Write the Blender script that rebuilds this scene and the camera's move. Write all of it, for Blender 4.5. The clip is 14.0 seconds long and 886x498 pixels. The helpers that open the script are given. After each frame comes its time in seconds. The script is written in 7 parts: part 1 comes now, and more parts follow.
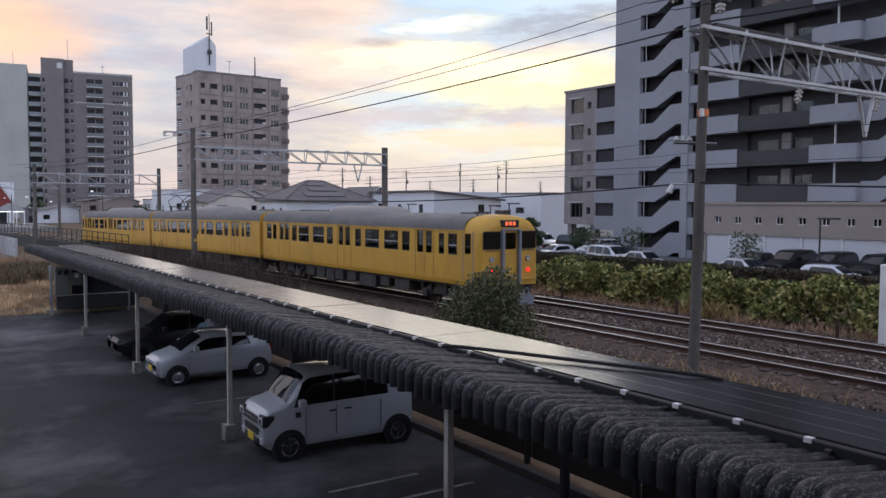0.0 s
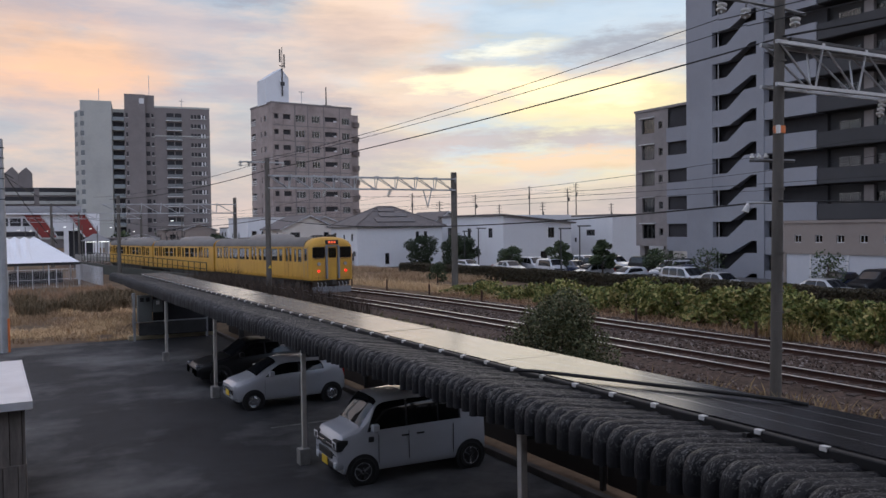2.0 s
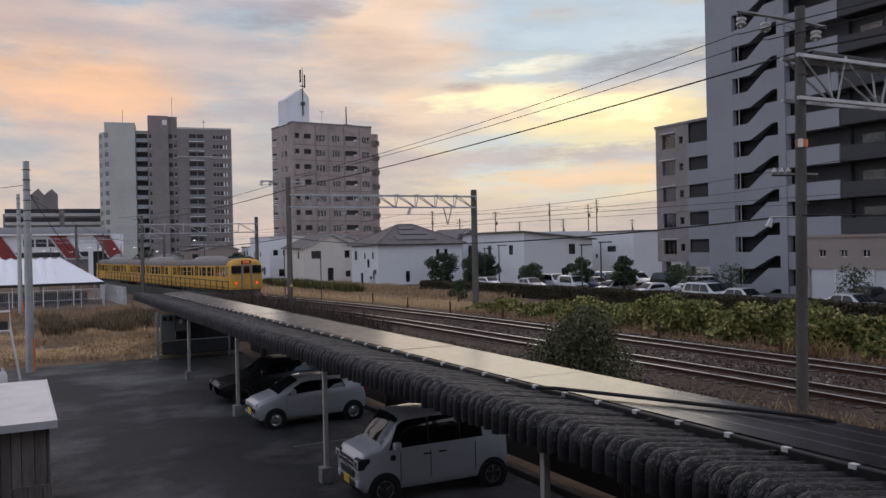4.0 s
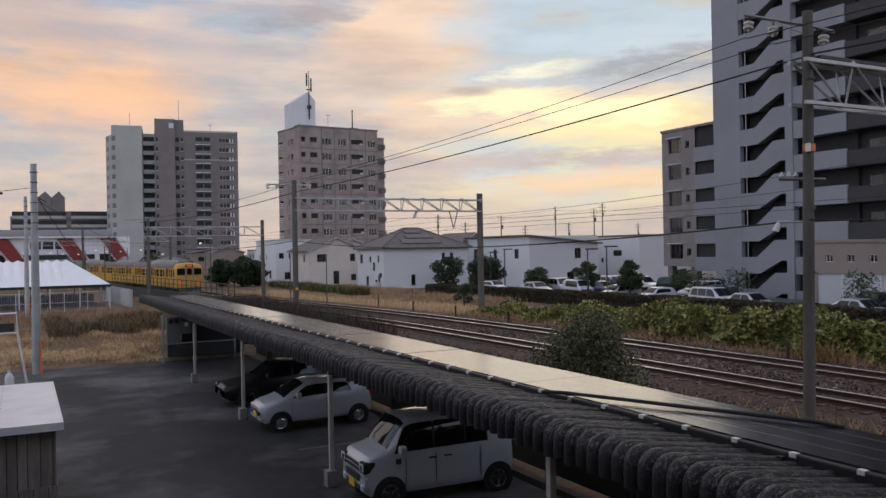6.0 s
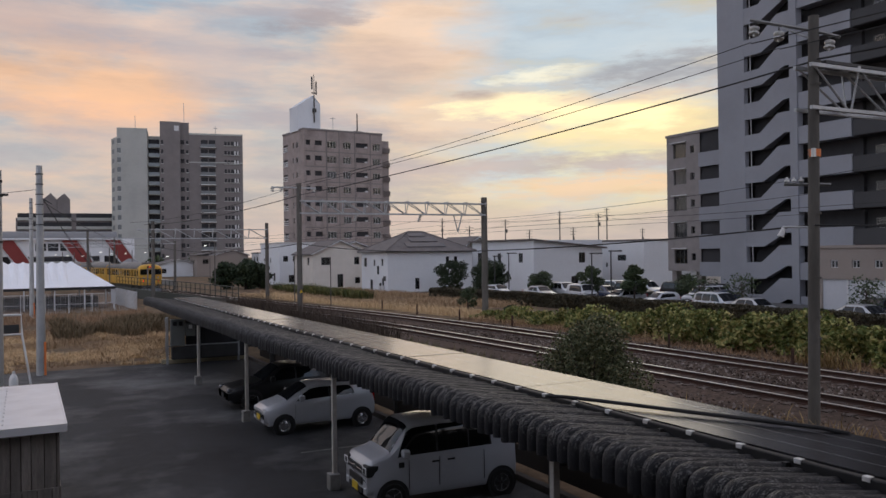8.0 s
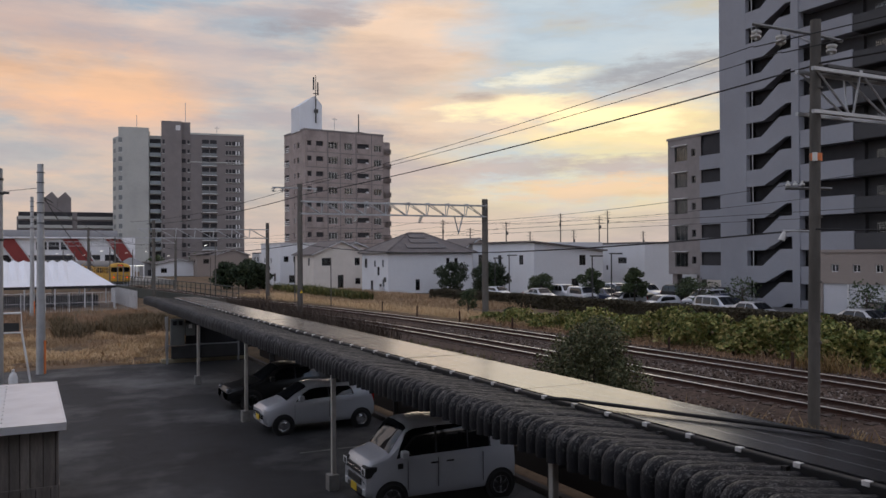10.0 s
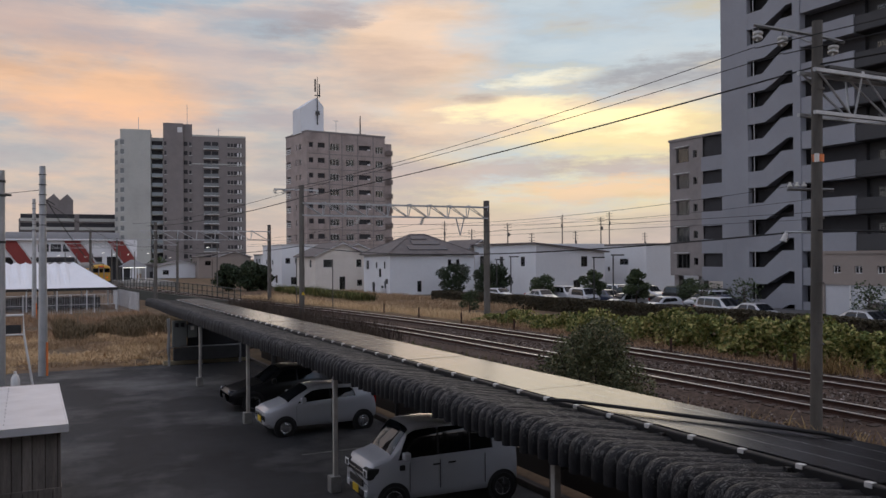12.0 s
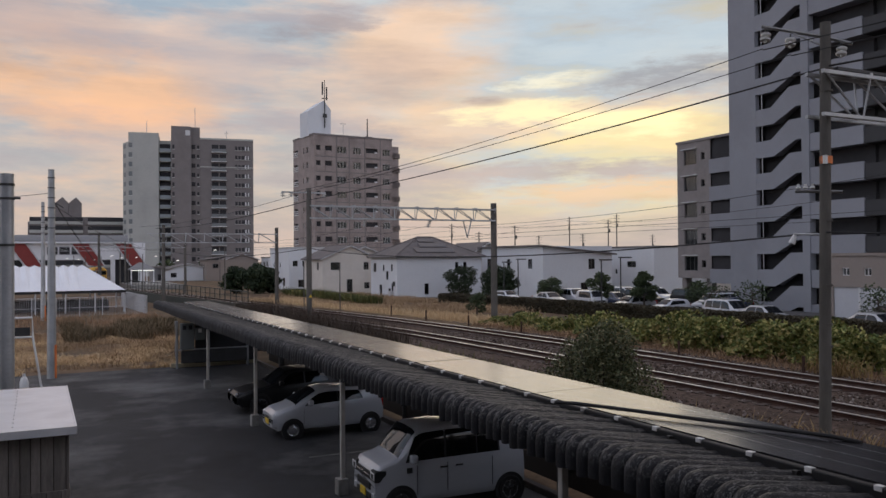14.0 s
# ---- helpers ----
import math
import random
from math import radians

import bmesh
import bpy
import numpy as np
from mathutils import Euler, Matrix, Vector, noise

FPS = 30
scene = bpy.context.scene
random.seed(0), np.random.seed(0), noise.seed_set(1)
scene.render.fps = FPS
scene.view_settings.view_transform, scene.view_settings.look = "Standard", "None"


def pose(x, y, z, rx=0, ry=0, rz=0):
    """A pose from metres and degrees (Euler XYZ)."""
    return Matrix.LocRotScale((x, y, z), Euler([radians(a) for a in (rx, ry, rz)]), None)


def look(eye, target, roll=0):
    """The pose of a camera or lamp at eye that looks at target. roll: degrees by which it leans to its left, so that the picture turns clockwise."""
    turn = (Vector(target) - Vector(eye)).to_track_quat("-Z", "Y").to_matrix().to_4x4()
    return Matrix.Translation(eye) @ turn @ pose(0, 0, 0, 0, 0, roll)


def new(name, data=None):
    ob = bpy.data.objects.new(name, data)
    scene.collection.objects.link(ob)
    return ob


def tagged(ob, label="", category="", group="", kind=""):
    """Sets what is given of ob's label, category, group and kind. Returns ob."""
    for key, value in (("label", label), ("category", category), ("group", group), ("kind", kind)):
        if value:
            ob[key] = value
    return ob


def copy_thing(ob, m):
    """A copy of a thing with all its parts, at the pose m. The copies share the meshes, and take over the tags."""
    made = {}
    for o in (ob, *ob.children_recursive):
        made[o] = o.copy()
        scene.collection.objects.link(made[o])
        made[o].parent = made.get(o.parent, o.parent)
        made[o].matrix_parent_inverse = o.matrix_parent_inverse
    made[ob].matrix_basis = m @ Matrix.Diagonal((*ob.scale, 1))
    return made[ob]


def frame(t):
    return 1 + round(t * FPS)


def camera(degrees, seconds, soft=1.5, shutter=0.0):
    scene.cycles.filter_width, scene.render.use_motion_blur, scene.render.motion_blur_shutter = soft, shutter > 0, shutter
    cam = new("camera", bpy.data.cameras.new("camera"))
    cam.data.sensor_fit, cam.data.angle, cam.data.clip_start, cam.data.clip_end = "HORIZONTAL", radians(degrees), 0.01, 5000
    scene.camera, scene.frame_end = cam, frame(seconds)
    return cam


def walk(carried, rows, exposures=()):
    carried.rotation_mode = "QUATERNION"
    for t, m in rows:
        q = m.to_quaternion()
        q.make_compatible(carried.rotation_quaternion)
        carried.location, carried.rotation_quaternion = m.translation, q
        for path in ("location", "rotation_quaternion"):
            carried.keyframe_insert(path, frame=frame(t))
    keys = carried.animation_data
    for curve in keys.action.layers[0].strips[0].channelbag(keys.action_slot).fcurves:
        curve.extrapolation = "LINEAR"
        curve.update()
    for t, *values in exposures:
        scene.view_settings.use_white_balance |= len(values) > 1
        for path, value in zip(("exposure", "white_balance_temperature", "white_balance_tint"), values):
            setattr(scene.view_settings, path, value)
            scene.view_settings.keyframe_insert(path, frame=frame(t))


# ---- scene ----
cam = camera(56.85, 14.0)
PATH = [
    (0, pose(0.004, -0.034, 5.22, 86.813, -0.19, -33.932)),
    (0.5, pose(0.003, -0.033, 5.22, 87.443, -0.087, -31.666)),
    (1, pose(0.003, -0.032, 5.22, 87.806, 0.099, -30.479)),
    (1.5, pose(0.002, -0.031, 5.219, 88.215, 0.461, -29.626)),
    (2, pose(0.001, -0.031, 5.217, 88.522, 0.767, -29.075)),
    (2.5, pose(0.001, -0.03, 5.216, 88.89, 0.958, -28.608)),
    (3, pose(0.001, -0.03, 5.215, 89.225, 1.132, -28.225)),
    (3.5, pose(0.001, -0.03, 5.214, 89.592, 1.256, -27.854)),
    (6, pose(-0.004, -0.01, 5.209, 90.039, 1.04, -27.266)),
    (6.5, pose(-0.005, -0.008, 5.209, 90.189, 0.952, -27.192)),
    (7, pose(-0.005, -0.007, 5.208, 90.24, 1.01, -27.046)),
    (7.5, pose(-0.005, -0.005, 5.207, 90.283, 1.034, -26.956)),
    (8, pose(-0.005, -0.004, 5.206, 90.303, 0.751, -26.979)),
    (10.5, pose(-0.003, -0.001, 5.202, 90.409, 0.329, -26.942)),
    (11, pose(-0.004, -0.001, 5.202, 90.388, 0.39, -27.005)),
    (11.5, pose(-0.004, -0.001, 5.202, 90.462, 0.37, -26.944)),
    (12, pose(-0.004, -0.001, 5.201, 90.52, 0.393, -26.827)),
    (12.5, pose(-0.004, -0, 5.2, 90.528, 0.51, -26.66)),
    (13, pose(-0.003, -0, 5.199, 90.476, 0.565, -26.423)),
    (13.5, pose(-0.003, -0, 5.199, 90.549, 0.489, -26.253)),
    (14, pose(-0.002, -0, 5.199, 90.704, 0.437, -26.326)),
]

walk(cam, PATH, exposures=[(0, 0.36, 5640, 10), (0.4, 0.30, 5690, 10), (0.8, 0.22, 5700, 10), (1.3, 0.19, 5700, 10), (2, 0.12, 5790, 10), (3.5, -0.02, 5990, 10), (6, 0.02, 6090, 10), (7.5, -0.05, 6140, 10), (14, -0.09, 6190, 10)])

# ---- light: dusk sky with lit cloud, sun low behind cloud ----
SUN_AZ, SUN_EL = 38.6, 9.0
SUN_DIR = Vector((math.sin(radians(SUN_AZ)) * math.cos(radians(SUN_EL)), math.cos(radians(SUN_AZ)) * math.cos(radians(SUN_EL)), math.sin(radians(SUN_EL))))


class Nodes:
    """Short hand for building node trees."""

    def __init__(self, tree):
        self.t = tree
        tree.nodes.clear()

    def add(self, kind, **values):
        n = self.t.nodes.new(kind)
        for k, v in values.items():
            if k == "op":
                n.operation = v
            elif k == "blend":
                n.blend_type = v
        return n

    def link(self, a, b):
        self.t.links.new(a, b)

    def put(self, sock, v):
        if isinstance(v, bpy.types.NodeSocket):
            self.link(v, sock)
        else:
            sock.default_value = v

    def math(self, op, a, b=0.0, clamp=False):
        n = self.add("ShaderNodeMath", op=op)
        n.use_clamp = clamp
        self.put(n.inputs[0], a)
        self.put(n.inputs[1], b)
        return n.outputs[0]

    def mix(self, fac, a, b, blend="MIX"):
        n = self.add("ShaderNodeMixRGB", blend=blend)
        self.put(n.inputs[0], fac)
        self.put(n.inputs[1], a if isinstance(a, bpy.types.NodeSocket) else (*a, 1))
        self.put(n.inputs[2], b if isinstance(b, bpy.types.NodeSocket) else (*b, 1))
        return n.outputs[0]

    def noise(self, vec, scale, detail=4.0, rough=0.55, out=0):
        n = self.add("ShaderNodeTexNoise")
        self.put(n.inputs["Vector"], vec)
        n.inputs["Scale"].default_value = scale
        n.inputs["Detail"].default_value = detail
        n.inputs["Roughness"].default_value = rough
        return n.outputs[out]

    def ramp(self, fac, stops):
        n = self.add("ShaderNodeValToRGB")
        e = n.color_ramp.elements
        while len(e) < len(stops):
            e.new(0.5)
        for el, (p, c) in zip(e, stops):
            el.position = p
            el.color = (*c, 1) if not isinstance(c, float) else (c, c, c, 1)
        self.put(n.inputs[0], fac)
        return n.outputs[0]

    def mapping(self, vec, scale=(1, 1, 1), rot=(0, 0, 0), loc=(0, 0, 0)):
        n = self.add("ShaderNodeMapping")
        self.put(n.inputs["Vector"], vec)
        n.inputs["Scale"].default_value = scale
        n.inputs["Rotation"].default_value = rot
        n.inputs["Location"].default_value = loc
        return n.outputs[0]


def make_world():
    w = bpy.data.worlds.new("dusk")
    w.use_nodes = True
    scene.world = w
    n = Nodes(w.node_tree)
    co = n.add("ShaderNodeTexCoord").outputs["Generated"]
    sep = n.add("ShaderNodeSeparateXYZ")
    n.link(co, sep.inputs[0])
    el = n.math("MAXIMUM", sep.outputs[2], 0.0)
    sky = n.add("ShaderNodeTexSky")
    sky.sky_type, sky.sun_disc = "NISHITA", False
    sky.sun_elevation, sky.sun_rotation = radians(SUN_EL), radians(SUN_AZ)
    # bearing and height give a cloud sheet drawn out sideways
    az = n.math("ARCTAN2", sep.outputs[0], sep.outputs[1])
    def layer(su, sv, scale, detail, rough, shift):
        c = n.add("ShaderNodeCombineXYZ")
        n.link(n.math("MULTIPLY", az, su), c.inputs[0])
        n.link(n.math("MULTIPLY", el, sv), c.inputs[1])
        c.inputs[2].default_value = shift
        return n.noise(c.outputs[0], scale, detail, rough)
    soft = layer(1.0, 2.6, 2.3, 6.0, 0.55, 3.1)
    fine = layer(1.0, 4.5, 4.5, 7.0, 0.62, 8.2)
    streak = layer(1.0, 7.0, 3.2, 6.0, 0.6, 5.6)
    clear = n.ramp(el, [(0.0, (0.57, 0.48, 0.44)), (0.08, (0.61, 0.54, 0.50)), (0.15, (0.60, 0.565, 0.54)), (0.30, (0.47, 0.55, 0.61)), (0.6, (0.40, 0.46, 0.55)), (1.0, (0.36, 0.42, 0.52))])
    clear = n.mix(0.10, clear, n.mix(1.0, sky.outputs[0], (0.09, 0.09, 0.09), "MULTIPLY"))
    mixed = n.math("ADD", n.math("MULTIPLY", soft, 0.55), n.math("MULTIPLY", fine, 0.45))
    warm = n.mix(n.ramp(el, [(0.0, 0.0), (0.3, 1.0)]), (0.86, 0.60, 0.40), (0.80, 0.60, 0.50))
    col = n.mix(n.ramp(mixed, [(0.43, 0.0), (0.51, 0.7), (0.60, 1.0)]), clear, warm)
    grey = n.ramp(el, [(0.0, (0.56, 0.46, 0.43)), (0.3, (0.45, 0.43, 0.46))])
    col = n.mix(n.math("MULTIPLY", n.ramp(streak, [(0.49, 0.0), (0.62, 1.0)]), 0.85), col, grey)
    dot = n.add("ShaderNodeVectorMath", op="DOT_PRODUCT")
    n.link(co, dot.inputs[0])
    dot.inputs[1].default_value = SUN_DIR
    near = n.math("MAXIMUM", dot.outputs["Value"], 0.0)
    lit = n.math("POWER", near, 28.0)
    core = n.math("POWER", near, 120.0)
    gold = n.mix(n.ramp(streak, [(0.46, 0.0), (0.60, 1.0)]), (1.0, 0.80, 0.44), (0.66, 0.50, 0.40))
    col = n.mix(n.math("MULTIPLY", lit, 0.55), col, gold)
    col = n.mix(n.math("MULTIPLY", core, n.ramp(streak, [(0.42, 0.95), (0.58, 0.25)])), col, (1.12, 0.98, 0.55))
    # a clear blue opening above the sun
    op = Vector((math.sin(radians(37)) * 0.96, math.cos(radians(37)) * 0.96, 0.30)).normalized()
    dot2 = n.add("ShaderNodeVectorMath", op="DOT_PRODUCT")
    n.link(co, dot2.inputs[0])
    dot2.inputs[1].default_value = op
    hole = n.ramp(n.math("ADD", dot2.outputs["Value"], n.math("MULTIPLY", n.math("SUBTRACT", fine, 0.5), 0.16)), [(0.962, 0.0), (0.992, 0.85)])
    col = n.mix(hole, col, (0.58, 0.66, 0.70))
    # banks and bars of cloud round the hidden sun: (bearing, height, half widths, slant, edge, weight, colour)
    warp = n.math("MULTIPLY", n.math("SUBTRACT", layer(1.0, 3.4, 9.0, 6.0, 0.62, 1.7), 0.5), 3.4)
    thin = n.math("MULTIPLY", n.math("SUBTRACT", layer(1.0, 5.0, 20.0, 6.0, 0.65, 6.3), 0.5), 5.5)
    def bank(a0, e0, wa, we, slant, body, weight, tint):
        nonlocal col
        da = n.math("SUBTRACT", az, radians(a0))
        de = n.math("SUBTRACT", n.math("SUBTRACT", sep.outputs[2], math.sin(radians(e0))), n.math("MULTIPLY", da, slant))
        da, de = n.math("MULTIPLY", da, 1 / radians(wa)), n.math("MULTIPLY", de, 1 / radians(we))
        r = n.math("ADD", n.math("MULTIPLY", da, da), n.math("MULTIPLY", de, de))
        g = n.math("ADD", n.math("SUBTRACT", 1.0, n.math("MULTIPLY", r, 0.6)), n.math("ADD", n.math("MULTIPLY", n.math("SUBTRACT", body, 0.5), 2.4), n.math("MULTIPLY", thin if we < 1.5 else warp, 0.5)))
        col = n.mix(n.math("MULTIPLY", n.ramp(g, [(0.15, 0.0), (1.0, 1.0)]), weight), col, tint)
    bank(3, 10.8, 9.0, 3.0, -0.05, soft, 0.85, (0.98, 0.58, 0.34))
    bank(-1, 15.2, 8.0, 1.8, -0.06, soft, 0.70, (0.58, 0.45, 0.41))
    bank(11.5, 13.6, 4.0, 3.2, -0.25, soft, 0.60, (0.58, 0.50, 0.48))
    bank(24.5, 14.2, 5.5, 3.4, 0.10, soft, 0.80, (1.02, 0.70, 0.47))
    bank(20.5, 11.5, 6.0, 2.4, 0.10, soft, 0.60, (0.88, 0.63, 0.48))
    bank(38.5, 15.2, 9.5, 2.9, 0.05, fine, 0.90, (0.60, 0.68, 0.72))
    bank(28.5, 9.4, 7.0, 1.9, 0.12, fine, 0.65, (1.00, 0.70, 0.44))
    bank(39.5, 8.3, 8.5, 1.7, 0.04, streak, 0.90, (1.16, 0.90, 0.46))
    bank(34.5, 12.2, 3.6, 0.6, 0.08, fine, 0.65, (1.25, 1.10, 0.76))
    bank(32.5, 10.3, 5.0, 0.85, 0.06, fine, 0.90, (1.28, 1.05, 0.60))
    bank(40.0, 9.0, 4.5, 0.9, -0.05, fine, 0.80, (1.34, 1.14, 0.62))
    bank(42.0, 12.0, 6.0, 1.15, 0.06, fine, 0.85, (0.42, 0.41, 0.42))
    bank(29.5, 10.9, 1.6, 0.35, 0.0, fine, 0.70, (0.58, 0.43, 0.36))
    bank(40.0, 10.6, 5.0, 0.5, 0.02, fine, 0.55, (0.72, 0.56, 0.46))
    bank(17.5, 15.6, 4.0, 0.75, 0.10, fine, 0.75, (0.44, 0.38, 0.38))
    bank(36.0, 6.1, 9.5, 0.75, 0.0, fine, 0.75, (0.62, 0.50, 0.44))
    bank(38.5, 4.5, 7.5, 0.85, 0.03, fine, 0.75, (1.02, 0.68, 0.38))
    bank(24.5, 5.3, 6.5, 1.3, 0.0, streak, 0.65, (0.64, 0.53, 0.47))
    bank(9.0, 6.6, 8.0, 1.8, 0.0, streak, 0.55, (0.66, 0.54, 0.47))
    haze = n.ramp(sep.outputs[2], [(0.0, 0.92), (0.035, 0.75), (0.075, 0.0)])
    col = n.mix(haze, col, (0.64, 0.52, 0.45))
    wisp = n.ramp(n.math("ADD", n.math("MULTIPLY", fine, 0.6), n.math("MULTIPLY", streak, 0.4)), [(0.36, (0.78, 0.81, 0.87)), (0.50, (1.0, 1.0, 1.0)), (0.64, (1.16, 1.09, 1.02))])
    col = n.mix(1.0, col, wisp, "MULTIPLY")
    away = n.ramp(n.math("ADD", n.math("MULTIPLY", dot.outputs["Value"], 0.5), 0.5), [(0.0, (1.42, 1.66, 1.98)), (0.6, (1.22, 1.36, 1.54)), (0.88, (1.0, 1.0, 1.0))])
    col = n.mix(1.0, col, away, "MULTIPLY")
    bg = n.add("ShaderNodeBackground")
    n.link(col, bg.inputs[0])
    bg.inputs[1].default_value = 1.0
    out = n.add("ShaderNodeOutputWorld")
    n.link(bg.outputs[0], out.inputs[0])


make_world()
sun = new("sun", bpy.data.lights.new("sun", "SUN"))
sun.data.energy, sun.data.angle, sun.data.color = 0.5, radians(50), (1.0, 0.80, 0.58)
sun.matrix_world = look(SUN_DIR * 500, (0, 0, 0))


# ---- materials ----
def mat(name, color, rough=0.6, metal=0.0, vary=0.25, scale=3.0, bump=0.0, bscale=40.0, spec=0.5, random_tint=0.0, dirt=None, dirt_scale=0.8, stretch=(1, 1, 1), coat=0.0):
    m = bpy.data.materials.new(name)
    m.use_nodes = True
    n = Nodes(m.node_tree)
    co = n.mapping(n.add("ShaderNodeTexCoord").outputs["Object"], scale=stretch)
    a = n.noise(co, scale, 5.0)
    b = n.noise(co, scale * 9.0, 3.0)
    f = n.math("ADD", n.math("MULTIPLY", a, 0.65), n.math("MULTIPLY", b, 0.35))
    lo = [c * (1 - vary) for c in color]
    hi = [min(1.0, c * (1 + vary)) for c in color]
    col = n.ramp(f, [(0.32, tuple(lo)), (0.68, tuple(hi))])
    if dirt:
        d = n.ramp(n.noise(co, dirt_scale, 6.0, 0.65), [(0.48, 0.0), (0.68, 0.75)])
        col = n.mix(d, col, dirt)
    if random_tint:
        r = n.add("ShaderNodeObjectInfo").outputs["Random"]
        g = n.math("ADD", n.math("MULTIPLY", r, 2 * random_tint), 1 - random_tint)
        k = n.add("ShaderNodeCombineXYZ")
        for i in range(3):
            n.link(g, k.inputs[i])
        col = n.mix(1.0, col, k.outputs[0], "MULTIPLY")
    p = n.add("ShaderNodeBsdfPrincipled")
    n.link(col, p.inputs["Base Color"])
    n.put(p.inputs["Roughness"], n.math("ADD", rough - 0.08, n.math("MULTIPLY", b, 0.16), True))
    p.inputs["Metallic"].default_value = metal
    p.inputs["Specular IOR Level"].default_value = spec
    p.inputs["Coat Weight"].default_value = coat
    p.inputs["Coat Roughness"].default_value = 0.08
    if bump:
        bn = n.add("ShaderNodeBump")
        bn.inputs["Strength"].default_value = min(1.0, bump)
        bn.inputs["Distance"].default_value = 0.02
        n.link(n.noise(co, bscale, 4.0, 0.6), bn.inputs["Height"])
        n.link(bn.outputs[0], p.inputs["Normal"])
    o = n.add("ShaderNodeOutputMaterial")
    n.link(p.outputs[0], o.inputs[0])
    return m


def glow(name, color, strength):
    m = bpy.data.materials.new(name)
    m.use_nodes = True
    n = Nodes(m.node_tree)
    e = n.add("ShaderNodeEmission")
    e.inputs[0].default_value, e.inputs[1].default_value = (*color, 1), strength
    o = n.add("ShaderNodeOutputMaterial")
    n.link(e.outputs[0], o.inputs[0])
    return m


def glass(name, color, rough=0.03, transmission=1.0):
    m = bpy.data.materials.new(name)
    m.use_nodes = True
    n = Nodes(m.node_tree)
    p = n.add("ShaderNodeBsdfPrincipled")
    p.inputs["Base Color"].default_value = (*color, 1)
    p.inputs["Roughness"].default_value = rough
    p.inputs["Transmission Weight"].default_value = transmission
    p.inputs["IOR"].default_value = 1.45
    o = n.add("ShaderNodeOutputMaterial")
    n.link(p.outputs[0], o.inputs[0])
    return m


def leaf_mat(name, stops, rough=0.55):
    """Leaves that differ piece by piece."""
    m = bpy.data.materials.new(name)
    m.use_nodes = True
    n = Nodes(m.node_tree)
    r = n.add("ShaderNodeNewGeometry").outputs["Random Per Island"]
    co = n.add("ShaderNodeTexCoord").outputs["Object"]
    f = n.math("ADD", n.math("MULTIPLY", r, 0.6), n.math("MULTIPLY", n.noise(co, 0.7, 3.0), 0.4))
    p = n.add("ShaderNodeBsdfPrincipled")
    n.link(n.ramp(f, stops), p.inputs["Base Color"])
    p.inputs["Roughness"].default_value = rough
    p.inputs["Specular IOR Level"].default_value = 0.25
    o = n.add("ShaderNodeOutputMaterial")
    n.link(p.outputs[0], o.inputs[0])
    return m


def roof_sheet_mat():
    """Dark weathered sheet; pale lichen specks only on the crown, also painting its light."""
    m = bpy.data.materials.new("corrugated")
    m.use_nodes = True
    n = Nodes(m.node_tree)
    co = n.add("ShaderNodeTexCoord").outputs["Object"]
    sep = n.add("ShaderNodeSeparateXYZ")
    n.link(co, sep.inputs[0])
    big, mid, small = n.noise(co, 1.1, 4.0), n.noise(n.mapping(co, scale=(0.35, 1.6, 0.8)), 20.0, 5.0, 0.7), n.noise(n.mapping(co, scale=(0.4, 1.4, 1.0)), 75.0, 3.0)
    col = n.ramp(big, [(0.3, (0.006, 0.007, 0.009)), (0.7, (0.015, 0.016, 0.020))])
    # height mask for the lichen; also puts the crown's light into the colour
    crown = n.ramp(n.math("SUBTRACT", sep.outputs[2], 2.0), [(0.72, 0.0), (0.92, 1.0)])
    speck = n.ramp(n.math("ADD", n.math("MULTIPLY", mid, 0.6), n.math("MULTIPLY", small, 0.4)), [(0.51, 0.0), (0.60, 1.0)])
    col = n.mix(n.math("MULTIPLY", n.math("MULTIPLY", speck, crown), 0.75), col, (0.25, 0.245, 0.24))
    stain = n.ramp(n.noise(n.mapping(co, scale=(1.0, 9.0, 0.6)), 1.6, 4.0), [(0.50, 0.0), (0.68, 0.4)])
    col = n.mix(stain, col, (0.036, 0.036, 0.040))
    p = n.add("ShaderNodeBsdfPrincipled")
    n.link(col, p.inputs["Base Color"])
    n.put(p.inputs["Roughness"], n.math("ADD", 0.42, n.math("MULTIPLY", mid, 0.3)))
    p.inputs["Specular IOR Level"].default_value = 0.28
    bn = n.add("ShaderNodeBump")
    bn.inputs["Strength"].default_value = 0.7
    bn.inputs["Distance"].default_value = 0.012
    n.link(n.math("ADD", small, mid), bn.inputs["Height"])
    n.link(bn.outputs[0], p.inputs["Normal"])
    o = n.add("ShaderNodeOutputMaterial")
    n.link(p.outputs[0], o.inputs[0])
    return m


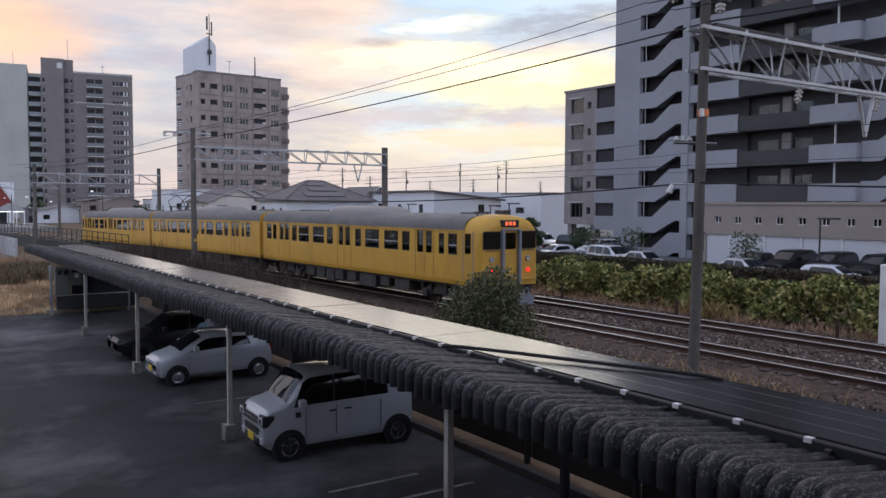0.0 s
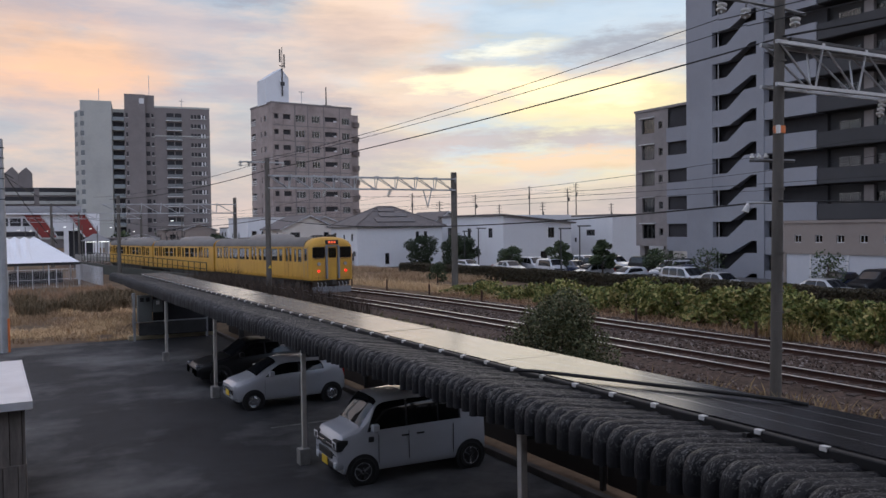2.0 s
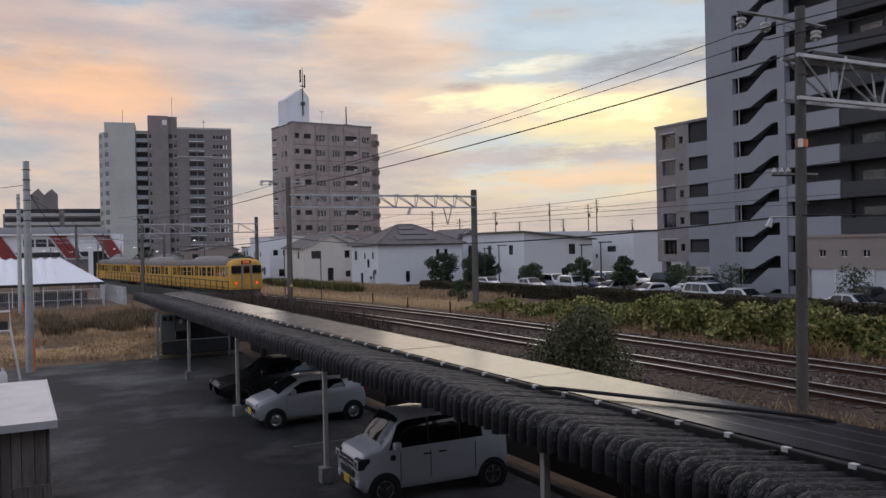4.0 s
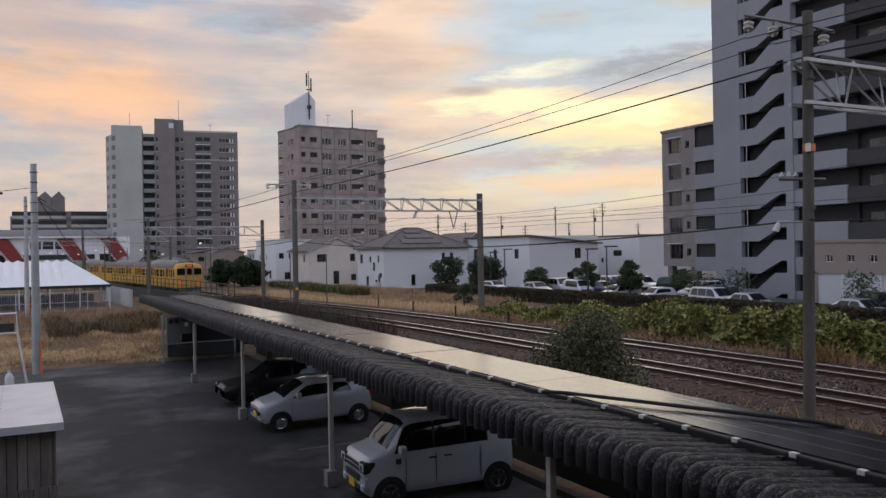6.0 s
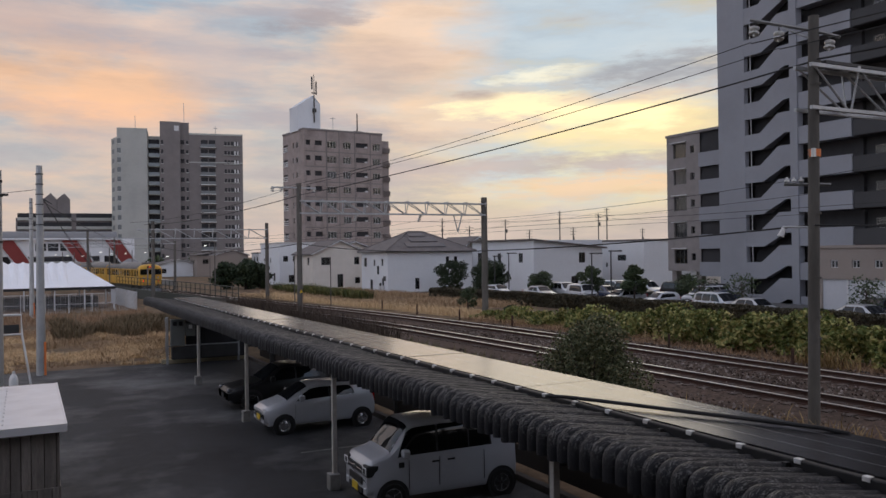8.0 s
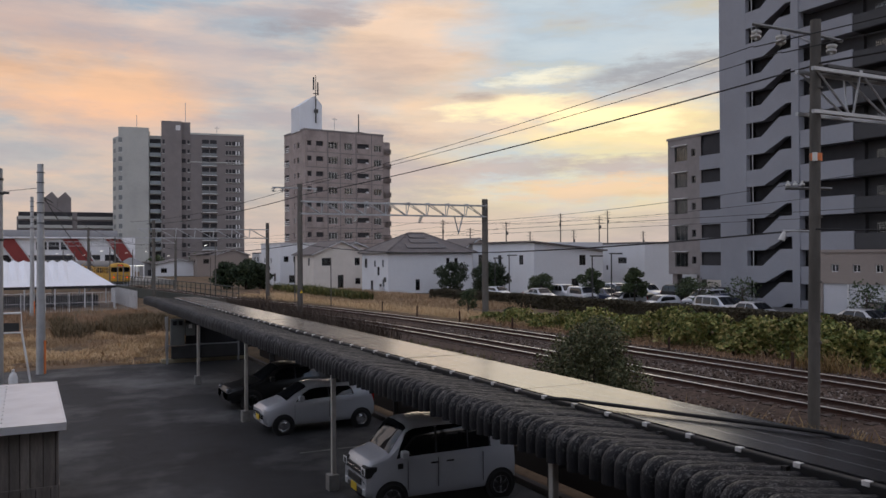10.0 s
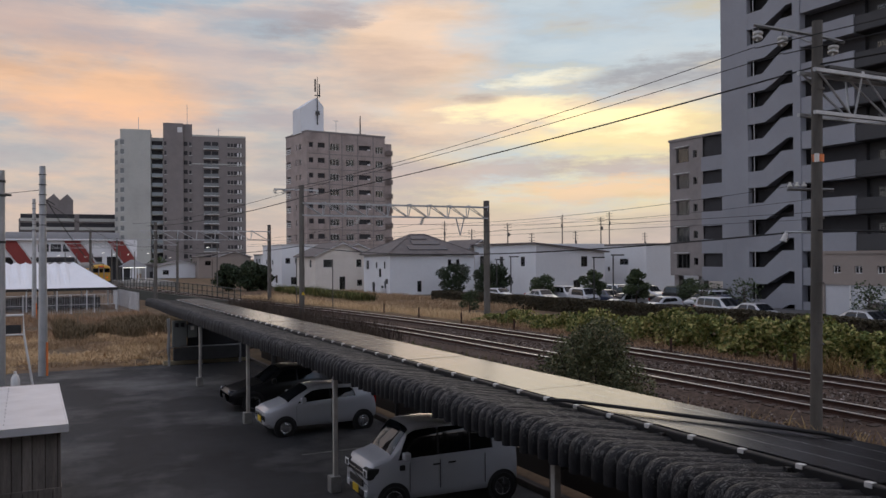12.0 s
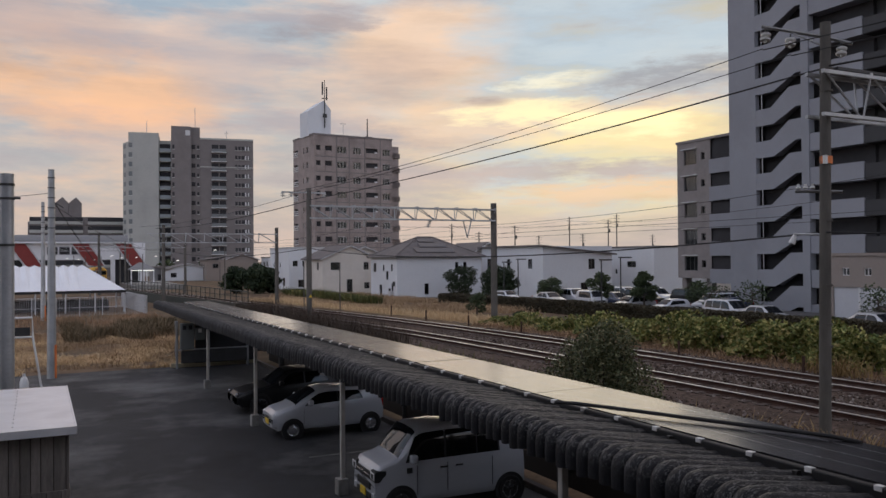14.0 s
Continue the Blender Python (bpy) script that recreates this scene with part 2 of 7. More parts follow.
M = {
    "asphalt": mat("asphalt", (0.030, 0.031, 0.034), 0.8, vary=0.5, scale=0.3, bump=0.5, bscale=60, spec=0.25, dirt=(0.19, 0.19, 0.19), dirt_scale=0.16),
    "earth": mat("earth", (0.15, 0.105, 0.07), 0.95, vary=0.4, scale=0.5, bump=0.8, bscale=6, spec=0.1, dirt=(0.07, 0.07, 0.045), dirt_scale=0.1),
    "ballast": mat("ballast", (0.085, 0.060, 0.048), 0.95, vary=0.8, scale=6.0, bump=1.0, bscale=14, spec=0.15, dirt=(0.05, 0.036, 0.028), dirt_scale=0.5),
    "stone": leaf_mat("stone", [(0.15, (0.035, 0.024, 0.02)), (0.5, (0.10, 0.076, 0.062)), (0.78, (0.30, 0.26, 0.235))], 0.95),
    "far_asphalt": mat("far_asphalt", (0.09, 0.09, 0.092), 0.9, vary=0.3, scale=0.3),
    "concrete": mat("concrete", (0.27, 0.265, 0.25), 0.9, vary=0.25, scale=0.8, bump=0.3, bscale=30, dirt=(0.13, 0.12, 0.11), dirt_scale=0.7),
    "shade_wall_dark": mat("shade_wall_dark", (0.10, 0.097, 0.092), 0.9, vary=0.2, scale=0.6, bump=0.2, bscale=30),
    "mast_concrete": mat("mast_concrete", (0.125, 0.115, 0.102), 0.9, vary=0.3, scale=1.0, bump=0.3, bscale=30, dirt=(0.075, 0.07, 0.062), dirt_scale=0.9, stretch=(1, 1, 0.3)),
    "rail_rust": mat("rail_rust", (0.050, 0.023, 0.015), 0.9, vary=0.4, scale=2.0),
    "rail_head": mat("rail_head", (0.88, 0.86, 0.83), 0.34, 1.0, vary=0.05, scale=1.0),
    "sleeper": mat("sleeper", (0.075, 0.056, 0.047), 0.95, vary=0.35, scale=3.0, random_tint=0.25),
    "galv": mat("galv", (0.42, 0.43, 0.44), 0.5, 0.5, vary=0.2, scale=2.0),
    "dark_steel": mat("dark_steel", (0.055, 0.055, 0.055), 0.6, 0.3, vary=0.3, scale=2.0),
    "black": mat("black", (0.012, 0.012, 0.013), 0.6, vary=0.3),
    "white_metal": mat("white_metal", (0.75, 0.75, 0.74), 0.5, vary=0.1, scale=1.0, dirt=(0.5, 0.48, 0.45), dirt_scale=0.6),
    "post_paint": mat("post_paint", (0.45, 0.43, 0.40), 0.6, vary=0.15, scale=3.0, dirt=(0.28, 0.22, 0.17), dirt_scale=2.0),
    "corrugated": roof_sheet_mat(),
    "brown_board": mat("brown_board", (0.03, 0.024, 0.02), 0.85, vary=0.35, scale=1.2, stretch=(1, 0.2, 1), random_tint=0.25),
    "wood": mat("wood", (0.225, 0.20, 0.178), 0.85, vary=0.35, scale=3.0, stretch=(4, 4, 0.5), bump=0.4, bscale=20, random_tint=0.22),
    "sheet_roof": mat("sheet_roof", (0.78, 0.78, 0.80), 0.4, 0.1, vary=0.1, scale=0.8, dirt=(0.62, 0.61, 0.62), dirt_scale=0.9),
    "pane": glass("pane", (0.55, 0.6, 0.6)),
    "orange": mat("orange", (0.75, 0.22, 0.06), 0.6, vary=0.15),
    "cable": mat("cable", (0.015, 0.015, 0.016), 0.7, vary=0.2),
    "porcelain": mat("porcelain", (0.62, 0.62, 0.60), 0.25, vary=0.1),
    "cream_wall": mat("cream_wall", (0.64, 0.60, 0.55), 0.85, vary=0.08, scale=0.4, bump=0.15, bscale=25, dirt=(0.56, 0.52, 0.47), dirt_scale=0.25),
    "white_wall": mat("white_wall", (0.66, 0.68, 0.71), 0.85, vary=0.07, scale=0.4, bump=0.1, bscale=25, dirt=(0.57, 0.58, 0.60), dirt_scale=0.2),
    "roof_tile": mat("roof_tile", (0.16, 0.15, 0.15), 0.75, vary=0.25, scale=1.5, bump=0.4, bscale=8),
}


# ---- mesh helpers ----
class MB:
    """Collects vertices and faces for one mesh."""

    def __init__(self):
        self.v, self.f = [], []

    def quad(self, a, b, c, d):
        i = len(self.v)
        self.v += [tuple(a), tuple(b), tuple(c), tuple(d)]
        self.f.append((i, i + 1, i + 2, i + 3))
        return self

    def poly(self, pts):
        i = len(self.v)
        self.v += [tuple(p) for p in pts]
        self.f.append(tuple(range(i, i + len(pts))))
        return self

    def box(self, x0, x1, y0, y1, z0, z1, m=None):
        i = len(self.v)
        pts = [(x, y, z) for z in (z0, z1) for x, y in ((x0, y0), (x1, y0), (x1, y1), (x0, y1))]
        if m is not None:
            pts = [tuple(m @ Vector(p)) for p in pts]
        self.v += pts
        self.f += [(i + 3, i + 2, i + 1, i), (i + 4, i + 5, i + 6, i + 7)]
        self.f += [(i + k, i + (k + 1) % 4, i + 4 + (k + 1) % 4, i + 4 + k) for k in range(4)]
        return self

    def rbox(self, x0, x1, y0, y1, z0, z1, r=0.02, m=None):
        """A box with chamfered edges."""
        bm = bmesh.new()
        bmesh.ops.create_cube(bm, size=1.0)
        for v in bm.verts:
            v.co = ((x0 + x1) / 2 + v.co.x * (x1 - x0), (y0 + y1) / 2 + v.co.y * (y1 - y0), (z0 + z1) / 2 + v.co.z * (z1 - z0))
        bmesh.ops.bevel(bm, geom=bm.edges[:], offset=r, segments=2, affect="EDGES", profile=0.5)
        i = len(self.v)
        bm.verts.index_update()
        self.v += [tuple(m @ v.co) if m is not None else tuple(v.co) for v in bm.verts]
        self.f += [tuple(i + v.index for v in f.verts) for f in bm.faces]
        bm.free()
        return self

    def rings(self, rings, close=True, caps=True):
        """Skins a list of rings of points."""
        i, k = len(self.v), len(rings[0])
        for r in rings:
            self.v += [tuple(p) for p in r]
        for a in range(len(rings) - 1):
            for b in range(k if close else k - 1):
                c = (b + 1) % k
                self.f.append((i + a * k + b, i + a * k + c, i + (a + 1) * k + c, i + (a + 1) * k + b))
        if caps and close:
            self.f.append(tuple(i + b for b in reversed(range(k))))
            self.f.append(tuple(i + (len(rings) - 1) * k + b for b in range(k)))
        return self

    def cyl(self, p0, p1, r0, r1=None, n=12, caps=True):
        r1 = r0 if r1 is None else r1
        a, b = Vector(p0), Vector(p1)
        q = (b - a).to_track_quat("Z", "Y")
        ring = [Vector((math.cos(2 * math.pi * k / n), math.sin(2 * math.pi * k / n), 0)) for k in range(n)]
        return self.rings([[a + q @ (v * r0) for v in ring], [b + q @ (v * r1) for v in ring]], True, caps)

    def lathe(self, p0, axis, prof, n=16):
        """prof: (distance along the axis, radius)."""
        a, ax = Vector(p0), Vector(axis).normalized()
        q = ax.to_track_quat("Z", "Y")
        ring = [Vector((math.cos(2 * math.pi * k / n), math.sin(2 * math.pi * k / n), 0)) for k in range(n)]
        return self.rings([[a + ax * d + q @ (v * max(r, 0.001)) for v in ring] for d, r in prof])

    def tube(self, pts, r, n=6):
        pts = [Vector(p) for p in pts]
        rings = []
        for i, p in enumerate(pts):
            d = pts[min(i + 1, len(pts) - 1)] - pts[max(i - 1, 0)]
            q = d.to_track_quat("Z", "Y")
            rings.append([p + q @ Vector((math.cos(2 * math.pi * k / n) * r, math.sin(2 * math.pi * k / n) * r, 0)) for k in range(n)])
        return self.rings(rings)

    def prism(self, pts, axis, a0, a1):
        """Extrudes a closed outline along x, y or z. pts: the two other coordinates, in order."""
        def at(p, w):
            return {"x": (w, p[0], p[1]), "y": (p[0], w, p[1]), "z": (p[0], p[1], w)}[axis]
        return self.rings([[at(p, a0) for p in pts], [at(p, a1) for p in pts]])

    def mesh(self, name, smooth=False):
        me = bpy.data.meshes.new(name)
        me.from_pydata(self.v, [], self.f)
        me.update()
        if smooth:
            me.polygons.foreach_set("use_smooth", [True] * len(me.polygons))
        return me


def fix_normals(me):
    bm = bmesh.new()
    bm.from_mesh(me)
    bmesh.ops.recalc_face_normals(bm, faces=bm.faces)
    bm.to_mesh(me)
    bm.free()


def part(name, mb, material, parent, label="", smooth=False, m=None):
    """One mesh object under a thing or a part."""
    me = mb.mesh(name, smooth) if isinstance(mb, MB) else mb
    if isinstance(mb, MB):
        if len(me.polygons) < 6000:
            fix_normals(me)
        me.materials.append(M[material] if isinstance(material, str) else material)
    ob = new(name, me)
    ob.parent = parent
    if m is not None:
        ob.matrix_basis = m
    if label:
        tagged(ob, label)
    if smooth:
        me.set_sharp_from_angle(angle=radians(40))
    return ob


def thing(name, m, label, category, group="", kind=""):
    ob = new(name)
    ob.empty_display_size = 0.2
    ob.matrix_basis = m
    return tagged(ob, label, category, group, kind)


def solid(name, mb, material, label, category="", group="", kind="", smooth=False):
    """A top-level thing that is one mesh."""
    return tagged(part(name, mb, material, None, smooth=smooth), label, category, group, kind)


def facade(mb, o, u, n, width, z0, z1, openings, depth):
    """A wall face from the corner o along u with outward normal n, with openings (u0, u1, z0, z1) whose reveals go in by depth."""
    o, u, n = Vector(o), Vector(u), Vector(n)
    us = sorted({0.0, width, *[a for q in openings for a in q[:2]]})
    zs = sorted({z0, z1, *[a for q in openings for a in q[2:4]]})
    def at(a, z, d=0.0):
        p = o + u * a - n * d
        return (p.x, p.y, z)
    for i in range(len(us) - 1):
        j = 0
        while j < len(zs) - 1:
            um = (us[i] + us[i + 1]) / 2
            def hollow(j):
                zm = (zs[j] + zs[j + 1]) / 2
                return any(q[0] < um < q[1] and q[2] < zm < q[3] for q in openings)
            if hollow(j):
                j += 1
                continue
            k = j
            while k + 1 < len(zs) - 1 and not hollow(k + 1):
                k += 1
            mb.quad(at(us[i], zs[j]), at(us[i + 1], zs[j]), at(us[i + 1], zs[k + 1]), at(us[i], zs[k + 1]))
            j = k + 1
    for a, b, c, d in openings:
        mb.quad(at(a, c), at(b, c), at(b, c, depth), at(a, c, depth))
        mb.quad(at(a, d), at(b, d), at(b, d, depth), at(a, d, depth))
        mb.quad(at(a, c), at(a, d), at(a, d, depth), at(a, c, depth))
        mb.quad(at(b, c), at(b, d), at(b, d, depth), at(b, c, depth))
    return mb


# ---- tracks: straight, then a left-hand bend ----
RAIL_Z, TRACK_X, BEND_Y, BEND_R = 1.15, 19.3, 6.0, 1000.0


def fall(s):
    """How far the line has dropped at the running length s."""
    t = min(1.0, max(0.0, (s - 35) / 65))
    return 0.5 * t * t * (3 - 2 * t)


def line_at(s, side=0.0):
    """Point of the near track's centre line at the running length s, and its heading in degrees."""
    if s <= BEND_Y:
        return Vector((TRACK_X + side, s, 0)), 0.0
    a = (s - BEND_Y) / BEND_R
    r = BEND_R + side
    return Vector((TRACK_X - BEND_R + r * math.cos(a), BEND_Y + r * math.sin(a), 0)), math.degrees(a)


# ---- ground ----
def track_offset(x, y):
    """Distance from the near track's centre line, to the right."""
    if y <= BEND_Y:
        return x - TRACK_X
    return math.hypot(x - (TRACK_X - BEND_R), y - BEND_Y) - BEND_R


def smooth(a, b, v):
    t = min(1.0, max(0.0, (v - a) / (b - a)))
    return t * t * (3 - 2 * t)


def ground_z(x, y):
    o = track_offset(x, y)
    z = (0.86 - fall(y)) * smooth(-8.6, -4.2, o) - (0.50 - fall(y) * 0.8) * smooth(8.0, 15.0, o)
    if y > 41 and x < 10 and o < -3.2:
        z = max(z, 0.25 * smooth(42, 60, y))
    if x < 10.15 and y < 42.2:
        z = -0.03
    return z


def build_ground():
    def steps(a, b, d, far):
        v = [a + d * i for i in range(int((b - a) / d) + 1)]
        return [a - f for f in reversed(far)] + v + [v[-1] + f for f in far]
    far = (6, 20, 60, 150, 400, 1000, 2200)
    xs, ys = steps(-16, 62, 0.75, far), steps(-6, 126, 1.0, far)
    mb = MB()
    rnd = random.Random(3)
    for y in ys:
        for x in xs:
            z = ground_z(x, y)
            if z > -0.01 and -16 < x < 60 and -6 < y < 126:
                z += rnd.uniform(-0.035, 0.035)
            mb.v.append((x, y, z))
    w = len(xs)
    for j in range(len(ys) - 1):
        for i in range(w - 1):
            mb.f.append((j * w + i, j * w + i + 1, (j + 1) * w + i + 1, (j + 1) * w + i))
    tagged(part("ground", mb, "earth", None), "bare brown earth with trampled dry grass", "ground", kind="structure")
    lot = MB().box(-30, 10.05, -12, 42.0, -0.3, 0.004)
    tagged(part("car_park_ground", lot, "asphalt", None), "dark worn asphalt of a small car park", "asphalt", kind="structure")
    far_lot = MB().box(43.2, 61.5, 12, 76, 0.0, 0.42)
    tagged(part("pavement", far_lot, "far_asphalt", None), "grey asphalt of the car park beyond the hedge", "asphalt", kind="structure")


build_ground()


def build_shade_walls():
    """Unseen walls added behind and beside the camera to shade the car park."""
    w = MB().box(-36, 13.5, -2.6, -2.1, 0, 22.0)
    tagged(part("wall_south", w, "shade_wall_dark", None), "unseen dark wall added to shade the car park", "wall", kind="structure")
    w = MB().box(-15.5, -15.0, -2.1, 26, 0, 13.0)
    tagged(part("wall_west", w, "shade_wall_dark", None), "unseen dark wall added to shade the car park", "wall", kind="structure")


build_shade_walls()


def strip(mb, s0, s1, step, prof):
    """Sweeps an open outline (side, z) along the track."""
    rings, s = [], s0
    while s < s1 + step / 2:
        rings.append([line_at(s, a)[0] + Vector((0, 0, z - fall(s))) for a, z in prof])
        s += step
    return mb.rings(rings, close=False)


def build_tracks():
    bed = strip(MB(), -30, 230, 2.0, [(-3.4, 0.55), (-2.2, 0.93), (-0.5, 1.0), (0.5, 1.0), (1.95, 0.94), (3.4, 1.0), (4.4, 1.0), (6.1, 0.93), (7.3, 0.55)])
    bed = tagged(part("ballast_bed", bed, "ballast", None), "rust-brown crushed stone ballast under two tracks", "ballast", kind="structure")
    # loose stones lie on the bed where it is seen from nearby
    rnd = random.Random(11)
    st = MB()
    for _ in range(15000):
        s, a = rnd.uniform(6, 44), rnd.uniform(-3.2, 7.1)
        p = line_at(s, a)[0]
        r = rnd.uniform(0.025, 0.065)
        z = 0.955 + (0.03 if -1 < a < 5 else -0.02) - 0.30 * smooth(2.2, 3.3, abs(a - 1.95) - 2.2)
        q = Euler((rnd.uniform(0, 6), rnd.uniform(0, 6), rnd.uniform(0, 6))).to_matrix()
        c = [q @ Vector(v) * r for v in ((1, 0, -0.6), (-0.5, 0.9, -0.6), (-0.5, -0.9, -0.6), (0.1, 0.1, 0.9))]
        i = len(st.v)
        st.v += [(p.x + k.x, p.y + k.y, z + k.z - fall(s)) for k in c]
        st.f += [(i, i + 1, i + 2), (i, i + 3, i + 1), (i + 1, i + 3, i + 2), (i + 2, i + 3, i)]
    for _ in range(14000):
        x, y = rnd.uniform(10.9, 16.3), rnd.uniform(3, 26)
        r = rnd.uniform(0.03, 0.07)
        q = Euler((rnd.uniform(0, 6), rnd.uniform(0, 6), rnd.uniform(0, 6))).to_matrix()
        z = ground_z(x, y) + 0.035
        i = len(st.v)
        st.v += [(x + k.x, y + k.y, z + k.z) for k in (q @ Vector(v) * r for v in ((1, 0, -0.6), (-0.5, 0.9, -0.6), (-0.5, -0.9, -0.6), (0.1, 0.1, 0.9)))]
        st.f += [(i, i + 1, i + 2), (i, i + 3, i + 1), (i + 1, i + 3, i + 2), (i + 2, i + 3, i)]
    tagged(part("ballast_stones", st, "stone", None), "loose grey-brown ballast stones along the rails", "ballast", kind="stuff")
    for k, side in enumerate((0.0, 3.9)):
        tr = thing("railway_track", pose(0, 0, 0), ("near" if k == 0 else "far") + " railway track with rusty rails polished on top", "railway track", "railway tracks", "structure")
        for g in (-0.56, 0.56):
            c = side + g
            web = strip(MB(), -30, 230, 2.0, [(c - 0.065, 0.99), (c - 0.06, 1.01), (c - 0.012, 1.03), (c - 0.012, 1.10), (c - 0.033, 1.115), (c - 0.033, 1.146), (c + 0.033, 1.146), (c + 0.033, 1.115), (c + 0.012, 1.10), (c + 0.012, 1.03), (c + 0.06, 1.01), (c + 0.065, 0.99)])
            part("rail", web, "rail_rust", tr)
            part("rail_head", strip(MB(), -30, 230, 2.0, [(c - 0.034, 1.136), (c - 0.036, 1.149), (c - 0.027, 1.155), (c + 0.027, 1.155), (c + 0.036, 1.149), (c + 0.034, 1.136)]), "rail_head", tr, "polished steel running surface")
        slab = MB().box(-1.0, 1.0, -0.11, 0.11, -0.12, 0.0).mesh("sleeper")
        slab.materials.append(M["sleeper"])
        for i in range(140):
            p, a = line_at(2.0 + 0.62 * i, side)
            part("sleeper", slab, None, tr, m=pose(p.x, p.y, 1.012 - fall(2.0 + 0.62 * i), 0, 0, a))


build_tracks()


# ---- carport with solar panels ----
def build_carport():
    Y0, Y1 = -1.5, 52.0
    roof_z, lip_z, front = 2.955, 2.60, 5.93
    def out(y):
        """The roof runs slightly off the bays' axis."""
        return 0.008 * (y - 8.0)
    def dip(y):
        """The roof falls gently away from the near end."""
        return 0.0042 * max(0.0, y - 8.0)
    cp = thing("carport", pose(0, 0, 0), "long carport with a dark weathered corrugated roof, rounded at the eave", "carport")
    # outline of the sheet from back to front: flat, bent over, hanging lip
    prof = [(9.35, roof_z - 0.30), (8.0, roof_z - 0.23), (7.35, roof_z - 0.175), (6.9, roof_z - 0.11), (6.5, roof_z - 0.05), (6.25, roof_z - 0.015)]
    for a in (0, 18, 36, 54, 72, 90):
        prof.append((front + 0.17 - 0.17 * math.sin(radians(a)), roof_z - 0.14 + 0.14 * math.cos(radians(a))))
    prof += [(front - 0.004, (roof_z - 0.14 + lip_z) / 2), (front, lip_z)]
    pitch = 0.228
    nrm = []
    for i, p in enumerate(prof):
        a, b = prof[max(i - 1, 0)], prof[min(i + 1, len(prof) - 1)]
        d = Vector((b[0] - a[0], 0, b[1] - a[1])).normalized()
        nrm.append(Vector((d.z, 0, -d.x)))
    for k, (ya, yb) in enumerate(((Y0, 20.0), (20.0, 41.0), (41.0, Y1))):
        mb = MB()
        rings = []
        steps = int((yb - ya) / pitch * (14 if k == 0 else 8))
        for i in range(steps + 1):
            y = ya + (yb - ya) * i / steps
            ph = (y - Y0) / pitch
            rib = int(math.floor(ph))
            w = abs(math.sin(math.pi * ph)) ** 0.55
            own = math.sin(rib * 12.9898) * 0.5 + math.sin(rib * 4.1) * 0.5
            sag = 0.010 * own + 0.012 * math.sin(y * 0.7) - dip(y)
            shift = out(y)
            ring = []
            for q, nv in zip(prof, nrm):
                h = 0.078 * w + (0.016 * own * w if q[1] < roof_z - 0.02 else 0)
                low = (0.022 * math.sin(rib * 3.7) - 0.02 * w) if q[1] == lip_z else 0
                ring.append((q[0] + shift - abs(nv.x) * h, y, q[1] + abs(nv.z) * h + sag + low))
            rings.append(ring)
        mb.rings(rings, close=False)
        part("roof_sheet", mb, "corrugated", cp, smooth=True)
    # plain black slab added: the shade under the roof put in as colour
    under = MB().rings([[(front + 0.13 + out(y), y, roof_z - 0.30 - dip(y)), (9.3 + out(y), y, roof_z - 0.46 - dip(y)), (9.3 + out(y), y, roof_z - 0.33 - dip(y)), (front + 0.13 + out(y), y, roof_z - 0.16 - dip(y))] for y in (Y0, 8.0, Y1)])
    part("roof_underside", under, "black", cp, "plain black slab added under the roof for its shade")
    for y in (0.6, 8.85, 17.35, 25.75, 34.2):
        x, top = (6.08 if y < 10 else 5.985) + out(y), 2.66 - dip(y)
        part("post", MB().rbox(x - 0.05, x + 0.05, y - 0.05, y + 0.05, 0, top, 0.012), "post_paint", cp, "pale painted square steel post")
        part("footing", MB().rbox(x - 0.15, x + 0.09, y - 0.13, y + 0.13, 0, 0.36, 0.02), "concrete", cp, "square concrete footing")
        part("rear_post", MB().rbox(9.55, 9.68, y + 1.5, y + 1.63, 0, 2.6, 0.01), "dark_steel", cp)
        part("beam", MB().rbox(x + 0.06, 9.5, y - 0.05, y + 0.05, top - 0.24, top - 0.04, 0.01), "dark_steel", cp)
    for y in (44.0, 51.5):
        part("rear_post", MB().rbox(9.2, 9.33, y, y + 0.13, 0, 2.5, 0.01), "dark_steel", cp)
    # solar modules in one row on the roof, on rails with bright end clamps
    sol = solar_mat()
    turn = math.degrees(math.atan(0.008))
    arr = thing("solar_array", pose(-0.064, 0, 0.034, -math.degrees(math.atan(0.0042)), 0, -turn), "row of dark glass solar modules lying on the carport roof", "solar panels")
    XA, XB, SZ, SP = 7.50, 8.93, 2.935, 0.82
    n = 0
    y = 2.0
    frame_me = MB()
    for a, b, c, d in ((0, XB - XA, 0, 0.018), (0, XB - XA, SP * 2 - 0.022, SP * 2 - 0.001), (0, 0.018, 0, SP * 2 - 0.001), (XB - XA - 0.018, XB - XA, 0, SP * 2 - 0.001)):
        frame_me.box(a, b, c, d, -0.035, 0.0005)
    frame_me = frame_me.mesh("panel_frame")
    frame_me.materials.append(sol)
    cell_me = MB().box(0.018, XB - XA - 0.018, 0.018, SP * 2 - 0.022, -0.03, 0.0).mesh("panel_glass")
    cell_me.materials.append(sol)
    bar = MB()
    for u in (0.38, 0.76, 1.14):
        bar.box(u - 0.0016, u + 0.0016, 0.02, SP * 2 - 0.024, 0.0003, 0.001)
    bar = bar.mesh("busbar")
    bar.materials.append(M["galv"])
    rnd = random.Random(8)
    while y < 50.0:
        m = pose(XA, y, SZ + rnd.uniform(-0.004, 0.004), rnd.uniform(-0.02, 0.02), rnd.uniform(-0.03, 0.03), 0)
        mod = part("solar_module", frame_me, None, arr, m=m)
        part("panel_glass", cell_me, None, mod)
        part("busbar", bar, None, mod)
        y += SP * 2
    clamp = MB().rbox(-0.072, 0.0, -0.045, 0.045, -0.058, -0.004, 0.004).mesh("clamp")
